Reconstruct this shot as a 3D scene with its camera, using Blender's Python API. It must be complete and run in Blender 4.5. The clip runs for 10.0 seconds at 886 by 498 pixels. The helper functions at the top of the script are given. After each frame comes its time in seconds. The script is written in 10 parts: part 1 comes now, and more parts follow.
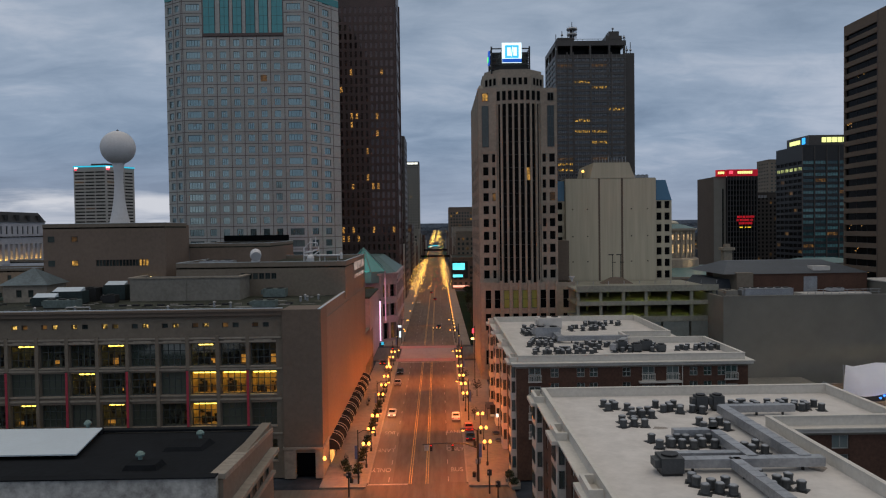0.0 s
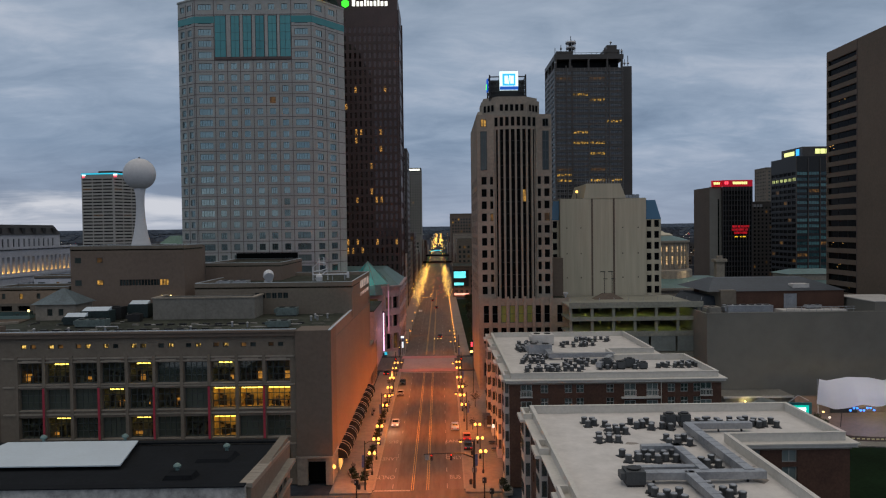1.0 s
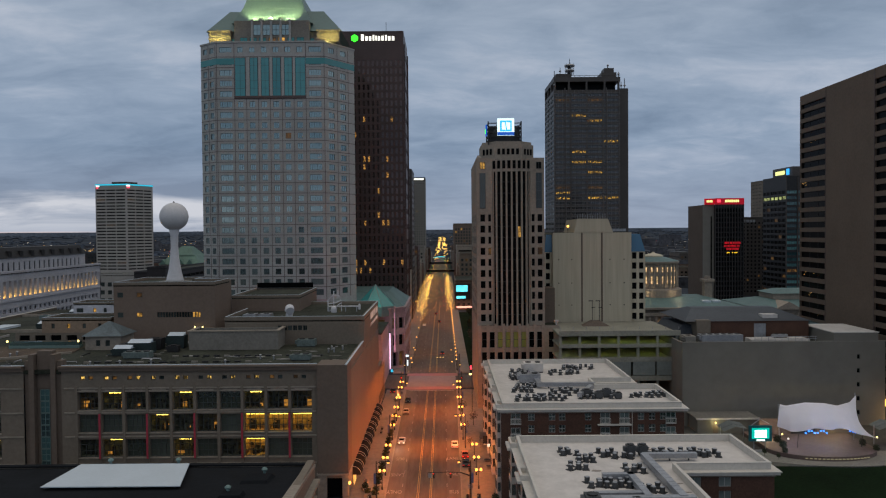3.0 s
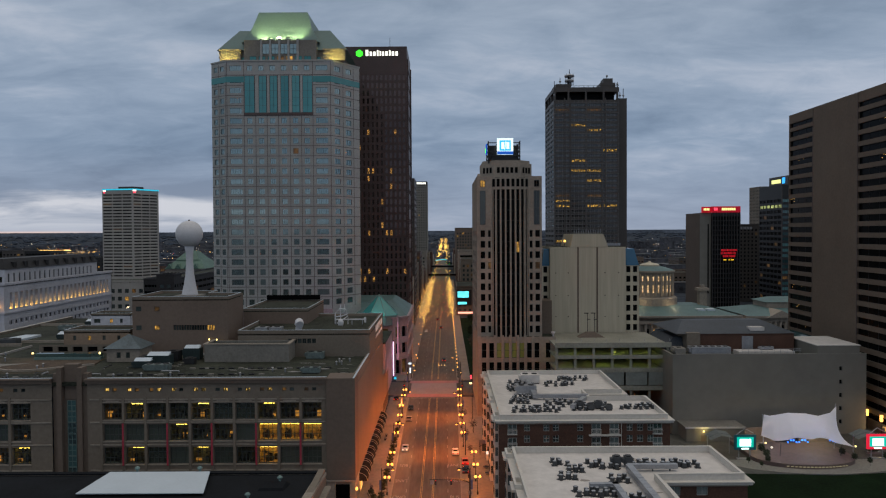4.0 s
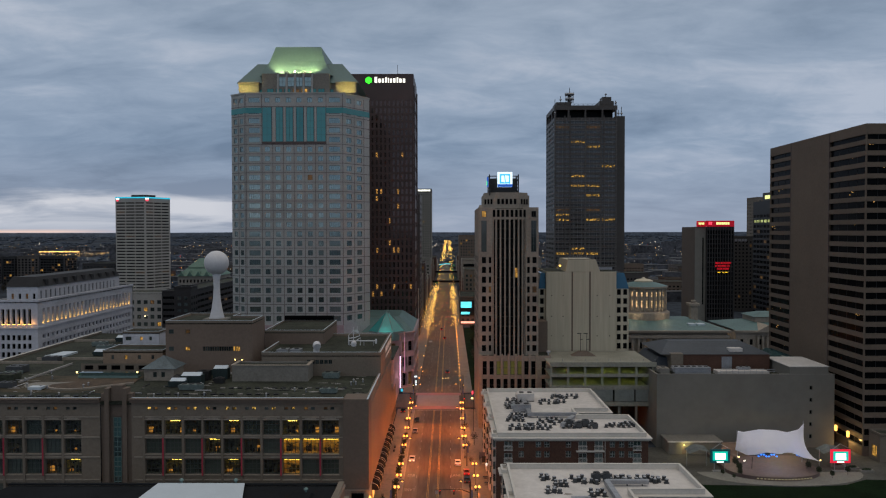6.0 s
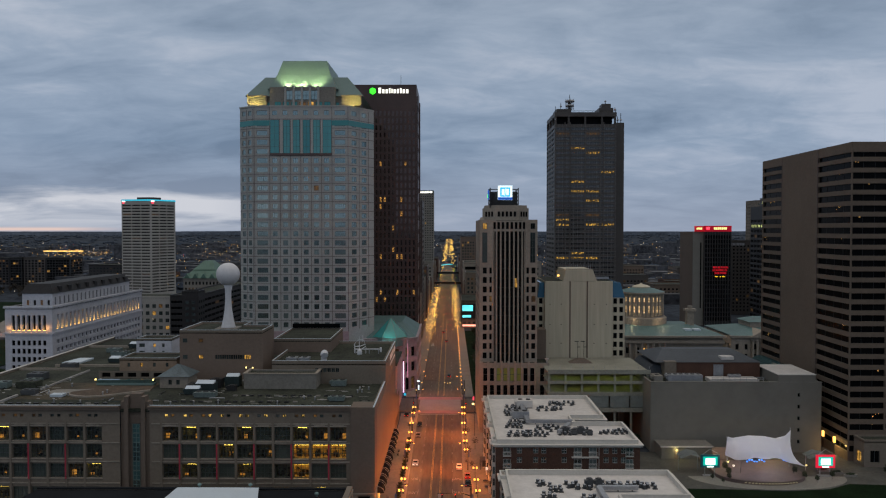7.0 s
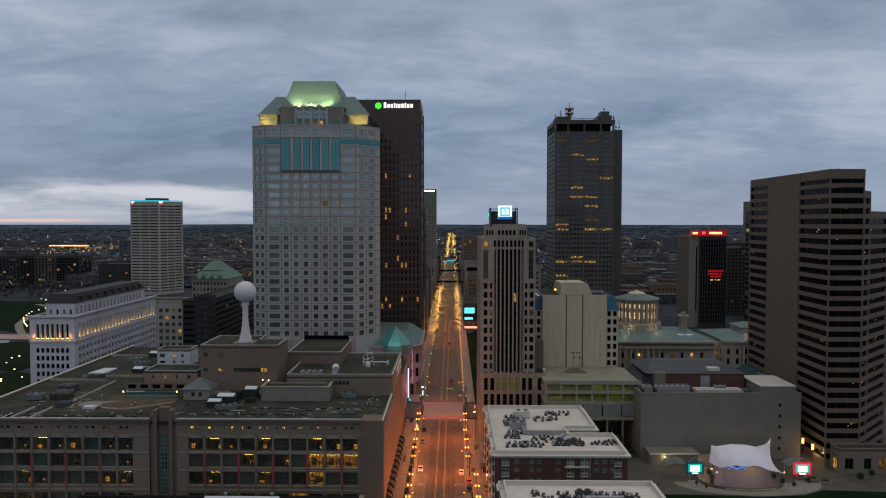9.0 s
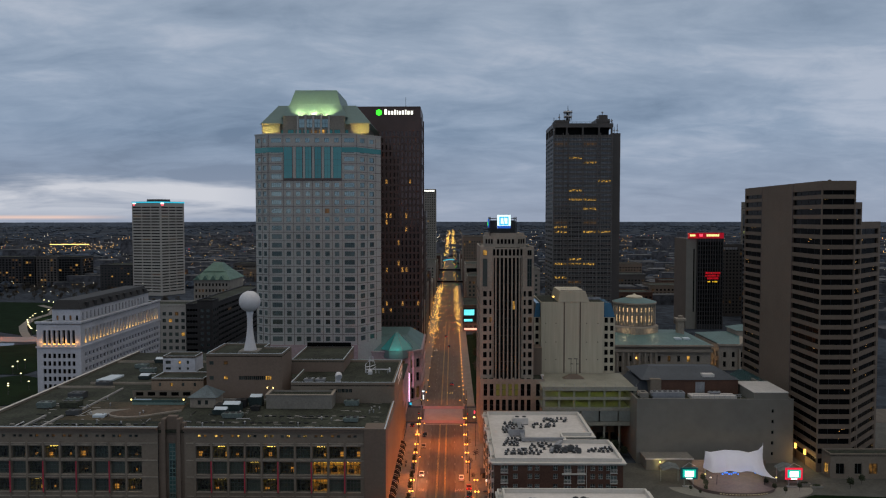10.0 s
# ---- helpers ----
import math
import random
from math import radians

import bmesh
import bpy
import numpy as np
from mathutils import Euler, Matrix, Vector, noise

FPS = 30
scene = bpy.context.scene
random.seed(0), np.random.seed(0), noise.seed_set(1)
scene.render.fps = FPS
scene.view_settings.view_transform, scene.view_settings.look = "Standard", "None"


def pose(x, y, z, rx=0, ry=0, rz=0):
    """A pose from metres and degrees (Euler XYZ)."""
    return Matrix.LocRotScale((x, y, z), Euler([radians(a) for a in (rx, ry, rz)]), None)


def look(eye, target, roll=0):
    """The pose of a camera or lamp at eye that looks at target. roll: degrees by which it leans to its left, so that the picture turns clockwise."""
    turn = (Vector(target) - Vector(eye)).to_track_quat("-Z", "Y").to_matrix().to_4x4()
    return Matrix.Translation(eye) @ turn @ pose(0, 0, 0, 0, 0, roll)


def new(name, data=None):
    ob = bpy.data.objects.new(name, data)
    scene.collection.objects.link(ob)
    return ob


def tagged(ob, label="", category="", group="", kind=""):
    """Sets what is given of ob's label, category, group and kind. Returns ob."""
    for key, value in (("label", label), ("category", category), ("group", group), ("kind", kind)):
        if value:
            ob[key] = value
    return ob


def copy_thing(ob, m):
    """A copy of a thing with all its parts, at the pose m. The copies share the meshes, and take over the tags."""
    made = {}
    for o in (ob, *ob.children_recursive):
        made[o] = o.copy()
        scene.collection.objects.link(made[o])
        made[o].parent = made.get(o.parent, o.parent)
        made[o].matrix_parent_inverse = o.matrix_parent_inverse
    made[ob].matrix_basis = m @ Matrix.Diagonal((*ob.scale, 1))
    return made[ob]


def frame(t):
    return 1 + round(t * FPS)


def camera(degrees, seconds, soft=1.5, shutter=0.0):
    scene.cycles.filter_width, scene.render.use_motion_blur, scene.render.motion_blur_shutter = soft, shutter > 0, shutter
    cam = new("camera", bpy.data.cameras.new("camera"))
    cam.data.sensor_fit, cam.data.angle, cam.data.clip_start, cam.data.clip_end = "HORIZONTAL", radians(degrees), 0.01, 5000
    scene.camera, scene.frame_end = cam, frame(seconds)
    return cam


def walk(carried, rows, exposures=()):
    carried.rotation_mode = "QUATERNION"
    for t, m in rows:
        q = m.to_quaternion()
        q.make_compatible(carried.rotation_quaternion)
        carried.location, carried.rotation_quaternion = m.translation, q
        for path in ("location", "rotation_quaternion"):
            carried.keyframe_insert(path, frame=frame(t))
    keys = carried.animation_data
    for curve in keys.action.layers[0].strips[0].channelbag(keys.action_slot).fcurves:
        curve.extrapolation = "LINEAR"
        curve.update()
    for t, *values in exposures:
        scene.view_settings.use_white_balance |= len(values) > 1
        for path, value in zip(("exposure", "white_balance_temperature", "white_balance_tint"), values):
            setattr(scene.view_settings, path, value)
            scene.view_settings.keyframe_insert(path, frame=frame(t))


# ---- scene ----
cam = camera(62.0, 10.0, soft=1.15)
# seconds, eye x y z, yaw, pitch, roll
PATH = [
    (0, 0.311, -0.024, 41.668, -0.414, -1.656, -0.779),
    (0.5, 0.536, -5.909, 43.964, -0.331, -1.548, -0.745),
    (1, 0.724, -11.479, 46.383, -0.255, -1.474, -0.702),
    (1.5, 0.877, -16.846, 48.869, -0.184, -1.427, -0.651),
    (2, 0.998, -22.097, 51.380, -0.116, -1.396, -0.593),
    (2.5, 1.088, -27.295, 53.887, -0.049, -1.375, -0.530),
    (4, 1.202, -42.908, 61.261, 0.156, -1.327, -0.327),
    (4.5, 1.196, -48.141, 63.670, 0.227, -1.313, -0.260),
    (5, 1.172, -53.362, 66.069, 0.299, -1.306, -0.195),
    (5.5, 1.132, -58.540, 68.471, 0.371, -1.312, -0.135),
    (7, 0.942, -73.363, 75.833, 0.574, -1.477, 0.008),
    (7.5, 0.864, -77.893, 78.370, 0.631, -1.600, 0.038),
    (8, 0.781, -82.125, 80.954, 0.679, -1.757, 0.056),
    (8.5, 0.698, -86.004, 83.573, 0.713, -1.941, 0.061),
    (9, 0.616, -89.478, 86.210, 0.731, -2.133, 0.051),
    (9.5, 0.537, -92.502, 88.832, 0.728, -2.305, 0.025),
    (10, 0.464, -95.039, 91.395, 0.701, -2.413, -0.018),
]
walk(cam, [(t, pose(x, y, z, 90 + pitch, 0, yaw) @ pose(0, 0, 0, 0, 0, roll)) for t, x, y, z, yaw, pitch, roll in PATH])

# ---- light ----
def sky_world():
    w = bpy.data.worlds.new("dusk_sky")
    scene.world = w
    w.use_nodes = True
    nt = w.node_tree
    nd, ln = nt.nodes, nt.links
    bg = nd["Background"]
    tc = nd.new("ShaderNodeTexCoord")
    sep = nd.new("ShaderNodeSeparateXYZ")
    ln.new(tc.outputs["Generated"], sep.inputs[0])

    def mth(op, a, b=None, clamp=False):
        n = nd.new("ShaderNodeMath")
        n.operation, n.use_clamp = op, clamp
        for k, v in enumerate((a, b)):
            if v is None:
                continue
            if isinstance(v, (int, float)):
                n.inputs[k].default_value = v
            else:
                ln.new(v, n.inputs[k])
        return n.outputs[0]

    def ramp(f, stops):
        n = nd.new("ShaderNodeValToRGB")
        e = n.color_ramp.elements
        while len(e) < len(stops):
            e.new(0.5)
        for el, (p, c) in zip(e, stops):
            el.position, el.color = p, (*c, 1)
        ln.new(f, n.inputs[0])
        return n.outputs[0]

    def mix(kind, f, a, b):
        n = nd.new("ShaderNodeMix")
        n.data_type, n.blend_type = "RGBA", kind
        if isinstance(f, (int, float)):
            n.inputs[0].default_value = f
        else:
            ln.new(f, n.inputs[0])
        for k, v in ((6, a), (7, b)):
            if isinstance(v, tuple):
                n.inputs[k].default_value = (*v, 1)
            else:
                ln.new(v, n.inputs[k])
        return n.outputs[2]

    x, y, z = sep.outputs
    up = mth("MAXIMUM", z, 0.0)
    den = mth("ADD", up, 0.2)
    com = nd.new("ShaderNodeCombineXYZ")
    ln.new(mth("DIVIDE", x, den), com.inputs[0])
    ln.new(mth("DIVIDE", y, den), com.inputs[1])
    com.inputs[2].default_value = 5.9

    def noise_tex(scale, detail, rough, dist, stretch):
        mp = nd.new("ShaderNodeMapping")
        mp.inputs["Scale"].default_value = stretch
        mp.inputs["Rotation"].default_value = (0, 0, -0.12)
        ln.new(com.outputs[0], mp.inputs[0])
        n = nd.new("ShaderNodeTexNoise")
        n.inputs["Scale"].default_value, n.inputs["Detail"].default_value = scale, detail
        n.inputs["Roughness"].default_value, n.inputs["Distortion"].default_value = rough, dist
        ln.new(mp.outputs[0], n.inputs[0])
        return n.outputs[0]
    big = noise_tex(0.62, 3, 0.45, 0.5, (0.75, 1.05, 1))
    mid = noise_tex(1.5, 6, 0.58, 0.5, (0.7, 1.1, 1))
    fine = noise_tex(4.6, 6, 0.6, 0.6, (0.8, 1.1, 1))
    f = mth("ADD", mth("ADD", mth("MULTIPLY", big, 0.44), mth("MULTIPLY", mid, 0.36)), mth("MULTIPLY", fine, 0.20))
    cloud = ramp(f, [(0.39, (0.150, 0.214, 0.315)), (0.46, (0.205, 0.280, 0.397)), (0.53, (0.266, 0.346, 0.470)), (0.61, (0.388, 0.455, 0.572))])
    # a pale band where the cloud lifts off the horizon
    low = mth("SUBTRACT", 1.0, mth("MULTIPLY", up, 9.0), True)
    cloud = mix("MIX", mth("MULTIPLY", low, 0.6), cloud, (0.352, 0.388, 0.482))
    west = mth("SUBTRACT", 1.0, mth("MULTIPLY", mth("ABSOLUTE", mth("ADD", x, 0.50)), 2.6), True)
    gap = mth("SUBTRACT", 1.0, mth("MULTIPLY", mth("ABSOLUTE", mth("SUBTRACT", z, mth("MULTIPLY", mid, 0.05))), 34.0), True)
    gapn = mth("MULTIPLY", mth("MULTIPLY", mth("MULTIPLY", west, 2.0, True), mth("MULTIPLY", gap, 1.6, True)), mth("MULTIPLY", mth("SUBTRACT", mid, 0.30), 4.5, True), True)
    cloud = mix("MIX", gapn, cloud, (0.60, 0.62, 0.68))
    # last pink light low in the west
    strip = mth("SUBTRACT", 1.0, mth("MULTIPLY", mth("ABSOLUTE", mth("SUBTRACT", z, 0.001)), 300.0), True)
    far_west = mth("MULTIPLY", mth("SUBTRACT", -0.40, x), 14.0, True)
    cloud = mix("MIX", mth("MULTIPLY", strip, far_west), cloud, (0.82, 0.60, 0.52))
    # an overcast sky is brighter overhead
    com2 = nd.new("ShaderNodeCombineXYZ")
    for k, (a, b) in enumerate(((0.25, 2.0), (0.20, 1.1), (0.12, 0.35))):
        ln.new(mth("ADD", mth("ADD", 1.0, mth("MULTIPLY", up, a)), mth("MULTIPLY", mth("MULTIPLY", up, up), b)), com2.inputs[k])
    cloud = mix("MULTIPLY", 1.0, cloud, com2.outputs[0])
    ln.new(cloud, bg.inputs[0])
    bg.inputs[1].default_value = 1.0


sky_world()

# ---- materials ----


def mat(name, base, rough=0.8, var=0.18, big=0.15, fine=2.0, bump=0.15, metal=0.0, tint=None, spec=0.4, rnd=0.0, stretch=(1, 1, 1)):
    """Surface with stains at a large scale and grain at a small one, in world metres."""
    m = bpy.data.materials.new(name)
    m.use_nodes = True
    nd, ln = m.node_tree.nodes, m.node_tree.links
    b = nd["Principled BSDF"]
    b.inputs["Roughness"].default_value, b.inputs["Metallic"].default_value = rough, metal
    b.inputs["Specular IOR Level"].default_value = spec
    g = nd.new("ShaderNodeNewGeometry")
    mp = nd.new("ShaderNodeMapping")
    mp.inputs["Scale"].default_value = stretch
    ln.new(g.outputs["Position"], mp.inputs[0])
    n1, n2 = nd.new("ShaderNodeTexNoise"), nd.new("ShaderNodeTexNoise")
    for n, s, d in ((n1, big, 5), (n2, fine, 4)):
        n.inputs["Scale"].default_value, n.inputs["Detail"].default_value = s, d
        n.inputs["Roughness"].default_value = 0.62
        ln.new(mp.outputs[0], n.inputs[0])
    add = nd.new("ShaderNodeMath")
    add.operation = "ADD"
    ln.new(n1.outputs[0], add.inputs[0])
    ln.new(n2.outputs[0], add.inputs[1])
    last = add.outputs[0]
    if rnd:
        oi = nd.new("ShaderNodeObjectInfo")
        ma = nd.new("ShaderNodeMath")
        ma.operation = "MULTIPLY_ADD"
        ma.inputs[1].default_value = rnd
        ln.new(oi.outputs["Random"], ma.inputs[0])
        ln.new(last, ma.inputs[2])
        last = ma.outputs[0]
    mr = nd.new("ShaderNodeMapRange")
    mr.inputs[1].default_value, mr.inputs[2].default_value = 0.7, 1.3 + rnd
    ln.new(last, mr.inputs[0])
    cr = nd.new("ShaderNodeMix")
    cr.data_type = "RGBA"
    t = tint or base
    cr.inputs[6].default_value = (*[c * (1 - 1.6 * var) for c in base], 1)
    cr.inputs[7].default_value = (*[min(c * (1 + 1.3 * var), 0.95) for c in t], 1)
    ln.new(mr.outputs[0], cr.inputs[0])
    ln.new(cr.outputs[2], b.inputs["Base Color"])
    if bump:
        bp = nd.new("ShaderNodeBump")
        bp.inputs["Strength"].default_value, bp.inputs["Distance"].default_value = bump, 0.05
        ln.new(n2.outputs[0], bp.inputs["Height"])
        ln.new(bp.outputs[0], b.inputs["Normal"])
    return m


def glow(name, colour, strength, vary=0.0, scale=1.0, lo=0.42, hi=0.66):
    """Something that gives off light; vary breaks it up as an interior seen through a pane."""
    m = bpy.data.materials.new(name)
    m.use_nodes = True
    nd, ln = m.node_tree.nodes, m.node_tree.links
    b = nd["Principled BSDF"]
    b.inputs["Base Color"].default_value = (*[c * (0.03 if vary > 0.75 else 0.3) for c in colour], 1)
    b.inputs["Emission Color"].default_value = (*colour, 1)
    b.inputs["Emission Strength"].default_value = strength
    b.inputs["Roughness"].default_value = 0.3
    if vary:
        g = nd.new("ShaderNodeNewGeometry")
        n = nd.new("ShaderNodeTexNoise")
        n.inputs["Scale"].default_value, n.inputs["Detail"].default_value = scale, 3
        ln.new(g.outputs["Position"], n.inputs[0])
        mr = nd.new("ShaderNodeMapRange")
        mr.inputs[1].default_value, mr.inputs[2].default_value = lo, hi
        mr.inputs[3].default_value, mr.inputs[4].default_value = strength * (1 - vary), strength
        ln.new(n.outputs[0], mr.inputs[0])
        ln.new(mr.outputs[0], b.inputs["Emission Strength"])
    return m


def pane_mat(name, dark, blind, rough=0.06, share=0.5, ior=1.5, spec=0.6):
    """Window glass by day's end: dark, mirror-like, with blinds drawn behind some panes."""
    m = bpy.data.materials.new(name)
    m.use_nodes = True
    nd, ln = m.node_tree.nodes, m.node_tree.links
    b = nd["Principled BSDF"]
    b.inputs["Roughness"].default_value = rough
    b.inputs["Specular IOR Level"].default_value = spec
    b.inputs["IOR"].default_value = ior
    oi = nd.new("ShaderNodeObjectInfo")
    g = nd.new("ShaderNodeNewGeometry")
    n = nd.new("ShaderNodeTexNoise")
    n.inputs["Scale"].default_value, n.inputs["Detail"].default_value = 0.35, 3
    ln.new(g.outputs["Position"], n.inputs[0])
    a = nd.new("ShaderNodeMath")
    a.operation = "MULTIPLY_ADD"
    a.inputs[1].default_value = 0.7
    ln.new(n.outputs[0], a.inputs[0])
    ln.new(oi.outputs["Random"], a.inputs[2])
    mr = nd.new("ShaderNodeMapRange")
    mr.inputs[1].default_value, mr.inputs[2].default_value = 1.35 - share, 1.5
    ln.new(a.outputs[0], mr.inputs[0])
    mx = nd.new("ShaderNodeMix")
    mx.data_type = "RGBA"
    mx.inputs[6].default_value, mx.inputs[7].default_value = (*dark, 1), (*blind, 1)
    ln.new(mr.outputs[0], mx.inputs[0])
    ln.new(mx.outputs[2], b.inputs["Base Color"])
    bp = nd.new("ShaderNodeBump")
    bp.inputs["Strength"].default_value, bp.inputs["Distance"].default_value = 0.03, 0.3
    ln.new(n.outputs[0], bp.inputs["Height"])
    ln.new(bp.outputs[0], b.inputs["Normal"])
    return m


GRANITE = mat("grey_granite", (0.352, 0.357, 0.342), 0.6, 0.12, 0.06, 1.2)
JOINT = mat("dark_red_joint", (0.105, 0.08, 0.077), 0.7, 0.1)
PINK = mat("pink_granite", (0.33, 0.25, 0.26), 0.6, 0.14, 0.1, 1.0)
TAN = mat("tan_render", (0.170, 0.142, 0.112), 0.85, 0.12, 0.06, 1.5, bump=0.06)
TANDARK = mat("brown_render", (0.138, 0.106, 0.084), 0.85, 0.1, 0.06, 1.5, bump=0.05)
STONE = mat("limestone", (0.270, 0.234, 0.192), 0.8, 0.16, 0.1, 1.2)
WHITESTONE = mat("white_marble_facing", (0.5, 0.51, 0.56), 0.7, 0.12, 0.08, 1.0)
BEIGE = mat("cream_panel", (0.475, 0.43, 0.33), 0.8, 0.09, 0.25, 1.2, bump=0.02, stretch=(1, 1, 0.05))
BROWNSTONE = mat("brown_granite", (0.07, 0.045, 0.041), 0.45, 0.2, 0.1, 1.5)
DARKSTEEL = mat("dark_granite", (0.066, 0.058, 0.053), 0.5, 0.16, 0.08, 1.2)
CONCRETE = mat("concrete", (0.2, 0.188, 0.165), 0.85, 0.16, 0.12, 1.5)
GREYWALL = mat("grey_render", (0.168, 0.161, 0.14), 0.85, 0.08, 0.03, 0.25, bump=0.03)
WARMTOWER = mat("brown_concrete", (0.132, 0.1, 0.075), 0.8, 0.12, 0.08, 1.2)
BRICK = mat("red_brown_brick", (0.088, 0.044, 0.030), 0.85, 0.25, 0.2, 3.0)
MEMBRANE = mat("white_roof_membrane", (0.555, 0.525, 0.50), 0.7, 0.10, 0.12, 0.8, bump=0.05)
TRIM = mat("cream_trim", (0.55, 0.52, 0.475), 0.6, 0.08)
GRAVEL = mat("gravel_roof", (0.018, 0.021, 0.016), 0.95, 0.4, 0.09, 1.2, tint=(0.039, 0.043, 0.032), spec=0.2)
TAR = mat("black_roof_felt", (0.008, 0.0095, 0.012), 0.9, 0.3, 0.15, 1.5, spec=0.12)
SHEET = mat("white_metal_sheet", (0.49, 0.56, 0.62), 0.5, 0.04, 0.2, 2.0, bump=0.02)
COPPER = mat("green_copper", (0.132, 0.205, 0.196), 0.55, 0.06, 0.05, 1.0, bump=0.03)
TEALROOF = mat("pale_copper_roof", (0.08, 0.145, 0.145), 0.6, 0.16, 0.1, 1.0)
SLATE = mat("dark_slate", (0.018, 0.018, 0.02), 0.7, 0.25, 0.2, 1.5)
ASPHALT = mat("asphalt", (0.094, 0.082, 0.071), 0.85, 0.16, 0.12, 1.0, tint=(0.112, 0.098, 0.085), spec=0.18, stretch=(1, 0.12, 1))
PAVING = mat("concrete_paving", (0.175, 0.158, 0.138), 0.85, 0.16, 0.15, 1.0)
LANE = mat("pale_lane_surface", (0.108, 0.094, 0.082), 0.85, 0.2, 0.15, 1.0, stretch=(1, 0.12, 1))
PAVER = mat("red_paver", (0.3, 0.15, 0.15), 0.8, 0.14, 0.2, 1.5)
PALEPAVE = mat("pale_road_concrete", (0.24, 0.205, 0.2), 0.8, 0.12, 0.15, 1.2)
YELLOW = mat("yellow_road_paint", (0.36, 0.25, 0.08), 0.7, 0.3, 0.3, 3.0)
WHITEPAINT = mat("white_road_paint", (0.27, 0.26, 0.25), 0.7, 0.3, 0.3, 3.0)
GRASS = mat("lawn_grass", (0.007, 0.016, 0.0065), 0.95, 0.35, 0.08, 1.5, spec=0.03)
# bluish, with the haze over the far hills put into the colour
EARTH = mat("city_ground", (0.046, 0.055, 0.070), 0.95, 0.45, 0.01, 0.12, bump=0.0, spec=0.02)
LEAF = mat("bare_twig", (0.045, 0.038, 0.03), 0.9, 0.35, 0.2, 1.0)
FOLIAGE = mat("dark_foliage", (0.03, 0.042, 0.02), 0.9, 0.35, 0.2, 1.0)
METAL = mat("galvanised_duct", (0.34, 0.35, 0.37), 0.45, 0.16, 0.3, 3.0, metal=0.6)
ACGREY = mat("grey_condenser", (0.07, 0.075, 0.08), 0.6, 0.2, 0.5, 4.0, metal=0.3, rnd=0.4)
BLACK = mat("black_metal", (0.018, 0.018, 0.019), 0.5, 0.2, 0.5, 4.0)
FRAME = mat("dark_window_frame", (0.045, 0.055, 0.055), 0.5, 0.15)
WHITEFRAME = mat("white_window_frame", (0.36, 0.36, 0.34), 0.5, 0.1)
WHITECAST = mat("white_tank_paint", (0.56, 0.56, 0.58), 0.5, 0.06, 0.3, 2.0, bump=0.02)
FABRIC = mat("white_tent_fabric", (0.84, 0.85, 0.92), 0.6, 0.04, 0.1, 0.3, bump=0)
def let_through(m, share):
    """Thin cloth: part of the light passes to the other side."""
    nd, ln = m.node_tree.nodes, m.node_tree.links
    b, out = nd["Principled BSDF"], nd["Material Output"]
    tr, mx = nd.new("ShaderNodeBsdfTranslucent"), nd.new("ShaderNodeMixShader")
    tr.inputs[0].default_value = (0.9, 0.9, 0.95, 1)
    mx.inputs[0].default_value = share
    ln.new(b.outputs[0], mx.inputs[1])
    ln.new(tr.outputs[0], mx.inputs[2])
    ln.new(mx.outputs[0], out.inputs[0])


let_through(FABRIC, 0.42)
REDBAN = mat("red_banner_cloth", (0.36, 0.035, 0.06), 0.8, 0.15)
BLUEBAN = mat("blue_banner_cloth", (0.10, 0.13, 0.25), 0.8, 0.15)
# orange lamplight of the bright rooms is put into this wall colour
ROOMWALL = mat("warm_lit_office_wall", (0.33, 0.21, 0.10), 0.9, 0.3, 0.5, 1.5)
# grey-green copy of the office wall, coloured to look unlit
DARKROOM = mat("unlit_office_wall", (0.20, 0.21, 0.165), 0.9, 0.4, 0.5, 1.5)
GLASS = pane_mat("dark_glass", (0.018, 0.027, 0.026), (0.08, 0.1, 0.095), 0.06, 0.8)
GLASSBLUE = pane_mat("blue_grey_glass", (0.03, 0.05, 0.054), (0.17, 0.22, 0.22), 0.1, 0.8, 2.9)
GLASSBLUE.node_tree.nodes["Principled BSDF"].inputs["Specular Tint"].default_value = (0.78, 1.0, 0.99, 1)
GLASSBROWN = pane_mat("brown_reflective_glass", (0.008, 0.006, 0.006), (0.02, 0.016, 0.014), 0.08, 0.5, 1.75)
GLASSBROWN.node_tree.nodes["Principled BSDF"].inputs["Specular Tint"].default_value = (1.0, 0.72, 0.66, 1)
GLASSTEAL = pane_mat("teal_glass", (0.025, 0.20, 0.21), (0.06, 0.30, 0.30), 0.1, 0.9)
GLASSBAY = pane_mat("pale_teal_glass", (0.045, 0.25, 0.28), (0.10, 0.36, 0.38), 0.12, 0.9)
TEALBAR = mat("teal_glazing_bar", (0.04, 0.12, 0.13), 0.5, 0.12)
GLASSSKY = pane_mat("blue_mirror_glass", (0.045, 0.14, 0.24), (0.07, 0.18, 0.30), 0.1, 0.9)
GLASSGREEN = pane_mat("green_grey_glass", (0.015, 0.04, 0.042), (0.06, 0.15, 0.15), 0.06, 0.8, 2.0)
GLASSBLACK = pane_mat("black_glass", (0.004, 0.0045, 0.005), (0.009, 0.009, 0.009), 0.2, 0.5, 1.3, 0.08)
LIT = glow("lit_window", (1.0, 0.52, 0.10), 0.8, 0.85, 0.9)
LITDIM = glow("dim_lit_window", (1.0, 0.48, 0.12), 0.14, 0.9, 0.6)
LITGREEN = glow("green_lit_deck", (0.65, 0.70, 0.16), 0.04, 0.6, 0.25)
TUBE = glow("ceiling_tube", (1.0, 0.66, 0.10), 6.5)
LAMP = glow("street_globe", (1.0, 0.52, 0.11), 2.6)
FARLAMP = glow("far_street_light", (1.0, 0.55, 0.14), 4.0)
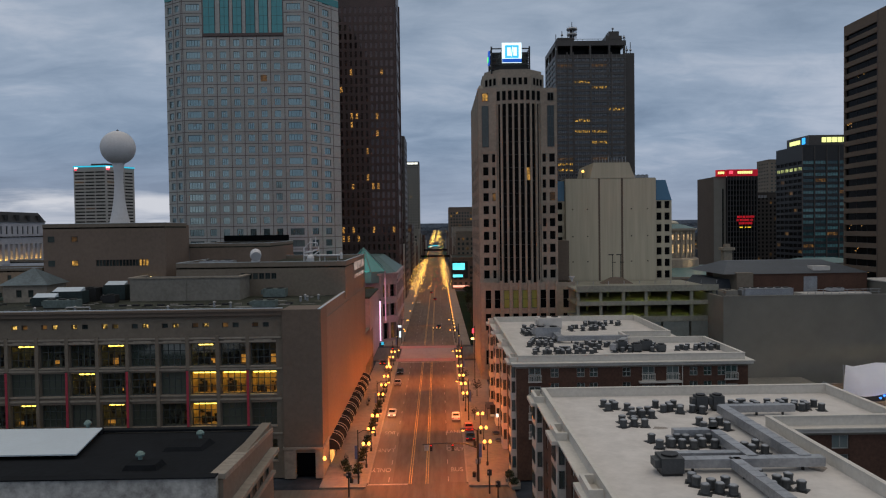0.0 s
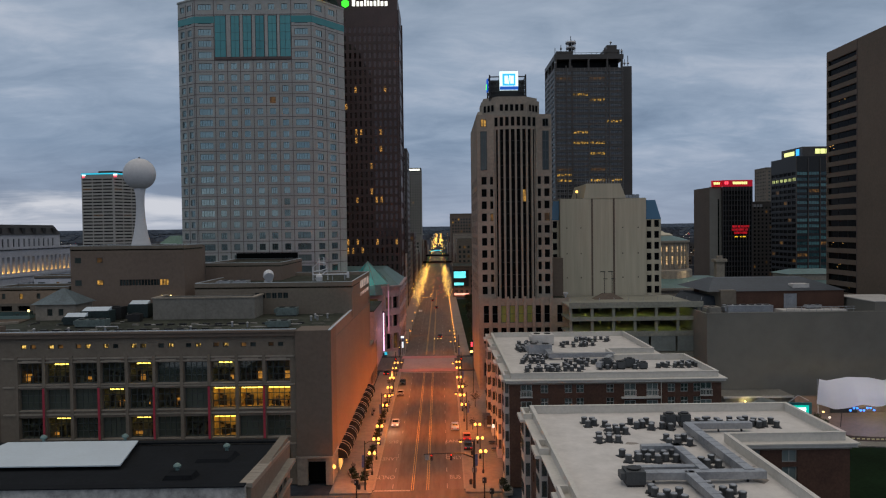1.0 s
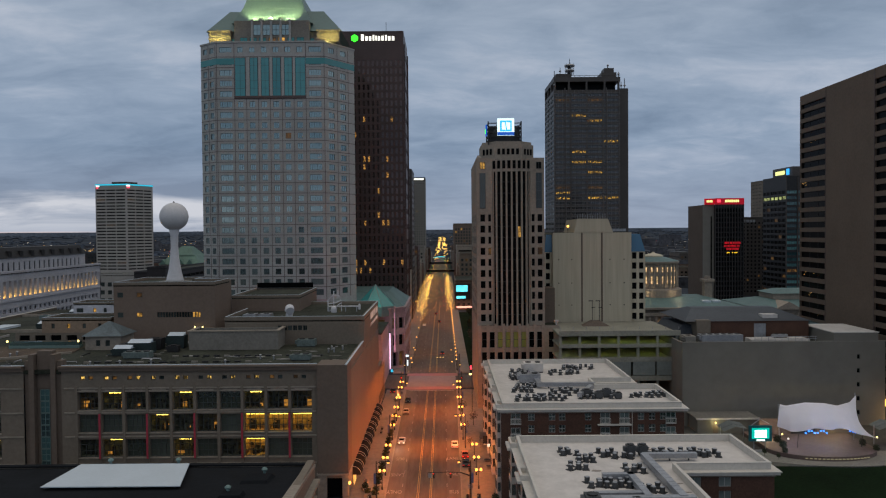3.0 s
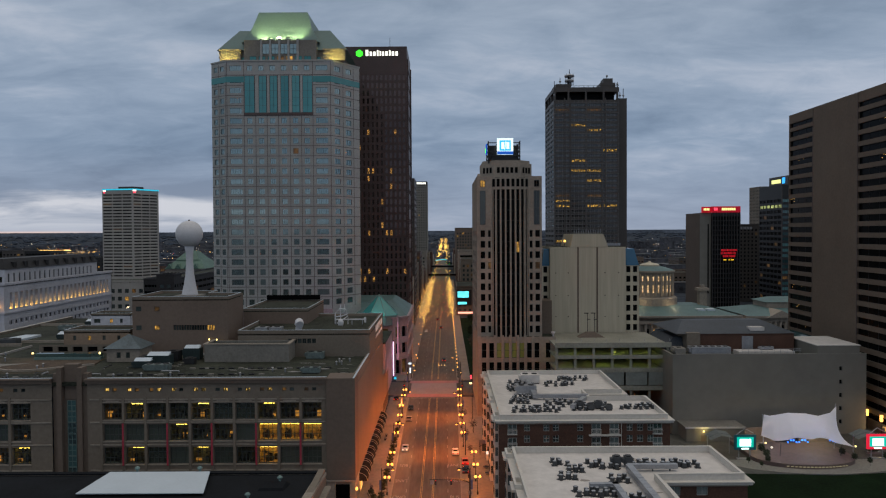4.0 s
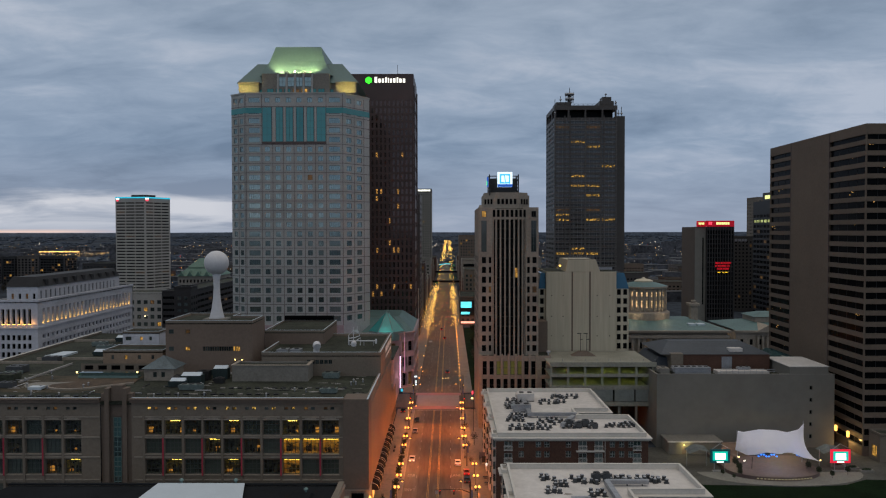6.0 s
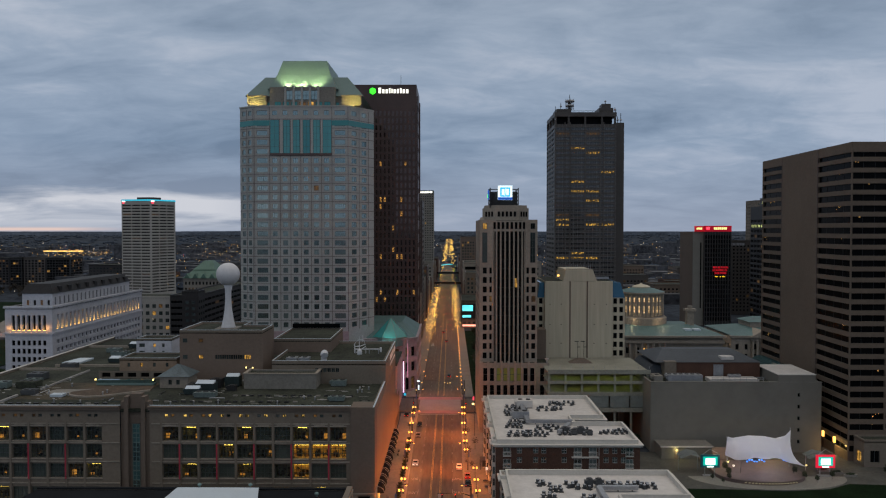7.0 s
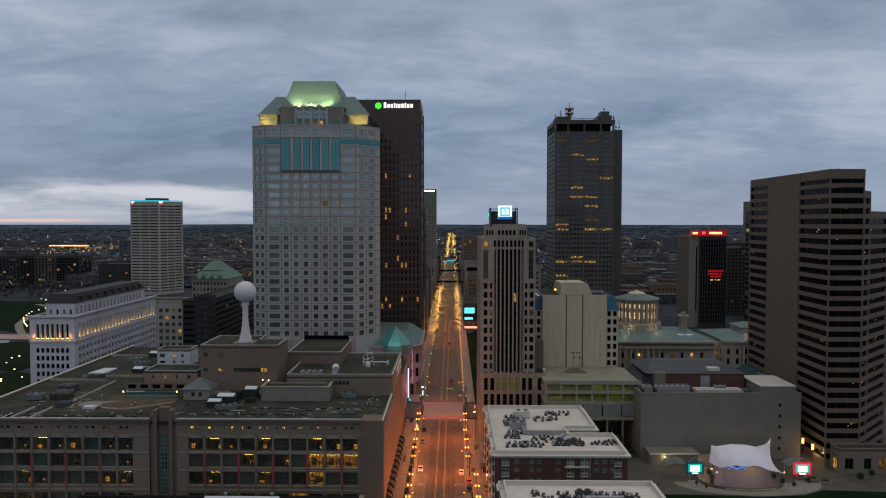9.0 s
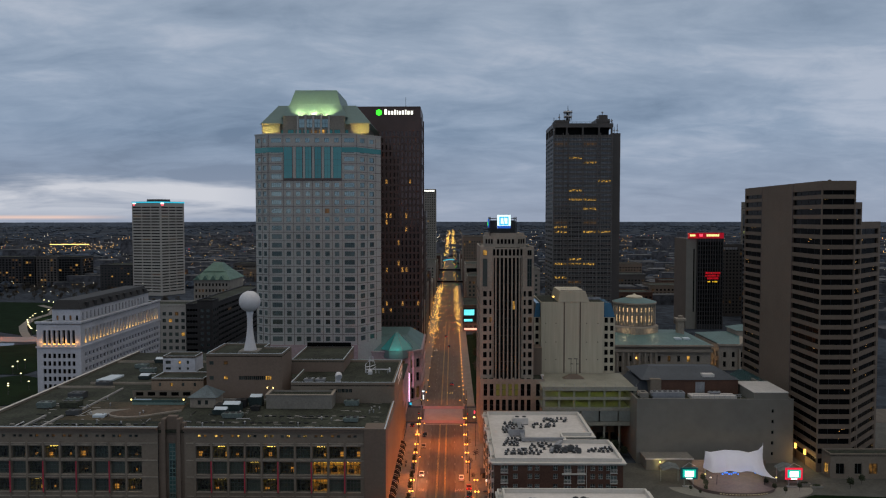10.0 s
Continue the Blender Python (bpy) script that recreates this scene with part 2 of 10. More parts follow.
STRING = glow("string_bulb", (1.0, 0.56, 0.10), 6.5)
FARWHITE = glow("far_white_light", (1.0, 0.88, 0.7), 3.0)
LOGGIA2 = glow("ledge_uplight", (1.0, 0.46, 0.07), 3.0)
LOGGIA = glow("loggia_lamp", (1.0, 0.50, 0.08), 10.0)
SIGNW = glow("white_sign_face", (0.75, 0.95, 1.0), 1.25)
SIGNY = glow("yellow_sign_face", (0.95, 1.0, 0.35), 1.1)
SIGNB = glow("blue_sign_face", (0.03, 0.35, 0.9), 1.6)
SIGNDB = glow("deep_blue_sign_face", (0.01, 0.10, 0.55), 0.8)
SIGNG = glow("green_sign_face", (0.05, 1.0, 0.03), 1.6)
SIGNR = glow("red_sign_face", (1.0, 0.0, 0.03), 0.22)
SIGNC = glow("cyan_light_strip", (0.04, 0.62, 0.85), 0.8)
SCREENT = glow("teal_screen", (0.0, 0.9, 0.72), 0.55)
SCREENW = glow("white_screen", (0.85, 1.0, 1.0), 2.0)
PINKNEON = glow("pink_neon", (1.0, 0.62, 0.85), 1.8)
REDLAMP = glow("red_lamp", (1.0, 0.02, 0.01), 1.6)
WHITELAMP = glow("white_headlamp", (1.0, 0.92, 0.75), 3.0)
BLUELAMP = glow("blue_stage_light", (0.03, 0.22, 1.0), 2.6)
STAGEWARM = glow("warm_stage_light", (1.0, 0.75, 0.25), 3.0)

# ---- builders ----


class MB:
    """Collects boxes, prisms and quads for one mesh."""

    def __init__(self):
        self.v, self.f, self.m = [], [], []

    def add(self, vs, fs, m=0):
        k = len(self.v)
        self.v += [tuple(p) for p in vs]
        self.f += [tuple(k + i for i in f) for f in fs]
        self.m += [m] * len(fs)
        return self

    def quad(self, a, b, c, d, m=0):
        return self.add((a, b, c, d), ((0, 1, 2, 3),), m)

    def box(self, x0, x1, y0, y1, z0, z1, m=0):
        return self.add([(x, y, z) for z in (z0, z1) for x, y in ((x0, y0), (x1, y0), (x1, y1), (x0, y1))],
                        ((3, 2, 1, 0), (4, 5, 6, 7), (0, 1, 5, 4), (1, 2, 6, 5), (2, 3, 7, 6), (3, 0, 4, 7)), m)

    def prism(self, poly, z0, z1, m=0, top=None):
        n = len(poly)
        q = top or poly
        vs = [(x, y, z0) for x, y in poly] + [(x, y, z1) for x, y in q]
        fs = [tuple(reversed(range(n))), tuple(range(n, 2 * n))] + [(i, (i + 1) % n, n + (i + 1) % n, n + i) for i in range(n)]
        return self.add(vs, fs, m)

    def tube(self, pts, rads, n=8, m=0, caps=True):
        """A round bar along points."""
        pts = [Vector(p) for p in pts]
        vs, fs = [], []
        for i, p in enumerate(pts):
            d = (pts[min(i + 1, len(pts) - 1)] - pts[max(i - 1, 0)]).normalized()
            s = d.cross(Vector((0, 0, 1)) if abs(d.z) < 0.9 else Vector((1, 0, 0))).normalized()
            t = d.cross(s)
            r = rads[i] if isinstance(rads, (list, tuple)) else rads
            vs += [p + r * (math.cos(a) * s + math.sin(a) * t) for a in [2 * math.pi * k / n for k in range(n)]]
        for i in range(len(pts) - 1):
            fs += [(i * n + k, i * n + (k + 1) % n, (i + 1) * n + (k + 1) % n, (i + 1) * n + k) for k in range(n)]
        if caps:
            fs += [tuple(reversed(range(n))), tuple((len(pts) - 1) * n + k for k in range(n))]
        return self.add(vs, fs, m)

    def lathe(self, cx, cy, prof, n=12, m=0):
        """Rings of (radius, height) about a vertical axis."""
        vs = [(cx + r * math.cos(2 * math.pi * k / n), cy + r * math.sin(2 * math.pi * k / n), z) for r, z in prof for k in range(n)]
        fs = [(i * n + k, i * n + (k + 1) % n, (i + 1) * n + (k + 1) % n, (i + 1) * n + k) for i in range(len(prof) - 1) for k in range(n)]
        fs += [tuple(reversed(range(n))), tuple((len(prof) - 1) * n + k for k in range(n))]
        return self.add(vs, fs, m)

    def mesh(self, name, mats, smooth=False):
        me = bpy.data.meshes.new(name)
        me.from_pydata(self.v, [], self.f)
        for x in mats if isinstance(mats, (list, tuple)) else [mats]:
            me.materials.append(x)
        me.polygons.foreach_set("material_index", self.m)
        if smooth:
            me.polygons.foreach_set("use_smooth", [True] * len(self.f))
        me.update()
        return me


def thing(name, label, category, at=(0, 0, 0), group="", kind=""):
    e = new(name)
    e.location = at
    e.empty_display_size = 0.5
    return tagged(e, label, category, group, kind)


def part(name, mb, mats, parent, label="", smooth=False, kind=""):
    """One mesh under a thing; mb is in world metres."""
    me = mb if isinstance(mb, bpy.types.Mesh) else mb.mesh(name, mats, smooth)
    ob = new(name, me)
    ob.parent = parent
    org = Vector(parent.location) if parent else Vector()
    if parent and parent.parent:
        org = org + Vector(parent.parent.location)
    ob.location = -org
    return tagged(ob, label, kind=kind)


def solo(name, mb, mats, label, category, group="", kind="", smooth=False):
    return tagged(new(name, mb.mesh(name, mats, smooth)), label, category, group, kind)


WINS = {}


def window_mesh(w, h, cols, rows, glass, frame, bar):
    """A glazed window: pane behind frame and glazing bars. Local x along the wall, y inward, origin at the sill's middle."""
    key = (round(w, 2), round(h, 2), cols, rows, glass.name, frame.name, bar)
    if key not in WINS:
        b = MB()
        if not bar:
            b.quad((-w / 2, 0.06, 0), (w / 2, 0.06, 0), (w / 2, 0.06, h), (-w / 2, 0.06, h))
        else:
            at = {}

            def vert(x, y, z):
                k = (round(x, 4), y, round(z, 4))
                if k not in at:
                    at[k] = len(b.v)
                    b.v.append((x, y, z))
                return at[k]

            def face(m, *ps):
                b.f.append(tuple(vert(*p) for p in ps))
                b.m.append(m)
            fx = cols if isinstance(cols, tuple) else [k / cols for k in range(1, cols)]
            fz = rows if isinstance(rows, tuple) else [k / rows for k in range(1, rows)]
            xs = [-w / 2, -w / 2 + bar] + [-w / 2 + f * w + e for f in fx for e in (-bar / 2, bar / 2)] + [w / 2 - bar, w / 2]
            zs_ = [0, bar] + [f * h + e for f in fz for e in (-bar / 2, bar / 2)] + [h - bar, h]
            for i in range(len(xs) - 1):
                for j in range(len(zs_) - 1):
                    a, c, d, e = xs[i], xs[i + 1], zs_[j], zs_[j + 1]
                    if i % 2 and j % 2:
                        face(0, (a, 0.05, d), (c, 0.05, d), (c, 0.05, e), (a, 0.05, e))
                        face(1, (a, -0.02, d), (c, -0.02, d), (c, 0.05, d), (a, 0.05, d))
                        face(1, (a, 0.05, e), (c, 0.05, e), (c, -0.02, e), (a, -0.02, e))
                        face(1, (a, -0.02, d), (a, 0.05, d), (a, 0.05, e), (a, -0.02, e))
                        face(1, (c, -0.02, d), (c, -0.02, e), (c, 0.05, e), (c, 0.05, d))
                    else:
                        face(1, (a, -0.02, d), (c, -0.02, d), (c, -0.02, e), (a, -0.02, e))
        WINS[key] = b.mesh("window", [glass, frame])
    return WINS[key]


def wall_matrix(p, q, u, z, inset):
    p, q = Vector((*p, 0)), Vector((*q, 0))
    d = (q - p).normalized()
    inn = Vector((-d.y, d.x, 0))
    o = p + d * u + inn * inset
    return Matrix(((d.x, inn.x, 0, o.x), (d.y, inn.y, 0, o.y), (0, 0, 1, z), (0, 0, 0, 1)))


def facade(root, p, q, z0, z1, us, zs, material, glass=None, frame=None, depth=0.35, cols=2, rows=1, bar=0.1,
           lit=None, litmat=None, skip=None, name="window", wall_name="wall", joined=False):
    """A wall from p to q (outside on the right) with openings that go in, and a window in each."""
    glass, frame = glass or GLASS, frame or FRAME
    length = (Vector(q) - Vector(p)).length
    M = wall_matrix(p, q, 0, 0, 0)
    mb = MB()
    ue = sorted({0.0, length, *[x for u in us for x in u]})
    ze = sorted({z0, z1, *[x for z in zs for x in z]})
    uset, zset = {(round(a, 4), round(b, 4)): i for i, (a, b) in enumerate(us)}, {(round(a, 4), round(b, 4)): j for j, (a, b) in enumerate(zs)}
    W = lambda u, z, y=0: M @ Vector((u, y, z))
    holes = []
    starts, ends = {round(a, 4) for a, b in us}, {round(b, 4) for a, b in us}
    for a, b in zip(ue, ue[1:]):
        i = uset.get((round(a, 4), round(b, 4)))
        for c, d in zip(ze, ze[1:]):
            j = zset.get((round(c, 4), round(d, 4)))
            if i is None or j is None or (skip and skip(i, j)):
                mb.quad(W(a, c), W(b, c), W(b, d), W(a, d))
            else:
                holes.append((i, j, a, b, c, d))
                y = depth + 0.08
                mb.quad(W(a, c), W(a, c, y), W(b, c, y), W(b, c)).quad(W(a, d), W(b, d), W(b, d, y), W(a, d, y))
                if round(a, 4) not in ends:
                    mb.quad(W(a, c), W(a, d), W(a, d, y), W(a, c, y))
                if round(b, 4) not in starts:
                    mb.quad(W(b, c), W(b, c, y), W(b, d, y), W(b, d))
    part(wall_name, mb, material, root)
    out = []
    org = Vector(root.location)
    if joined:
        packs = {}
        for i, j, a, b, c, d in holes:
            state = lit(i, j) if lit else 0
            g = (litmat or LIT) if state == 1 else LITDIM if state == 2 else glass
            m = packs.setdefault(g.name, (g, MB()))[1]
            y = depth
            m.quad(W(a, c, y), W(b, c, y), W(b, d, y), W(a, d, y))
            u = (a + b) / 2
            m.quad(W(u - 0.06, c, y - 0.06), W(u + 0.06, c, y - 0.06), W(u + 0.06, d, y - 0.06), W(u - 0.06, d, y - 0.06), 1)
        for g, m in packs.values():
            part("far_glazing", m, [g, frame], root, kind="stuff")
        return []
    for i, j, a, b, c, d in holes:
        state = lit(i, j) if lit else 0
        g = litmat if state == 1 and litmat else (LIT if state == 1 else LITDIM if state == 2 else glass)
        cc = cols(i, j) if callable(cols) else cols
        ob = new(name, window_mesh(b - a, d - c, cc, rows, g, frame, bar))
        ob.parent = root
        m = wall_matrix(p, q, (a + b) / 2, c, depth)
        m.translation -= org
        ob.matrix_basis = m
        out.append((i, j, ob))
    return out


def spaced(start, step, width, count):
    return [(start + k * step, start + k * step + width) for k in range(count)]


def chance(seed, share, dim=0.0):
    r = random.Random(seed)
    table = {}

    def f(i, j):
        if (i, j) not in table:
            x = r.random()
            table[i, j] = 1 if x < share else 2 if x < share + dim else 0
        return table[i, j]
    return f


def slab(name, root, x0, x1, y0, y1, z0, z1, material, label=""):
    return part(name, MB().box(x0, x1, y0, y1, z0, z1), material, root, label)


def parapet_roof(root, poly, z, rise, thick, roof_mat, wall_mat, name="roof"):
    """A flat roof inside a raised edge. poly runs anticlockwise."""
    part(name, MB().prism(poly, z - 0.4, z), roof_mat, root)
    mb = MB()
    n = len(poly)
    c = [Vector(p) for p in poly]
    inner, outer = [], []
    for i in range(n):
        a, b = (c[i] - c[i - 1]).normalized(), (c[(i + 1) % n] - c[i]).normalized()
        na, nb = Vector((-a.y, a.x)), Vector((-b.y, b.x))
        k = (na + nb)
        inner.append(c[i] + k * (thick / max(0.3, 1 + na.dot(nb))))
        outer.append(c[i] - k * (0.05 / max(0.3, 1 + na.dot(nb))))
    for i in range(n):
        j = (i + 1) % n
        o0, o1, i1, i0 = outer[i], outer[j], inner[j], inner[i]
        mb.prism([tuple(o0), tuple(o1), tuple(i1), tuple(i0)], z - 0.1, z + rise)
    part("parapet", mb, TAN if wall_mat is TRIM else wall_mat, root)
    if wall_mat is TRIM:
        cap = MB()
        for i in range(n):
            j = (i + 1) % n
            a, b = outer[i].lerp(inner[i], 0.15), outer[j].lerp(inner[j], 0.15)
            cap.prism([tuple(a), tuple(b), tuple(b.lerp(inner[j], 0.75)), tuple(a.lerp(inner[i], 0.75))], z + rise, z + rise + 0.07)
        part("coping", cap, SHEET, root, "thin pale metal coping")

# ---- ground and street ----


def curb_l(y):
    return -11.8 - 0.008 * (min(max(y, 60), 240) - 119)


def curb_r(y):
    return 4.8 + 0.008 * (min(max(y, 60), 240) - 119)


def hill(x, y):
    """Flat downtown, then low wooded hills towards the horizon."""
    d = math.hypot(x, y)
    k = min(max((d - 2900) / 1700, 0), 1)
    k = k * k * (3 - 2 * k)
    return k * (54 + 3 * noise.noise(Vector((x / 700, y / 700, 0.3)))) - 0.25


def build_ground():
    mb = MB()
    rings = [0, 60, 120, 200, 300, 420, 560, 740, 960, 1250, 1500, 1800, 2150, 2500, 2900, 3300, 3700, 4100, 4500, 4650]
    n = 96
    vs = [(0, 0, -0.25)]
    for r in rings[1:]:
        vs += [(r * math.cos(2 * math.pi * k / n), r * math.sin(2 * math.pi * k / n), hill(r * math.cos(2 * math.pi * k / n), r * math.sin(2 * math.pi * k / n))) for k in range(n)]
    fs = [(0, 1 + k, 1 + (k + 1) % n) for k in range(n)]
    for i in range(len(rings) - 2):
        a, b = 1 + i * n, 1 + (i + 1) * n
        fs += [(a + k, b + k, b + (k + 1) % n, a + (k + 1) % n) for k in range(n)]
    mb.add(vs, fs)
    solo("ground", mb, EARTH, "dark city ground rising to wooded hills far off", "ground", kind="structure", smooth=True)


build_ground()
YS = [-260, 60, 119, 180, 240, 400, 700, 1100, 1800]


def strip(xa, xb, ys, z0, z1):
    """A band along the street between two edges, with thickness."""
    mb = MB()
    for a, b in zip(ys, ys[1:]):
        mb.prism([(xa(a), a), (xb(a), a), (xb(b), b), (xa(b), b)], z0, z1)
    return mb


def off(f, d):
    return lambda y: f(y) + d


ROADTOP = 0.0
solo("road", strip(off(curb_l, -0.2), off(curb_r, 0.2), YS, -0.4, ROADTOP), ASPHALT, "worn asphalt city street under orange lamps", "road", kind="structure")
for f, a, b in ((curb_l, 0.3, 4.2), (curb_r, -3.4, -0.3)):
    solo("outer_lane", strip(off(f, a), off(f, b), [119.4, 180, 227.4], -0.2, 0.006), LANE, "paler concrete outer lane of the street", "road lane", kind="structure")
# cross streets
solo("road", MB().box(-330, -12.3, 233, 257, -0.4, 0.0).box(5.7, 330, 233, 257, -0.4, 0.0), ASPHALT, "asphalt cross street", "road", kind="structure")
solo("road", MB().box(-330, -11.8, 101, 117, -0.4, 0.0).box(4.8, 12, 101, 117, -0.4, 0.0), ASPHALT, "asphalt side street", "road", kind="structure")
solo("pale_crossing", MB().box(-12.5, 5.5, 234.6, 254.4, -0.1, 0.012), PALEPAVE, "pale concrete road junction", "road", kind="structure")
for a, b in ((229.5, 234.6), (254.4, 259.5)):
    solo("crosswalk", MB().box(-13.4, 6.4, a, b, -0.1, 0.016), PAVER, "red paver crosswalk", "crosswalk", group="crosswalks", kind="structure")
solo("crosswalk", MB().box(-11.6, 4.6, 108.5, 112.0, -0.1, 0.014), PAVER, "red paver crosswalk", "crosswalk", group="crosswalks", kind="structure")
# pavements with a kerb step
for xa, xb, y0, y1 in ((lambda y: -19.3, curb_l, 117.5, 229.0), (lambda y: -19.3, curb_l, 260, 900), (curb_r, lambda y: 13.2, 117.5, 229.0),
                       (curb_r, lambda y: 11.5, 260, 900), (lambda y: -21.0, curb_l, -200, 100), (curb_r, lambda y: 13.2, -200, 100)):
    ys = [y0] + [y for y in YS if y0 < y < y1] + [y1]
    solo("pavement", strip(xa, xb, ys, -0.3, 0.15), PAVING, "concrete pavement with stone kerb", "pavement", kind="structure")
solo("kerb", strip(off(curb_l, -0.02), off(curb_l, 0.28), [119, 180, 228], -0.2, 0.17), CONCRETE, "pale concrete kerb", "kerb", kind="structure")
solo("kerb", strip(off(curb_r, -0.28), off(curb_r, 0.02), [119, 180, 228], -0.2, 0.17), CONCRETE, "pale concrete kerb", "kerb", kind="structure")
# road paint
paint = MB()
for x in (-4.9, -4.55, -2.15, -1.8):
    paint.box(x - 0.07, x + 0.07, 119, 228.5, -0.05, 0.012)
    paint.box(x - 0.07, x + 0.07, 262, 560, -0.05, 0.012)
solo("yellow_line", paint, YELLOW, "double yellow road lines", "road marking", kind="structure")
paint = MB()
for y in range(120, 226, 9):
    paint.box(-8.35, -8.22, y, y + 2.4, -0.05, 0.012)
    paint.box(1.5, 1.63, y, y + 2.4, -0.05, 0.012)
for y in range(264, 480, 9):
    paint.box(-8.35, -8.22, y, y + 2.4, -0.05, 0.012)
    paint.box(1.5, 1.63, y, y + 2.4, -0.05, 0.012)
paint.box(-11.7, -5.1, 118.6, 119.2, -0.05, 0.013)
paint.box(-11.6, 4.6, 227.6, 228.2, -0.05, 0.013)
for x in (-8.2, -4.6, -1.0, 2.6):
    paint.box(x - 0.9, x + 0.9, 107.0, 107.25, -0.05, 0.013)
solo("white_line", paint, WHITEPAINT, "white lane dashes and stop lines", "road marking", kind="structure")


def text_part(name, body, size, m, material, label="", category="", kind=""):
    cu = bpy.data.curves.new(name, "FONT")
    cu.body, cu.size, cu.align_x, cu.align_y = body, size, "CENTER", "CENTER"
    cu.extrude = 0.004
    tmp = bpy.data.objects.new(name, cu)
    me = bpy.data.meshes.new_from_object(tmp)
    bpy.data.objects.remove(tmp)
    me.materials.clear()
    me.materials.append(material)
    ob = new(name, me)
    ob.matrix_basis = m
    return tagged(ob, label, category, kind=kind)


STRETCH = Matrix.Diagonal((1, 2.4, 1, 1))
for body, y in (("BUS", 125.8), ("LANE", 149.3), ("ONLY", 137.5)):
    text_part("road_lettering", body, 1.25, Matrix.Translation((3.1, y, 0.016)) @ STRETCH, WHITEPAINT, "white painted lettering on asphalt", "road marking", "structure")
for body, y in (("BUS", 149.3), ("LANE", 137.5), ("ONLY", 126.2)):
    text_part("road_lettering", body, 1.25, Matrix.Translation((-9.9, y, 0.016)) @ pose(0, 0, 0, 0, 0, 180) @ STRETCH, WHITEPAINT, "white painted lettering on asphalt", "road marking", "structure")

# ---- tan department store along the street ----
STOREX, STOREZ = (0.27, 0.5, 0.73), (0.34, 0.68)
GLASSSTORE = pane_mat("green_store_glass", (0.03, 0.044, 0.037), (0.085, 0.105, 0.09), 0.1, 0.9, 1.9)
# emission for boxes that imitate warm lit patches inside the offices
WARMPATCH = glow("warm_patch_glow", (1.0, 0.42, 0.07), 0.8, 0.6, 1.6)
# copy of the office wall, coloured to look dimly lit
DIMOFFICE = mat("dim_office_wall", (0.20, 0.19, 0.13), 0.9, 0.4, 0.5, 1.5)
ATTICLIT = glow("attic_lamp_light", (1.0, 0.62, 0.14), 1.1, 0.97, 2.2, 0.45, 0.62)
STRIPGLOW = glow("pale_glowing_strip", (1.0, 0.75, 0.65), 0.5, 0.85, 0.45)


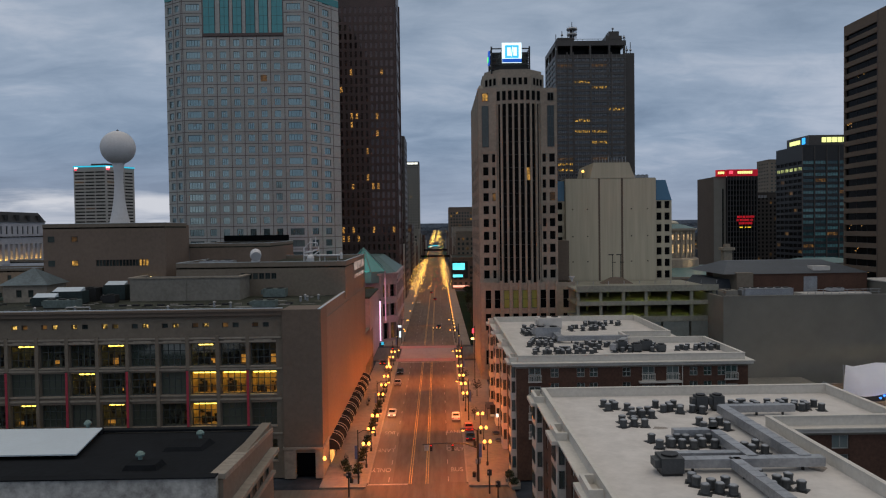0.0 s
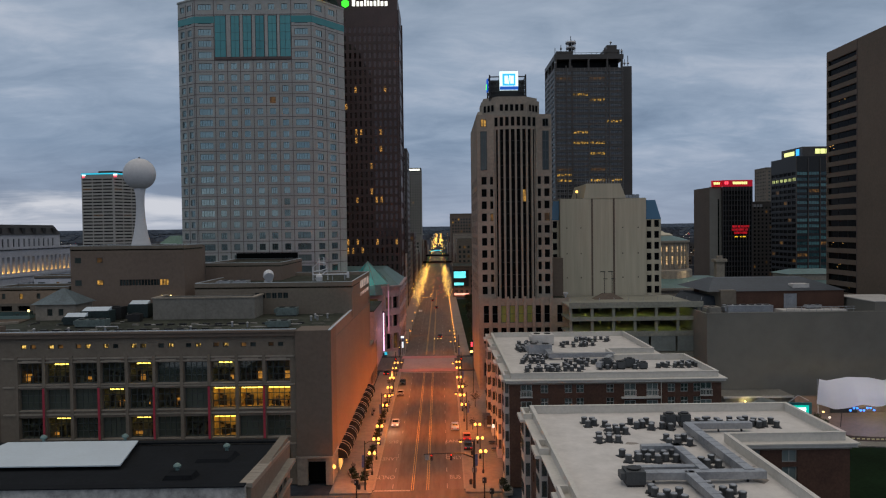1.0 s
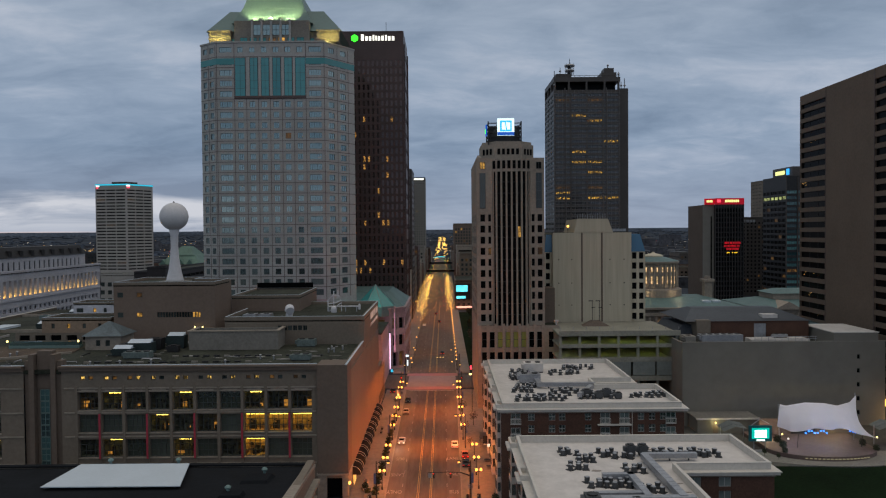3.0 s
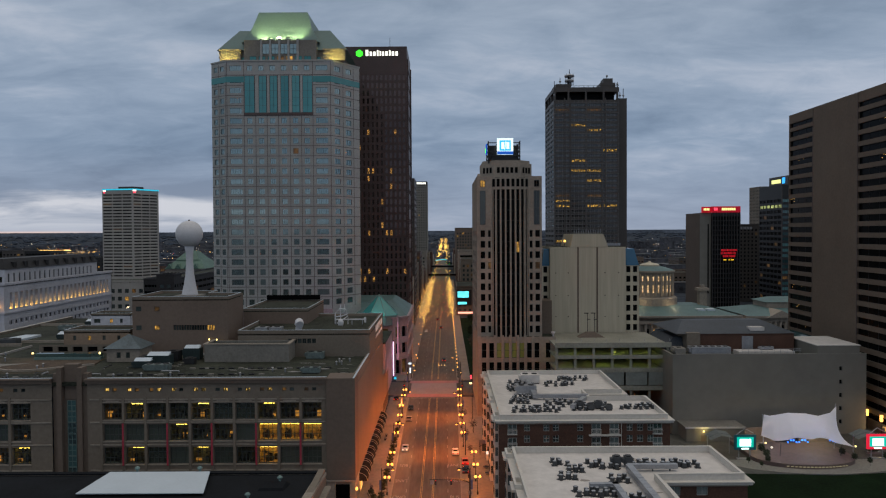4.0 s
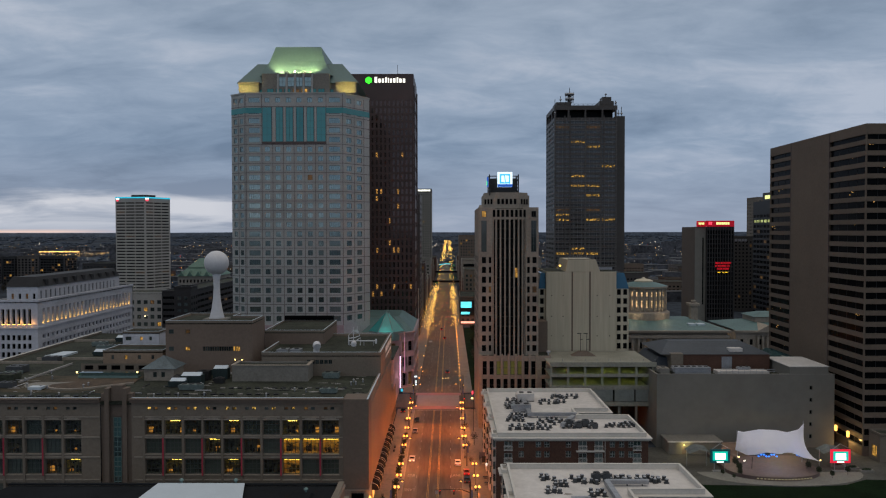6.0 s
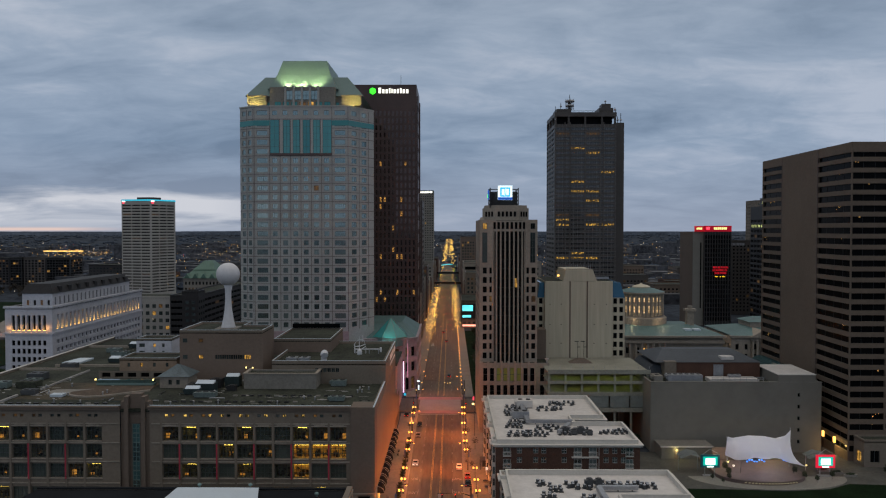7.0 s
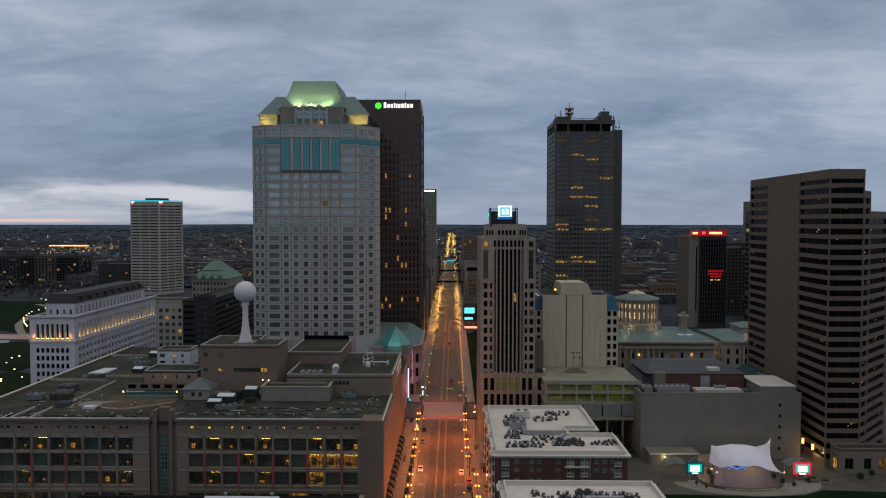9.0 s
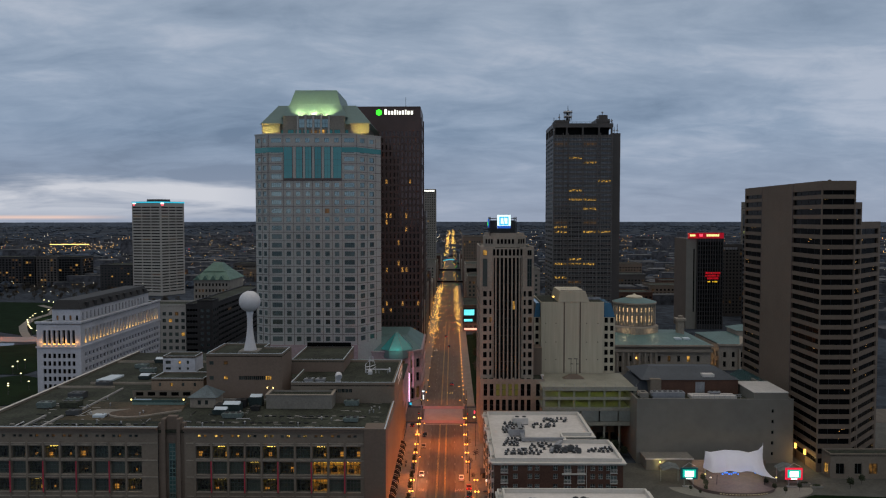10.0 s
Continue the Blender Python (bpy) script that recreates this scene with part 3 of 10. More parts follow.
def store():
    z1 = 28.4
    root = thing("department_store", "long tan department store with lit office windows and flat gravel roof", "building", (-50, 123, 0))
    offices = {(0, 3): "low", (1, 3): "tube", (4, 3): "tube", (7, 3): "tube", (8, 3): "low", (9, 3): "low", (3, 2): "tube", (5, 2): "low", (7, 2): "row", (8, 2): "row", (9, 2): "row",
               (1, 1): "tube", (4, 1): "tube", (7, 1): "row", (2, 0): "tube", (6, 0): "row", (1, 0): "tube", (4, 0): "tube", (8, 0): "tube"}
    # south front, right bay: ten window bays, four floors, small attic windows
    r = random.Random(11)
    pit, w = 5.02, 4.3
    u0 = 54.2 - 1.2 - 10 * pit + (pit - w)
    us = spaced(u0, pit, w, 10)
    zs = [(3.0, 6.6), (8.95, 12.85), (14.25, 18.1), (19.05, 22.85)]
    rooms(root, facade(root, (-80.0, 123), (-25.8, 123), 0, 25.0, us, zs, TAN, glass=GLASSSTORE, depth=0.7, cols=STOREX, rows=STOREZ, bar=0.13, name="window", lit=None), (-80.0, 123), (-25.8, 123), us, zs, 5, offices)
    attic(root, (-80.0, 123), (-25.8, 123), us, 3)
    # left bay
    us2 = spaced(0.6, pit, w, 11)
    rooms(root, facade(root, (-148.04, 123), (-88.0, 123), 0, 25.0, us2, zs, TAN, glass=GLASSSTORE, depth=0.7, cols=STOREX, rows=STOREZ, bar=0.13), (-148.04, 123), (-88.0, 123), us2, zs, 6, {(10, 1): "tube", (5, 3): "tube", (4, 1): "tube", (7, 3): "low", (3, 0): "tube", (4, 0): "tube", (5, 0): "tube"})
    attic(root, (-148.04, 123), (-88.0, 123), us2, 4)
    # piers, mouldings between floors, cornice
    for x0, x1, uu in ((-80.0, -25.8, us), (-148.04, -88.0, us2)):
        for z in (7.6, 13.45, 18.55, 23.75):
            part("string_course", MB().box(x0 + 0.6, x1 - 0.2, 122.78, 123.1, z - 0.14, z + 0.14), STONE, root)
        part("cornice", MB().box(x0 - 0.2, x1, 122.3, 123.2, z1 - 0.9, z1 - 0.2).box(x0 - 0.3, x1, 122.0, 123.3, z1 - 0.2, z1 + 0.15), TANDARK, root)
        for a, b in uu:
            part("pier", MB().box(x0 + a - 0.66, x0 + a - 0.08, 122.72, 123.05, 0, 24.2), TAN, root)
            part("window_hood", MB().box(x0 + a - 0.1, x0 + b + 0.1, 122.8, 123.05, 23.0, 23.25).box(x0 + a + 0.7, x0 + b - 0.7, 122.85, 123.05, 23.25, 23.45), STONE, root)
            for z in zs:
                part("sill", MB().box(x0 + a - 0.1, x0 + b + 0.1, 122.8, 123.4, z[0] - 0.2, z[0] + 0.02), STONE, root)
    # plain corner pier and blind wall to the street
    part("corner_pier", MB().box(-25.8, -19.3, 122.4, 129, 5.2, z1), TANDARK, root)
    part("corner_base", MB().box(-25.8, -23.9, 122.4, 129, 0, 5.2).box(-20.6, -19.3, 122.4, 129, 0, 5.2).box(-23.9, -20.6, 122.9, 129, 4.2, 5.2), STONE, root)
    part("base_moulding", MB().box(-26.0, -19.1, 122.2, 129, 4.95, 5.3), STONE, root)
    part("shop_window", MB().box(-23.9, -20.6, 123.3, 123.4, 0.4, 4.2), GLASSBLACK, root)
    part("side_wall", MB().box(-20.0, -19.3, 129, 165, 0, z1 - 2.2).box(-20.2, -19.5, 129, 165, z1 - 2.2, z1), TAN, root)
    part("side_base", MB().box(-19.3, -19.05, 129.2, 196.5, 0, 0.9), STONE, root)
    part("side_wall", MB().box(-20.0, -19.3, 165, 197, 0, z1 - 2.2).box(-20.2, -19.5, 165, 197, z1 - 2.2, z1 + 0.2), TAN, root)
    part("side_coping", MB().box(-19.8, -19.4, 122.3, 156, z1 + 0.01, z1 + 0.12), SHEET, root)
    for xa, xb in ((-80.0, -25.8), (-148.04, -88.0)):
        part("coping", MB().box(xa, xb, 123.1, 123.4, z1 + 0.16, z1 + 0.28), SHEET, root)
    part("west_wall", MB().box(-148.04, -147.4, 123.4, 250, 0, z1), TAN, root)
    part("west_coping", MB().box(-148.14, -147.3, 123.4, 250, z1, z1 + 0.2), TRIM, root)
    # decks
    part("roof", MB().box(-80.0, -20, 123.2, 165, z1 - 1.6, z1 - 0.7), GRAVEL, root)
    part("roof", MB().box(-147.4, -80.0, 123.2, 250, z1 - 1.6, z1 - 0.75), GRAVEL, root)
    part("parapet", MB().box(-80.0, -25.8, 123.1, 123.5, z1 - 0.8, z1 + 0.1).box(-148.04, -88.0, 123.1, 123.5, z1 - 0.8, z1 + 0.1), TANDARK, root)
    # recess with glazed stair and two pylons
    part("recess_wall", MB().box(-88.0, -80.0, 124.2, 125, 0, z1 + 0.6), TANDARK, root)
    for x in (-88.0, -86.9, -82.3, -81.2):
        part("pylon", MB().box(x, x + 1.1, 122.9 if x in (-86.9, -82.3) else 123.5, 125.5, 0, z1 + (2.6 if x in (-86.9, -82.3) else 1.2)), TANDARK, root)
    part("pylon", MB().box(-85.6, -82.6, 124.0, 126, 23.6, z1 + 3.2), TANDARK, root)
    for k in range(9):
        m = window_mesh(2.0, 2.5, 2, 2, GLASSGREEN, COPPER, 0.12)
        ob = new("stair_window", m)
        ob.parent = root
        ob.location = (-84.1 + 50, 124.1 - 123, 0.4 + 2.56 * k)
    # red banners between bays
    for x0, uu, n in ((-80.0, us, range(1, 10, 2)), (-148.04, us2, range(1, 11, 2))):
        for k in n:
            ban = thing("banner", "long narrow red cloth banner on the store wall", "banner", (x0 + uu[k][0] - 0.52, 122.6, 9.0), group="banners of the store")
            part("cloth", MB().box(x0 + uu[k][0] - 0.57, x0 + uu[k][0] - 0.17, 122.45, 122.5, 8.8, 18.4), REDBAN, ban)
            part("rod", MB().tube([(x0 + uu[k][0] - 0.72, 122.48, 18.45), (x0 + uu[k][0] - 0.02, 122.48, 18.45)], 0.05, 6), BLACK, ban)
            part("rod", MB().tube([(x0 + uu[k][0] - 0.72, 122.48, 8.75), (x0 + uu[k][0] - 0.02, 122.48, 8.75)], 0.05, 6), BLACK, ban)
    # taller north block
    root2 = thing("store_north_block", "taller tan rear block of the store with flat roof", "building", (-40, 160, 0))
    facade(root2, (-55, 156), (-19.3, 156), z1 - 1.5, 34.6, spaced(13.5, 1.3, 1.1, 6), [(31.3, 32.6)], TAN, depth=0.3, cols=2)
    part("side_wall", MB().box(-20.3, -19.32, 156.03, 195.9, z1 - 0.5, 34.6), TAN, root2)
    part("rear_wall", MB().box(-55, -19.3, 196, 197, 0, 34.6), TAN, root2)
    parapet_roof(root2, [(-55, 156), (-19.3, 156), (-19.3, 197), (-55, 197)], 34.0, 0.9, 0.4, GRAVEL, TRIM)
    # two pale emissive strips along the street side
    for z, h in ((32.0, 1.9), (30.1, 0.8)):
        part("lit_sign_panel", MB().box(-19.32, -19.26, 172, 194, z, z + h), STRIPGLOW, root2, "pale glowing strip on the side wall")
    # low lit annex beyond it
    an = thing("street_annex", "low tan annex lit orange beside the street", "building", (-25, 205, 0))
    facade(an, (-19.6, 198), (-19.6, 222), 0, 12, spaced(2, 4.4, 2.8, 5), [(1.0, 4.4)], TAN, depth=0.4, lit=chance(3, 0.5, 0.4))
    part("body", MB().box(-45, -20.5, 198, 222, 0, 11.8), TAN, an)



def rooms(root, wins, p, q, us, zs, seed, lit):
    """Offices behind some of the store's windows: a box with ceiling tubes, and low glowing boxes painted in as warm
    lit patches; the others stay dark glass.
    """
    r = random.Random(seed)
    org = Vector(root.location)
    clear = clear_glass()
    bm_room = {}
    for i, j, ob in wins:
        x = r.random()
        a, b, (c, d) = us[i][0], us[i][1], zs[j]
        kind = lit.get((i, j), "low" if x > 0.95 else "desk" if x > 0.5 else "")
        if not kind:
            continue
        bright = kind == "row"
        ob.data = window_mesh(b - a, d - c, STOREX, STOREZ, clear, FRAME, 0.13)
        ob.visible_shadow = False
        w, h = b - a, d - c
        key = (round(w, 2), round(h, 2), r.randint(0, 3), kind)
        if key not in bm_room:
            m = MB()
            m.quad((-w / 2, 3, 0), (w / 2, 3, 0), (w / 2, 3, h), (-w / 2, 3, h))
            m.quad((-w / 2, 0.12, 0), (w / 2, 0.12, 0), (w / 2, 3, 0), (-w / 2, 3, 0))
            m.quad((-w / 2, 0.12, h), (-w / 2, 3, h), (w / 2, 3, h), (w / 2, 0.12, h))
            m.quad((-w / 2, 0.12, 0), (-w / 2, 3, 0), (-w / 2, 3, h), (-w / 2, 0.12, h))
            m.quad((w / 2, 0.12, 0), (w / 2, 0.12, h), (w / 2, 3, h), (w / 2, 3, 0))
            # desks, cabinets, shelves and boxes, told apart by the daylight and lamplight on them
            for n in range(9):
                u, dp, bw = r.uniform(-w / 2 + 0.3, w / 2 - 0.6), r.uniform(0.8, 2.7), r.uniform(0.2, 0.7)
                m.box(u, u + bw, dp, dp + 0.25, 0, r.choice((0.7, 0.9, 1.1, 1.3, 1.9)) + r.uniform(-0.1, 0.1), r.choice((0, 1, 1)))
            for n in range(4):
                u, zz = r.uniform(-w / 2 + 0.2, w / 2 - 0.8), r.uniform(0.9, 2.0)
                m.box(u, u + r.uniform(0.2, 0.6), 2.8, 2.98, zz, zz + r.uniform(0.15, 0.5), 1)
            bm_room[key] = m.mesh("room", [{"desk": DARKROOM, "row": ROOMWALL}.get(kind, DIMOFFICE), BLACK])
        ro = new("room", bm_room[key])
        ro.parent, ro.matrix_basis = root, ob.matrix_basis.copy()
        t = MB()
        if bright:
            t.box(-w / 2 + 0.2, w / 2 - 0.2, 0.5, 0.9, h - 0.42, h - 0.24)
            # extra flat emitter, out of view, added to brighten the room
            t.box(-w / 2 + 0.2, w / 2 - 0.2, 1.4, 2.6, h - 0.08, h - 0.03)
            mt = TUBE
        else:
            s = r.choice((-0.4, 0.0, 0.5))
            # low glowing box in place of a warm lit patch, no lamp modelled
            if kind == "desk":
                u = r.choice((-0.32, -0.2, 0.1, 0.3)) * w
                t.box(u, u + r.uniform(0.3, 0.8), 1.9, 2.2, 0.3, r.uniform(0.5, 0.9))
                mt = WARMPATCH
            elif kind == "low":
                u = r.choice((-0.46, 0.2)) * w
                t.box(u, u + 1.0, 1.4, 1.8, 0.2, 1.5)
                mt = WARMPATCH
            else:
                for q in (-0.75, 0.1, 0.95):
                    t.box(q + s * 0.4 - 0.38, q + s * 0.4 + 0.38, 0.42, 0.6, h - 0.42, h - 0.27)
                u = r.choice((-0.48, 0.16, 0.0, -0.2)) * w
                # the same added glowing patch below the tubes
                t.box(u, u + r.uniform(0.5, 1.3), 1.6, 1.9, 0.15, r.uniform(0.5, 1.3), 1)
                mt = [TUBE, WARMPATCH]
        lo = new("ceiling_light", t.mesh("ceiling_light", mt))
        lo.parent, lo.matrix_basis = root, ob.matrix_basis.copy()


CLEAR = []


def clear_glass():
    if not CLEAR:
        m = bpy.data.materials.new("clear_glass")
        m.use_nodes = True
        nd, ln = m.node_tree.nodes, m.node_tree.links
        out = nd["Material Output"]
        tr, gl, mx = nd.new("ShaderNodeBsdfTransparent"), nd.new("ShaderNodeBsdfGlossy"), nd.new("ShaderNodeMixShader")
        tr.inputs[0].default_value = (0.75, 0.78, 0.74, 1)
        gl.inputs[1].default_value = 0.05
        mx.inputs[0].default_value = 0.08
        ln.new(tr.outputs[0], mx.inputs[1])
        ln.new(gl.outputs[0], mx.inputs[2])
        ln.new(mx.outputs[0], out.inputs[0])
        CLEAR.append(m)
    return CLEAR[0]


def attic(root, p, q, us, seed):
    """The frieze under the cornice with two small square windows to a bay."""
    uu = []
    for a, b in us:
        uu += [(a + 0.45, a + 1.45), (a + 2.2, a + 3.2)]
    facade(root, p, q, 25.0, 28.4, uu, [(25.5, 26.3)], TAN, depth=0.35, cols=1, bar=0.09, lit=chance(seed, 0.5 if seed == 3 else 0.1, 0.2), litmat=ATTICLIT, name="attic_window")


store()


PENTTAN = mat("warm_brown_render", (0.168, 0.126, 0.10), 0.85, 0.1, 0.06, 1.5, bump=0.05)
PEACH = mat("peach_render", (0.26, 0.19, 0.135), 0.85, 0.12, 0.1, 1.5)


def store_roof():
    """Penthouses, tanks and plant on the store's roof."""
    z = 27.7
    pent = thing("tan_penthouse", "tan rooftop penthouse with a strip of windows", "building", (-70, 165, z))
    lit = lambda i, j: 1 if i >= 13 else 0
    facade(pent, (-86.3, 162.5), (-59.5, 162.5), z, 43.4, spaced(11.5, 0.72, 0.66, 16), [(34.2, 35.6)], PENTTAN, depth=0.3, cols=1, bar=0.06, lit=lit)
    part("side_wall", MB().box(-60.2, -59.52, 162.54, 178, z, 43.2), PENTTAN, pent)
    part("side_wall", MB().box(-86.28, -85.6, 162.54, 184, z, 43.2), PENTTAN, pent)
    parapet_roof(pent, [(-86.3, 162.5), (-59.5, 162.5), (-59.5, 176), (-69, 176), (-69, 184), (-86.3, 184)], 42.9, 0.7, 0.35, GRAVEL, TRIM)
    for x, zz in ((-84.5, 34.3), (-79.4, 34.3), (-84.5, 39.6), (-79.4, 39.6)):
        ob = new("window", window_mesh(1.5, 1.3, 1, 1, LIT if (x, zz) == (-79.4, 34.3) else LITDIM if x == -79.4 else GLASS, FRAME, 0.1))
        ob.parent, ob.location = pent, (x + 70, 162.44 - 165, zz - z)
    pb = thing("rear_penthouse", "lower tan rooftop block behind the penthouse", "building", (-49, 195, z))
    part("wall", MB().box(-59.4, -40, 177.7, 206, 33, 37.6), PENTTAN, pb)
    parapet_roof(pb, [(-59.4, 177.7), (-40, 177.7), (-40, 206), (-59.4, 206)], 38.0, 0.6, 0.35, GRAVEL, TRIM)
    part("vent_band", MB().box(-59, -41, 205.2, 205.5, 38.7, 40.3), GLASSBLACK, pb)
    # water tower in the shape of a ball on a flared stem
    tw = thing("water_tower", "white ball water tower on flared stem atop penthouse", "water tower", (-73.1, 171.2, 43.0))
    part("stem", MB().lathe(-73.1, 171.2, [(2.5, 43.0), (2.2, 44.0), (1.65, 46.5), (1.2, 49.5), (0.98, 53.0), (1.05, 55.8), (1.5, 58.2)], 24), WHITECAST, tw, smooth=True)
    prof = [(3.85 * math.cos(a), 61.1 + 3.85 * math.sin(a)) for a in [math.radians(d) for d in range(-75, 91, 11)]]
    tk = part("tank", MB().lathe(-73.1, 171.2, prof, 28), WHITECAST, tw, smooth=True)
    part("cap", MB().lathe(-73.1, 171.2, [(0.3, 64.9), (0.25, 65.1), (0.08, 65.3)], 8), BLACK, tk)
    part("base", MB().box(-76.6, -69.6, 167.7, 174.7, 42.9, 43.4), CONCRETE, tw)
    # square plant screen
    bx = thing("plant_screen", "weathered grey plant enclosure on gravel roof", "roof plant", (-50, 148, z))
    part("wall", MB().box(-61.6, -39.6, 148.2, 148.6, z, 32.2).box(-40.0, -39.6, 148.6, 156, z, 32.2).box(-61.6, -61.2, 148.6, 156, z, 32.2).box(-61.2, -40.0, 155.6, 156, z, 32.2).box(-50.6, -50.3, 148.05, 148.2, z, 32.1), CONCRETE, bx)
    part("coping", MB().box(-61.9, -39.3, 148.0, 148.8, 32.2, 32.5).box(-40.2, -39.3, 148.8, 156.2, 32.2, 32.5).box(-61.9, -61.0, 148.8, 156.2, 32.2, 32.5), STONE, bx)
    part("panel", MB().box(-61.2, -40.0, 148.6, 155.6, 31.2, 31.6), GRAVEL, bx)
    # hut with green hipped roof
    hut = thing("roof_hut", "small tan hut with blue-grey hipped metal roof", "hut", (-83, 153, z))
    facade(hut, (-87.6, 149.3), (-78.8, 149.3), z, 31.2, [(2.6, 3.7), (5.0, 6.1)], [(28.7, 30.2)], STONE, depth=0.2, cols=1, bar=0.1)
    part("wall", MB().box(-79.2, -78.8, 149.32, 157, z, 31.2).box(-87.6, -79.2, 149.8, 157, z, 31.2), STONE, hut)
    part("roof", MB().prism([(-88.3, 148.6), (-78.1, 148.6), (-78.1, 157.6), (-88.3, 157.6)], 31.2, 34.4, top=[(-83.5, 152.6), (-82.9, 152.6), (-82.9, 153.2), (-83.5, 153.2)]), mat("blue_grey_roof_sheet", (0.085, 0.115, 0.13), 0.5, 0.25, 0.3, 2.0), hut)
    # cream attic blocks
    cb = thing("cream_roof_block", "low cream rooftop block with small windows", "building", (-100, 172, z))
    facade(cb, (-107.5, 166.2), (-88.7, 166.2), z, 33.4, spaced(2.6, 4.2, 0.9, 4), [(31.0, 32.3)], PEACH, depth=0.25, cols=1, bar=0.08, lit=lambda i, j: 1 if i == 1 else 0)
    part("body", MB().box(-107.5, -88.7, 166.8, 177.5, z, 33.2), PEACH, cb)
    parapet_roof(cb, [(-107.5, 166.2), (-88.7, 166.2), (-88.7, 177.5), (-107.5, 177.5)], 33.4, 0.5, 0.35, GRAVEL, TRIM)
    ar = thing("arched_screen_wall", "tan rooftop screen wall with dark arches", "wall", (-100, 163, z))
    facade(ar, (-113, 163.3), (-91.5, 163.3), z, 30.2, spaced(1.0, 4.2, 2.8, 5), [(28.2, 29.6)], TAN, depth=0.5, glass=GLASSBLACK, cols=1, bar=0)
    wb = thing("white_roof_block", "white rendered stair block on the roof", "building", (-115, 205, z))
    facade(wb, (-119.2, 206.6), (-105.8, 206.6), z, 33.8, [(1.0, 3.2), (6.4, 7.4), (9.8, 10.8)], [(28.6, 29.6), (31.0, 32.4)], WHITESTONE, depth=0.25, cols=2, lit=lambda i, j: 1 if (i, j) == (1, 1) else 0)
    part("body", MB().box(-119.2, -105.8, 207.1, 216, z, 33.7), WHITESTONE, wb)
    parapet_roof(wb, [(-119.2, 206.6), (-105.8, 206.6), (-105.8, 216), (-119.2, 216)], 33.8, 0.5, 0.3, GRAVEL, TRIM)
    tp = thing("glazed_roof_corridor", "long low green-glazed rooftop corridor", "skylight", (-105, 158, z))
    part("frame", MB().box(-108.8, -90.9, 153.0, 155.0, z, z + 0.7), COPPER, tp)
    part("glass", MB().box(-108.6, -91.1, 153.2, 154.8, z + 0.7, z + 1.6), GLASSGREEN, tp)
    part("lamp", MB().lathe(-108.9, 152.7, [(0.2, z + 1.6), (0.28, z + 1.85), (0.15, z + 2.1)], 8), STAGEWARM, tp)
    part("lamp", MB().lathe(-91.0, 152.7, [(0.2, z + 1.6), (0.28, z + 1.85), (0.15, z + 2.1)], 8), STAGEWARM, tp)
    for x, y in ((-64.6, 161.6), (-62.4, 161.2)):
        l = thing("wall_lamp", "bright lamp on the penthouse wall", "lamp", (x, y, 31.6), group="penthouse lamps")
        part("bracket", MB().box(x - 0.06, x + 0.06, y, 162.5, 31.5, 31.6), BLACK, l)
        part("globe", MB().lathe(x, y, [(0.12, 31.45), (0.24, 31.7), (0.12, 31.95)], 8), STAGEWARM, l)
    # thin curved kerb round brown planting
    tw2 = thing("curved_roof_planter", "thin pale curved kerb round brown planting on the roof", "planter", (-101, 140, z))
    arc = [(-111.0, 139.6), (-109.0, 137.6), (-106.2, 136.2), (-103.4, 135.8), (-100.4, 136.4), (-97.4, 138.2), (-94.4, 140.6), (-91.4, 142.8), (-88.8, 144.4)]
    n = len(arc)
    vs = [(x, y + dy, zz) for x, y in arc for dy, zz in ((0, z - 0.1), (0.75, z - 0.1), (0.75, z + 0.45), (0, z + 0.45))]
    fs = [(4 * i + k, 4 * i + (k + 1) % 4, 4 * i + 4 + (k + 1) % 4, 4 * i + 4 + k) for i in range(n - 1) for k in range(4)] + [(3, 2, 1, 0), (4 * n - 4, 4 * n - 3, 4 * n - 2, 4 * n - 1)]
    part("kerb", MB().add(vs, fs), STONE, tw2)
    soil = mat("brown_planting", (0.075, 0.052, 0.034), 0.95, 0.45, 0.22, 2.0)
    part("soil", MB().prism([(x, y + 0.6) for x, y in arc] + [(-90, 151.5), (-109, 151.5), (-112.5, 145)], z - 0.1, z + 0.12), soil, tw2)
    ap = thing("pale_roof_apron", "worn pale paving patch on the flat roof", "roof patch", (-114, 142, z))
    part("paving", MB().prism([(-119.0, 142.6), (-116.4, 139.2), (-113.8, 140.4), (-110.8, 138.8), (-111.4, 143.4), (-106.5, 147.2), (-111.0, 146.4), (-114.0, 146.8), (-117.6, 146.2)], z - 0.1, z + 0.14), CONCRETE, ap)
    part("hatch", MB().box(-114.4, -110.8, 136.6, 139.0, z, z + 0.75), SHEET, ap, "square white hatch cover")


store_roof()


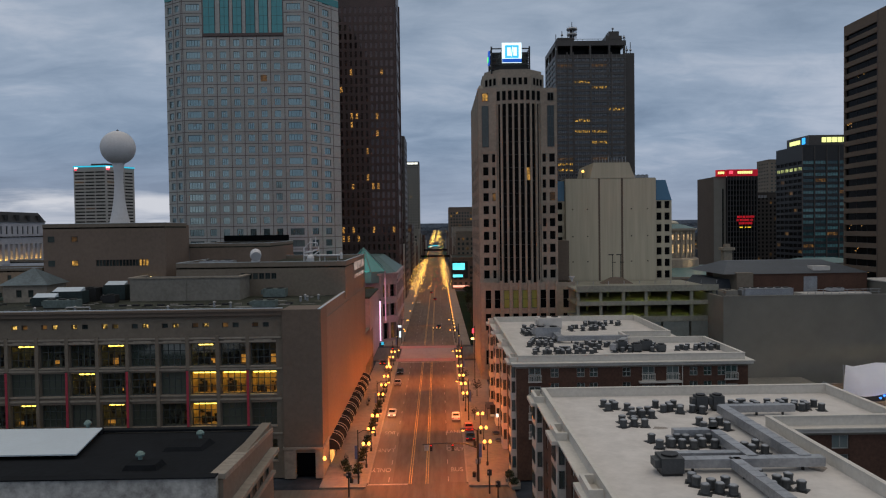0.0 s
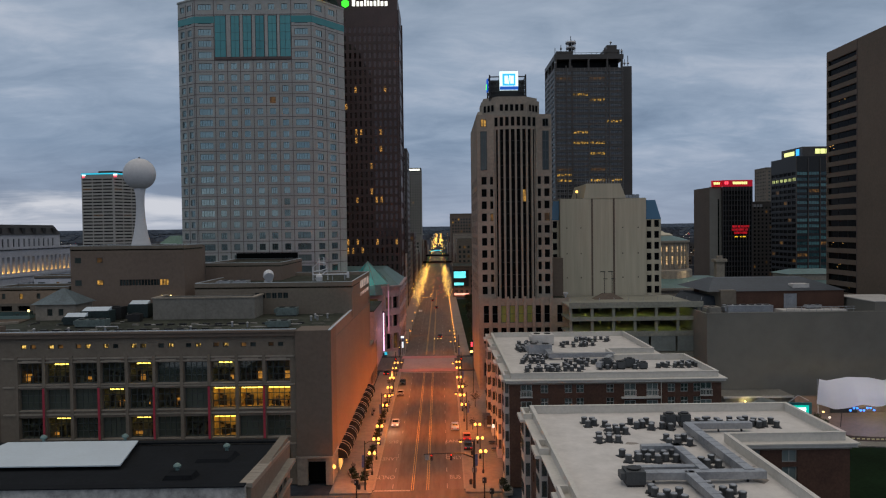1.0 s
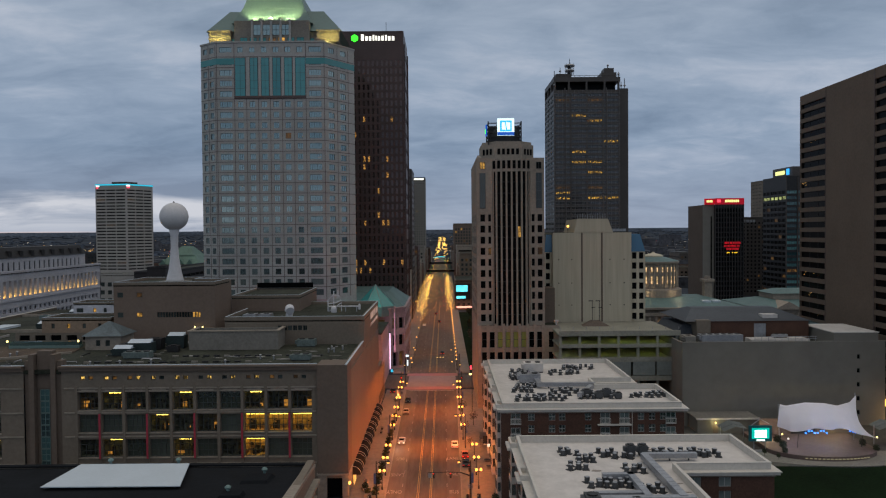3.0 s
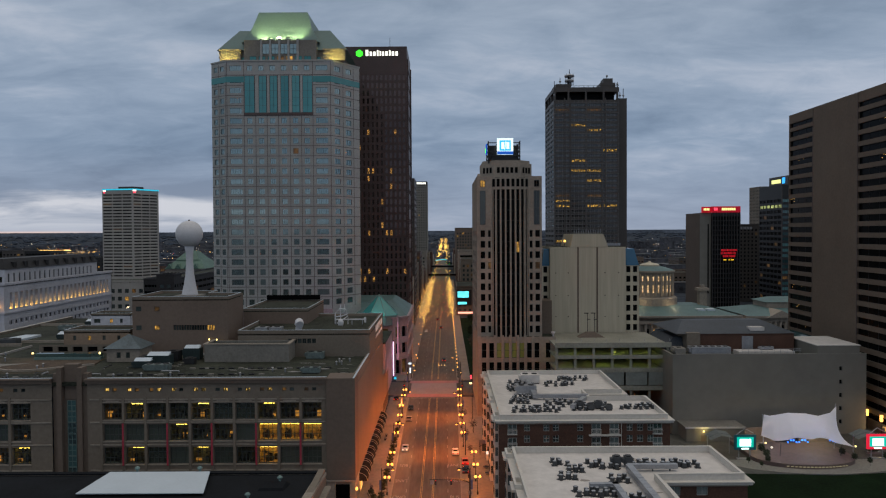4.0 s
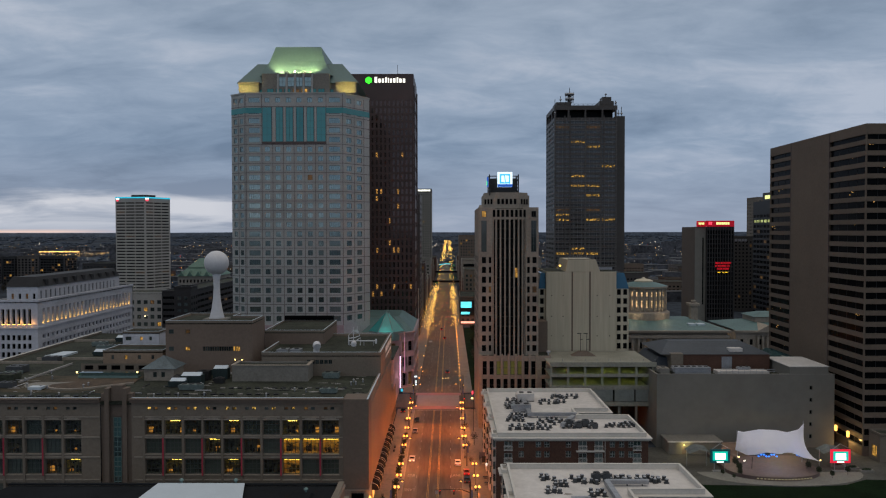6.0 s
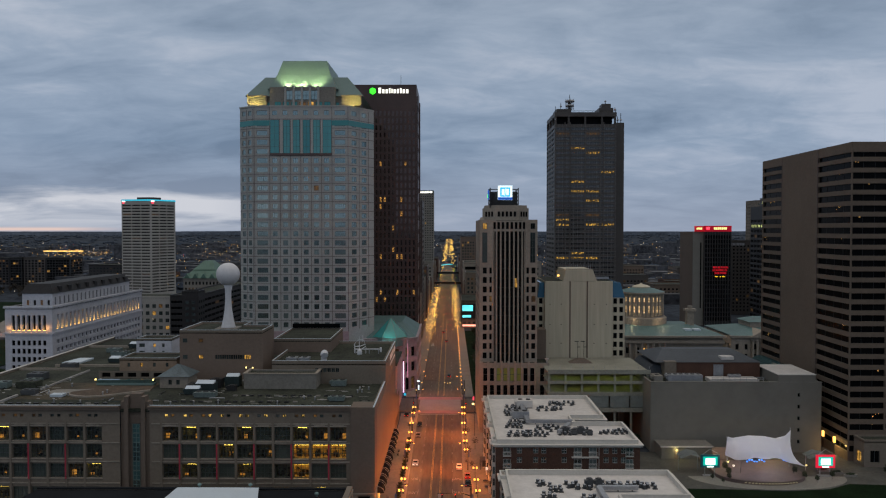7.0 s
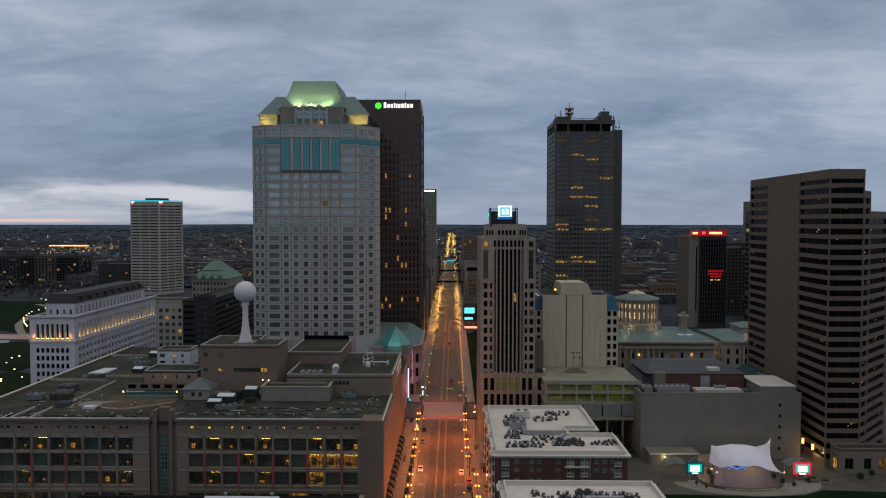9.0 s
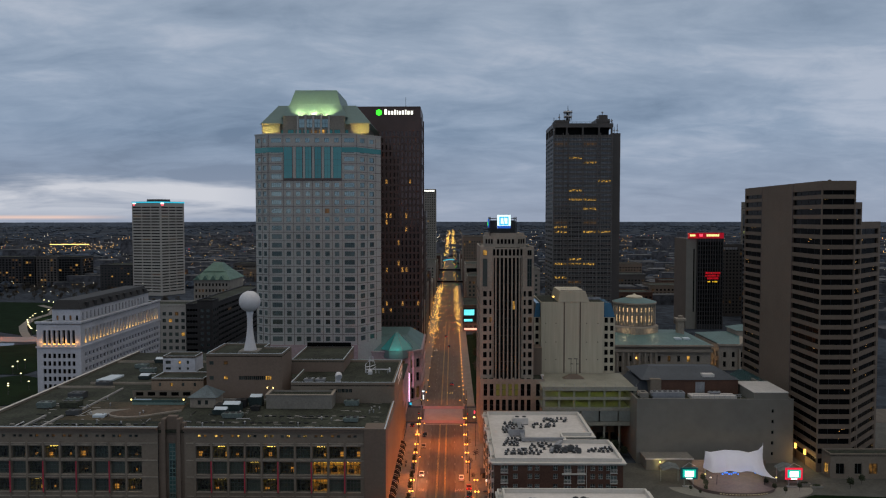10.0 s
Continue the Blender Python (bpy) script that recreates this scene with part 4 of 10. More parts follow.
def ac_unit(x, y, z, w, d, h, root=None, material=METAL):
    t = thing("rooftop_unit", "boxy metal rooftop air handling unit", "air handler", (x, y, z), group="rooftop air handlers")
    part("casing", MB().box(x - w / 2, x + w / 2, y - d / 2, y + d / 2, z + 0.25, z + h), material, t)
    part("skid", MB().box(x - w / 2 + 0.1, x + w / 2 - 0.1, y - d / 2 + 0.1, y + d / 2 - 0.1, z, z + 0.25), BLACK, t)
    part("hood", MB().prism([(x - w / 2 - 0.5, y - d / 3), (x - w / 2, y - d / 3), (x - w / 2, y + d / 3), (x - w / 2 - 0.5, y + d / 3)], z + h * 0.4, z + h * 0.85), material, t)
    if material is GREENMETAL:
        part("lid", MB().add([(x - w * 0.45, y - d * 0.5, z + h + 0.02), (x + w * 0.45, y - d * 0.5, z + h + 0.02), (x + w * 0.45, y + d * 0.2, z + h + 0.7), (x - w * 0.45, y + d * 0.2, z + h + 0.7), (x + w * 0.45, y + d * 0.2, z + h), (x - w * 0.45, y + d * 0.2, z + h)], [(0, 1, 2, 3), (3, 2, 4, 5), (1, 4, 2), (0, 3, 5)]), SHEET if w < 6.5 else CONCRETE, t, "pale sloping lid")
        return t
    for k in range(max(1, int(w / 2.0))):
        cx = x - w / 2 + (k + 0.5) * w / max(1, int(w / 2.0))
        part("fan", MB().lathe(cx, y, [(min(d, 2.0) * 0.36, z + h), (min(d, 2.0) * 0.38, z + h + 0.18), (min(d, 2.0) * 0.3, z + h + 0.2)], 12), BLACK, t)
    return t


PALECOPE = mat("pale_kerb_stone", (0.30, 0.29, 0.28), 0.8, 0.2, 0.3, 1.5)
PALETEAL = mat("pale_green_casing", (0.115, 0.15, 0.145), 0.6, 0.2, 0.5, 2.0)
GREENMETAL = mat("green_painted_plant", (0.016, 0.030, 0.031), 0.6, 0.2, 0.5, 2.0)
for x, y, w, d, h, mt in ((-72, 145, 6, 3.2, 2.6, GREENMETAL), (-66, 152.5, 4.4, 2.8, 3.2, GREENMETAL), (-74.5, 141, 4.6, 2.2, 1.8, GREENMETAL), (-69.5, 137.2, 6, 2.6, 1.6, PALETEAL), (-76, 147, 3.6, 4.5, 2.0, BLACK), (-70.5, 150.5, 3.4, 3, 2.8, BLACK), (-64.5, 146, 2.6, 2, 1.6, BLACK),
                          (-33.5, 153, 4.6, 2.6, 1.9, PALETEAL), (-31, 133, 4.2, 2.4, 1.4, PALETEAL), (-136, 149, 5.0, 3.0, 2.0, PALETEAL), (-131, 158, 4.6, 2.4, 1.2, PALETEAL), (-122, 140, 4, 2.5, 1.6, ACGREY), (-128, 150, 6, 4, 2.0, GRAVEL), (-132, 162, 5, 4, 2.2, ACGREY), (-131, 180, 5, 3, 2.0, ACGREY), (-125, 206, 6, 3, 1.8, PALETEAL), (-118, 224, 7, 4, 2.4, CONCRETE), (-98, 215, 8, 4, 2.0, ACGREY), (-131, 214, 5, 3, 1.8, PALETEAL), (-128, 226, 4, 3, 1.8, GREENMETAL), (-121, 193, 4, 3, 1.6, GREENMETAL)):
    ac_unit(x, y, 27.65, w, d, h, material=mt)
for x, y, w, d, h in ((-49.5, 161, 3.0, 3, 1.2), (-45.5, 161, 3.0, 3, 1.2)):
    ac_unit(x, y, 34.0, w, d, h, material=METAL)


def pipe_rig():
    t = thing("rooftop_pipe_rig", "white pipework and ducts on gravel roof", "pipework", (-28, 178, 34))
    part("pipe", MB().tube([(-31.5, 175, 35.5), (-22.6, 175, 35.5)], 0.2, 8), WHITECAST, t)
    part("pipe", MB().tube([(-31.6, 176, 34.0), (-31.6, 176, 37.2), (-30.2, 176, 38.6), (-28.4, 176, 38.4), (-28.0, 176, 37.0), (-29.6, 176, 36.4), (-31.4, 176, 36.2)], 0.17, 8), WHITECAST, t)
    part("pipe", MB().tube([(-30.2, 177.5, 34.2), (-30.2, 177.5, 39.6), (-29.0, 177.5, 39.8), (-29.0, 177.5, 37.6)], 0.15, 8), WHITECAST, t)
    part("pipe", MB().tube([(-30.8, 174.4, 34.4), (-27.6, 174.4, 36.6), (-27.6, 174.4, 34.2)], 0.15, 8), WHITECAST, t)
    part("tank", MB().lathe(-29.6, 173.4, [(0.8, 34.0), (0.9, 35.0), (0.7, 35.5), (0.2, 35.8)], 12), WHITECAST, t)
    part("end_cap", MB().lathe(-22.6, 175, [(0.34, 34.6), (0.36, 35.8), (0.2, 36.2)], 10), WHITECAST, t)
    for x, y in ((-31.2, 175), (-26.5, 175), (-23.4, 175)):
        part("leg", MB().box(x - 0.12, x + 0.12, y - 0.12, y + 0.12, 34, 35.4), METAL, t)


pipe_rig()
cw = thing("roof_cowl", "white curved ventilation cowl on the roof", "vent", (-39.5, 161, 34))
part("neck", MB().lathe(-39.5, 161, [(1.0, 34.0), (0.9, 35.2)], 12), WHITECAST, cw)
part("hood", MB().tube([(-39.5, 161.4, 35.0), (-39.5, 161.0, 36.0), (-39.2, 160.2, 36.5), (-38.9, 159.2, 36.0)], [1.0, 1.15, 1.2, 1.1], 12), WHITECAST, cw)
# skylights, curbs and pale patches on the gravel decks
rr = random.Random(8)
for k in range(210):
    x, y = rr.uniform(-136, -22), rr.uniform(125, 160)
    if x > -80 and (-63 < x < -37 and y > 141) or (-98 < x < -80):
        continue
    if k % 5 == 0:
        t = thing("roof_vent", "small metal vent on the gravel roof", "vent", (x, y, 27.65), group="roof vents")
        part("pipe", MB().lathe(x, y, [(0.2, 27.6), (0.2, 28.5), (0.34, 28.6), (0.1, 28.8)], 8), METAL, t)
    else:
        w, d = rr.uniform(0.3, 2.0), rr.uniform(0.15, 0.6)
        ring = [(x + w * math.cos(a) * rr.uniform(0.5, 1), y + d * math.sin(a) * rr.uniform(0.5, 1)) for a in [math.pi * q / 4 for q in range(8)]]
        solo("roof_patch", MB().prism(ring, 27.6, 27.70 + 0.0006 * k), (CONCRETE, PALECOPE, TAR)[k % 3], "worn patch of gravel roof", "roof patch", group="roof patches")
solo("white_roof_panel", MB().prism([(-138.5, 188.8), (-132.5, 188.2), (-131.7, 198.4), (-136.8, 198.3)], 27.6, 28.3), SHEET, "white panel lying on the flat roof", "roof panel")
for y0, y1, x0, x1 in ((177, 177.5, -147.2, -126), (183.6, 184.1, -138.2, -114), (226, 226.5, -147.2, -100)):
    solo("roof_kerb", MB().box(x0, x1, y0, y1, 27.6, 28.5), STONE, "low parapet dividing the flat roofs", "parapet", group="roof dividers")


solo("roof_planting", MB().prism([(-124, 134), (-91, 133), (-90, 156), (-122, 157)], 27.6, 27.68).prism([(-79.6, 133.5), (-63, 134.5), (-62.5, 158), (-79.6, 160)], 27.6, 27.68), mat("sedum_roof", (0.024, 0.029, 0.014), 0.95, 0.5, 0.12, 1.6, tint=(0.055, 0.043, 0.025)), "low brown-green planting on the flat roof", "roof planting")
for x0, x1, y0, y1 in ((-130.6, -129.9, 124.5, 138), (-125.0, -124.3, 124.5, 138), (-122.5, -122.0, 146, 176), (-80, -63, 159.4, 160)):
    solo("roof_kerb", MB().box(x0, x1, y0, y1, 27.6, 28.2), PALECOPE, "pale kerb across the flat roof", "kerb", group="roof kerbs")
for k in range(46):
    x, y, L = rr.uniform(-136, -66), rr.choice((rr.uniform(126, 160), rr.uniform(186, 234))), rr.uniform(2, 9)
    if -118 < x < -90 and 136 < y < 152 or -100 < x + L and x < -92 and 152 < y < 190:
        continue
    t = thing("roof_pipe", "thin pipe run on low blocks across the roof", "pipe", (x, y, 27.65), group="roof pipes")
    e = (x + L, y) if k % 3 else (x, y + L * 0.8)
    part("run", MB().tube([(x, y, 28.0), (*e, 28.0), (*e, 27.7)], rr.uniform(0.07, 0.16), 6), (WHITECAST, METAL, GREENMETAL, BLACK)[k % 4], t)
    part("block", MB().box(x - 0.2, x + 0.2, y - 0.2, y + 0.2, 27.6, 27.95), CONCRETE, t)
for x0, x1, y in ((-79, -40, 130.5), (-136, -92, 128.2), (-62, -24, 138.2)):
    for k in range(int((x1 - x0) / 2.4)):
        x = x0 + 2.4 * k
        t = thing("ballast_block", "dark ballast block on the gravel roof", "block", (x, y, 27.65), group="ballast blocks")
        part("block", MB().box(x, x + 1.3, y, y + 0.6, 27.62, 28.05), BLACK if k % 5 else CONCRETE, t)


def near_roof():
    """Old building in the foreground with a black felt roof and a white metal sheet."""
    t = thing("black_roofed_building", "old building with black felt roof and pale wall", "building", (-50, 85, 0))
    pale = mat("stained_pale_render", (0.40, 0.39, 0.37), 0.9, 0.3, 0.25, 1.0)
    part("south_wall", MB().box(-95, -22.2, 73.2, 74.0, 0, 17.0), pale, t)
    part("east_wall", MB().box(-22.9, -21.7, 74.0, 95.5, 0, 16.6), TAN, t)
    part("north_wall", MB().box(-95, -21.7, 95.5, 96.2, 0, 15.7), TAN, t)
    part("roof", MB().add([(-95, 74, 17.0), (-22.9, 74, 17.0), (-22.9, 95.5, 15.5), (-95, 95.5, 15.5), (-95, 74, 16.5), (-22.9, 74, 16.5), (-22.9, 95.5, 15.0), (-95, 95.5, 15.0)], [(0, 1, 2, 3), (0, 4, 5, 1), (1, 5, 6, 2), (2, 6, 7, 3), (3, 7, 4, 0)]), TAR, t)
    part("white_sheet", MB().add([(-62, 81.6, 17.05), (-40.2, 81.6, 17.05), (-43.2, 94.6, 16.5), (-62, 94.6, 16.5), (-62, 81.6, 16.9), (-40.2, 81.6, 16.9), (-43.2, 94.6, 16.35), (-62, 94.6, 16.35)],
                                 [(0, 1, 2, 3), (0, 4, 5, 1), (1, 5, 6, 2), (2, 6, 7, 3)]), SHEET, t, "flat white metal sheet")
    part("sheet_curb", MB().box(-62, -43.4, 94.4, 95.4, 15.2, 16.35), TAR, t)
    for k in range(14):
        a = 74 + k * 1.55
        part("coping", MB().add([(-23.1, a, 17.1 - 0.055 * (a - 74)), (-21.5, a, 17.1 - 0.055 * (a - 74)), (-21.5, a + 1.5, 17.0 - 0.055 * (a - 74)), (-23.1, a + 1.5, 17.0 - 0.055 * (a - 74)), (-23.1, a, 16.5 - 0.05 * (a - 74)), (-21.5, a, 16.5 - 0.05 * (a - 74)), (-21.5, a + 1.5, 16.4 - 0.05 * (a - 74)), (-23.1, a + 1.5, 16.4 - 0.05 * (a - 74))], [(0, 1, 2, 3), (0, 4, 5, 1), (1, 5, 6, 2), (2, 6, 7, 3), (3, 7, 4, 0)]), STONE, t)
    part("coping", MB().box(-95, -21.9, 95.3, 96.4, 15.7, 15.95), TAR, t)
    part("coping", MB().box(-95, -22.2, 72.9, 74.2, 17.0, 17.12), TAR, t)
    part("ledge", MB().box(-21.7, -20.6, 76, 95.0, 13.0, 13.5), STONE, t)
    part("ledge", MB().box(-21.7, -21.2, 75.5, 95.4, 10.0, 10.4), STONE, t)
    for k in range(6):
        ob = new("window", window_mesh(1.2, 2.0, 1, 2, GLASS, FRAME, 0.1))
        ob.parent = t
        ob.matrix_basis = wall_matrix((-21.58, 75), (-21.58, 95), 2 + 3.1 * k, 10.6, 0.0)
        ob.matrix_basis.translation -= Vector(t.location)
    for hx, hy, w, d, z in ((-29.5, 86.5, 6.0, 6.0, 15.9), (-31.0, 77.2, 4.6, 3.4, 16.6)):
        part("hatch", MB().prism([(hx - w / 2, hy - d / 2), (hx + w / 2, hy - d / 2), (hx + w / 2, hy + d / 2), (hx - w / 2, hy + d / 2)], z - 0.6, z + 0.75, top=[(hx - w / 3, hy - d / 4), (hx + w / 3, hy - d / 4), (hx + w / 3, hy + d / 3), (hx - w / 3, hy + d / 3)]), TAR, t)
    for x, y, z in ((-31.8, 78.4, 17.3), (-28.8, 89.0, 16.6), (-45.2, 94.9, 16.5), (-57, 94.9, 16.5)):
        v = thing("copper_roof_vent", "small green copper mushroom vent on black roof", "vent", (x, y, z), group="copper vents")
        part("neck", MB().lathe(x, y, [(0.22, z - 0.2), (0.22, z + 0.4)], 10), COPPER, v)
        part("cowl", MB().lathe(x, y, [(0.45, z + 0.4), (0.5, z + 0.6), (0.3, z + 0.85), (0.08, z + 0.95)], 10), COPPER, v)


near_roof()

# ---- pair of brick apartment blocks with white roofs ----


def condenser(x, y, z, s, proto=[]):
    """A round air conditioner with a grille top on a small pad."""
    if not proto:
        t = thing("air_conditioner", "round grey air conditioner on white roof", "air conditioner", (x, y, z), group="roof air conditioners")
        cas = part("casing", MB().lathe(x, y, [(0.40, z + 0.06), (0.41, z + 0.14), (0.38, z + 0.2), (0.38, z + 0.66), (0.42, z + 0.7), (0.42, z + 0.8), (0.36, z + 0.84)], 12), ACGREY, t)
        part("fan_grille", MB().lathe(x, y, [(0.34, z + 0.83), (0.3, z + 0.9), (0.12, z + 0.93)], 12), METAL, cas)
        part("pad", MB().box(x - 0.56, x + 0.56, y - 0.56, y + 0.56, z, z + 0.06), BLACK, t)
        proto.append(t)
        return t
    return copy_thing(proto[0], Matrix.Translation((x, y, z)) @ pose(0, 0, 0, 0, 0, s * 40))


def duct(name, pts, w, h, z, legs=True):
    """A run of rectangular ducting along points, on feet."""
    t = thing("roof_duct", "grey sheet-metal duct run on white roof", "duct", (*pts[0], z), group="roof ducts")
    for (xa, ya), (xb, yb) in zip(pts, pts[1:]):
        d = Vector((xb - xa, yb - ya)).normalized()
        n = Vector((-d.y, d.x)) * w / 2
        e = d * (w / 2 - 0.01)
        part("section", MB().prism([(xa - n.x - e.x, ya - n.y - e.y), (xb - n.x + e.x, yb - n.y + e.y), (xb + n.x + e.x, yb + n.y + e.y), (xa + n.x - e.x, ya + n.y - e.y)][::1], z + 0.45, z + 0.45 + h), METAL, t)
        L = math.hypot(xb - xa, yb - ya)
        for k in range(1, int(L / 1.6)):
            f = k * 1.6 / L
            cx, cy = xa + (xb - xa) * f, ya + (yb - ya) * f
            m = n * 1.04
            part("flange", MB().prism([(cx - m.x - d.x * 0.04, cy - m.y - d.y * 0.04), (cx - m.x + d.x * 0.04, cy - m.y + d.y * 0.04), (cx + m.x + d.x * 0.04, cy + m.y + d.y * 0.04), (cx + m.x - d.x * 0.04, cy + m.y - d.y * 0.04)], z + 0.43, z + 0.48 + h), METAL, t)
        if legs:
            for f in (0.1, 0.5, 0.9):
                cx, cy = xa + (xb - xa) * f, ya + (yb - ya) * f
                part("foot", MB().box(cx - 0.1, cx + 0.1, cy - 0.1, cy + 0.1, z, z + 0.47), BLACK, t)
    return t


def balcony(root, x, y, z, w=2.2):
    """French window with a white rail."""
    ob = new("balcony_door", window_mesh(w - 0.2, 2.3, 2, 2, GLASSBLUE, WHITEFRAME, 0.1))
    ob.parent, ob.location = root, Vector((x, y - 0.08, z)) - Vector(root.location)
    m = MB()
    m.box(x - w / 2, x + w / 2, y - 0.42, y - 0.02, z - 0.12, z)
    m.box(x - w / 2, x + w / 2, y - 0.42, y - 0.36, z + 0.95, z + 1.05)
    for s in (-1, 1):
        a = x + s * (w / 2 - 0.03)
        m.box(a - 0.03, a + 0.03, y - 0.42, y - 0.02, z + 0.95, z + 1.05)
    rail = part("balcony_rail", m, TRIM, root)
    bl = MB()
    for k in range(9):
        a = x - w / 2 + 0.03 + k * (w - 0.06) / 8
        bl.box(a - 0.025, a + 0.025, y - 0.41, y - 0.37, z, z + 0.95)
    part("balusters", bl, TRIM, rail, kind="stuff")


GLASSBLIND = pane_mat("curtained_glass", (0.10, 0.13, 0.13), (0.30, 0.34, 0.33), 0.15, 0.9)


def apartments(name, x0, y0, y1, notch0, notch1, x1, label, seed, wing=True, back=4.0):
    zr = 19.5
    xn = 36.9
    t = thing(name, label, "apartment building", (x0, y0, 0))
    xs = x1 if wing else xn
    poly = [(x0, y0), (x1, y0), (x1, notch0), (xn, notch0), (xn, notch1), (x1 - back, notch1), (x1 - back, y1), (x0, y1)]
    if not wing:
        poly = [(x0, y0), (xn, y0)] + poly[4:]
    zs = [(a, a + 1.6) for a in (2.0, 5.1, 8.2, 11.3, 14.4, 17.0)]
    zs[-1] = (16.9, 18.4)
    us = []
    for a in (5.6, 9.9, 12.0, 17.4, 28.4, 30.7, 33.0, 0.0):
        if a:
            us.append((a, a + 1.35))
    us = [u for u in us if u[1] < xs - x0 - 2]
    facade(t, (x0, y0), (xs, y0), 0, zr - 0.4, us, zs, BRICK, glass=GLASSBLUE, frame=WHITEFRAME, depth=0.2, cols=2, rows=2, bar=0.09)
    for z in (16.3, 13.2, 10.1, 7.0):
        for x in (3.0, 21.6, 25.6, x1 - x0 - 2.8) if wing else (3.0, 21.6):
            balcony(t, x0 + x, y0, z)
    if wing:
        part("downpipe", MB().tube([(x0 + 27.2, y0 - 0.1, 0.2), (x0 + 27.2, y0 - 0.1, zr - 0.5)], 0.08, 6), TRIM, t)
        part("balcony_slab", MB().box(x0 + 20.0, x0 + 27.0, y0 - 0.75, y0, 15.9, 16.15), TRIM, t)
    # street side: brick with projecting pale bays
    L = y1 - y0
    us = spaced(2.2, 4.3, 1.5, int((L - 3) / 4.3))
    facade(t, (x0, y1), (x0, y0), 0, zr - 0.4, us, zs, BRICK, glass=GLASSBLUE, frame=WHITEFRAME, depth=0.2, cols=2, rows=2, bar=0.1, lit=chance(seed, 0.05, 0.05))
    for k, yb in enumerate([y0 + 0.6 + j * (L - 4.6) / 3 for j in range(4)]):
        bay = MB()
        bay.box(x0 - 0.9, x0, yb, yb + 4.0, 0, zr - 0.6)
        part("bay", bay, TRIM, t)
        for z in zs:
            ob = new("bay_window", window_mesh(2.6, 1.9, 3, 1, GLASSBLUE, FRAME, 0.12))
            ob.parent = t
            m = wall_matrix((x0 - 0.98, yb + 4), (x0 - 0.98, yb), 2.0, z[0], 0.0)
            m.translation -= Vector(t.location)
            ob.matrix_basis = m
            ob = new("bay_window", window_mesh(0.6, 1.9, 1, 1, GLASSBLUE, FRAME, 0.1))
            ob.parent = t
            ob.location = Vector((x0 - 0.45, yb - 0.08, z[0])) - Vector(t.location)
    for p, q in list(zip(poly, poly[1:] + poly[:1]))[1:-1]:
        ln_ = math.hypot(q[0] - p[0], q[1] - p[1])
        facade(t, p, q, 0, zr - 0.4, spaced(1.6, 4.6, 1.9, max(1, int((ln_ - 1.5) / 4.6))), [(5.1, 7.0), (8.2, 10.1), (11.3, 13.2), (14.4, 16.3), (16.9, 18.4)] if not wing else zs[-3:], BRICK, glass=GLASSBLIND, frame=WHITEFRAME, depth=0.2, cols=2, rows=1, bar=0.1)
    part("roof", MB().prism(poly, zr - 0.6, zr - 0.15), MEMBRANE, t)
    # parapet and projecting cornice
    c = [Vector(p) for p in poly]
    n = len(c)

    def offset(dist):
        out = []
        for i in range(n):
            a, b = (c[i] - c[i - 1]).normalized(), (c[(i + 1) % n] - c[i]).normalized()
            na, nb = Vector((a.y, -a.x)), Vector((b.y, -b.x))
            out.append(c[i] + (na + nb) * (dist / max(0.3, 1 + na.dot(nb))))
        return out
    for nm, o, i, za, zb in (("parapet", -0.35, -0.75, zr - 0.3, zr + 0.95), ("cornice", 0.65, -0.4, zr - 0.65, zr - 0.25), ("cornice_lip", 0.85, -0.4, zr - 0.25, zr - 0.08), ("frieze", 0.15, 0.0, zr - 1.0, zr - 0.65), ("coping", -0.3, -0.82, zr + 0.95, zr + 1.03)):
        A, B = offset(o), offset(i)
        m = MB()
        m.add([(p.x, p.y, z) for z in (za, zb) for p in A + B], [f for k in range(n) for j in [(k + 1) % n] for f in ((k, j, 2 * n + j, 2 * n + k), (n + j, n + k, 3 * n + k, 3 * n + j), (2 * n + k, 2 * n + j, 3 * n + j, 3 * n + k), (j, k, n + k, n + j))])
        part(nm, m, TRIM if nm != "frieze" else STONE, t)
    # raised tabs on the street side
    for yb in [y0 + 0.6 + j * (L - 4.6) / 3 for j in range(4)]:
        part("parapet_tab", MB().box(x0 - 1.5, x0 + 0.1, yb - 0.2, yb + 4.2, zr - 0.5, zr - 0.1).box(x0 - 1.0, x0 - 0.65, yb, yb + 4, zr - 0.1, zr + 0.7).box(x0 - 0.65, x0 + 0.2, yb - 0.01, yb + 0.3, zr - 0.1, zr + 0.7).box(x0 - 0.65, x0 + 0.2, yb + 3.7, yb + 4.01, zr - 0.1, zr + 0.7), TRIM, t)
    return zr - 0.15


ZR = apartments("apartment_block", 12.9, 119.8, 173.0, 139.0, 145.8, 50.9, "brick apartment block with white roof and cream cornice", 21)
apartments("apartment_block", 13.3, 42.0, 96.3, 76.0, 79.6, 51.6, "nearer brick apartment block with white roof full of air conditioners", 22, False, 0.0)


def clump(cx, cy, cols, rows_, dx, dy, seed, drop=0.12):
    r = random.Random(seed)
    for i in range(cols):
        for j in range(rows_):
            if r.random() < drop:
                continue
            condenser(cx + i * dx + r.uniform(-0.5, 0.5) + 0.4 * j, cy + j * dy + r.uniform(-0.45, 0.45), ZR, r.random() * 9)


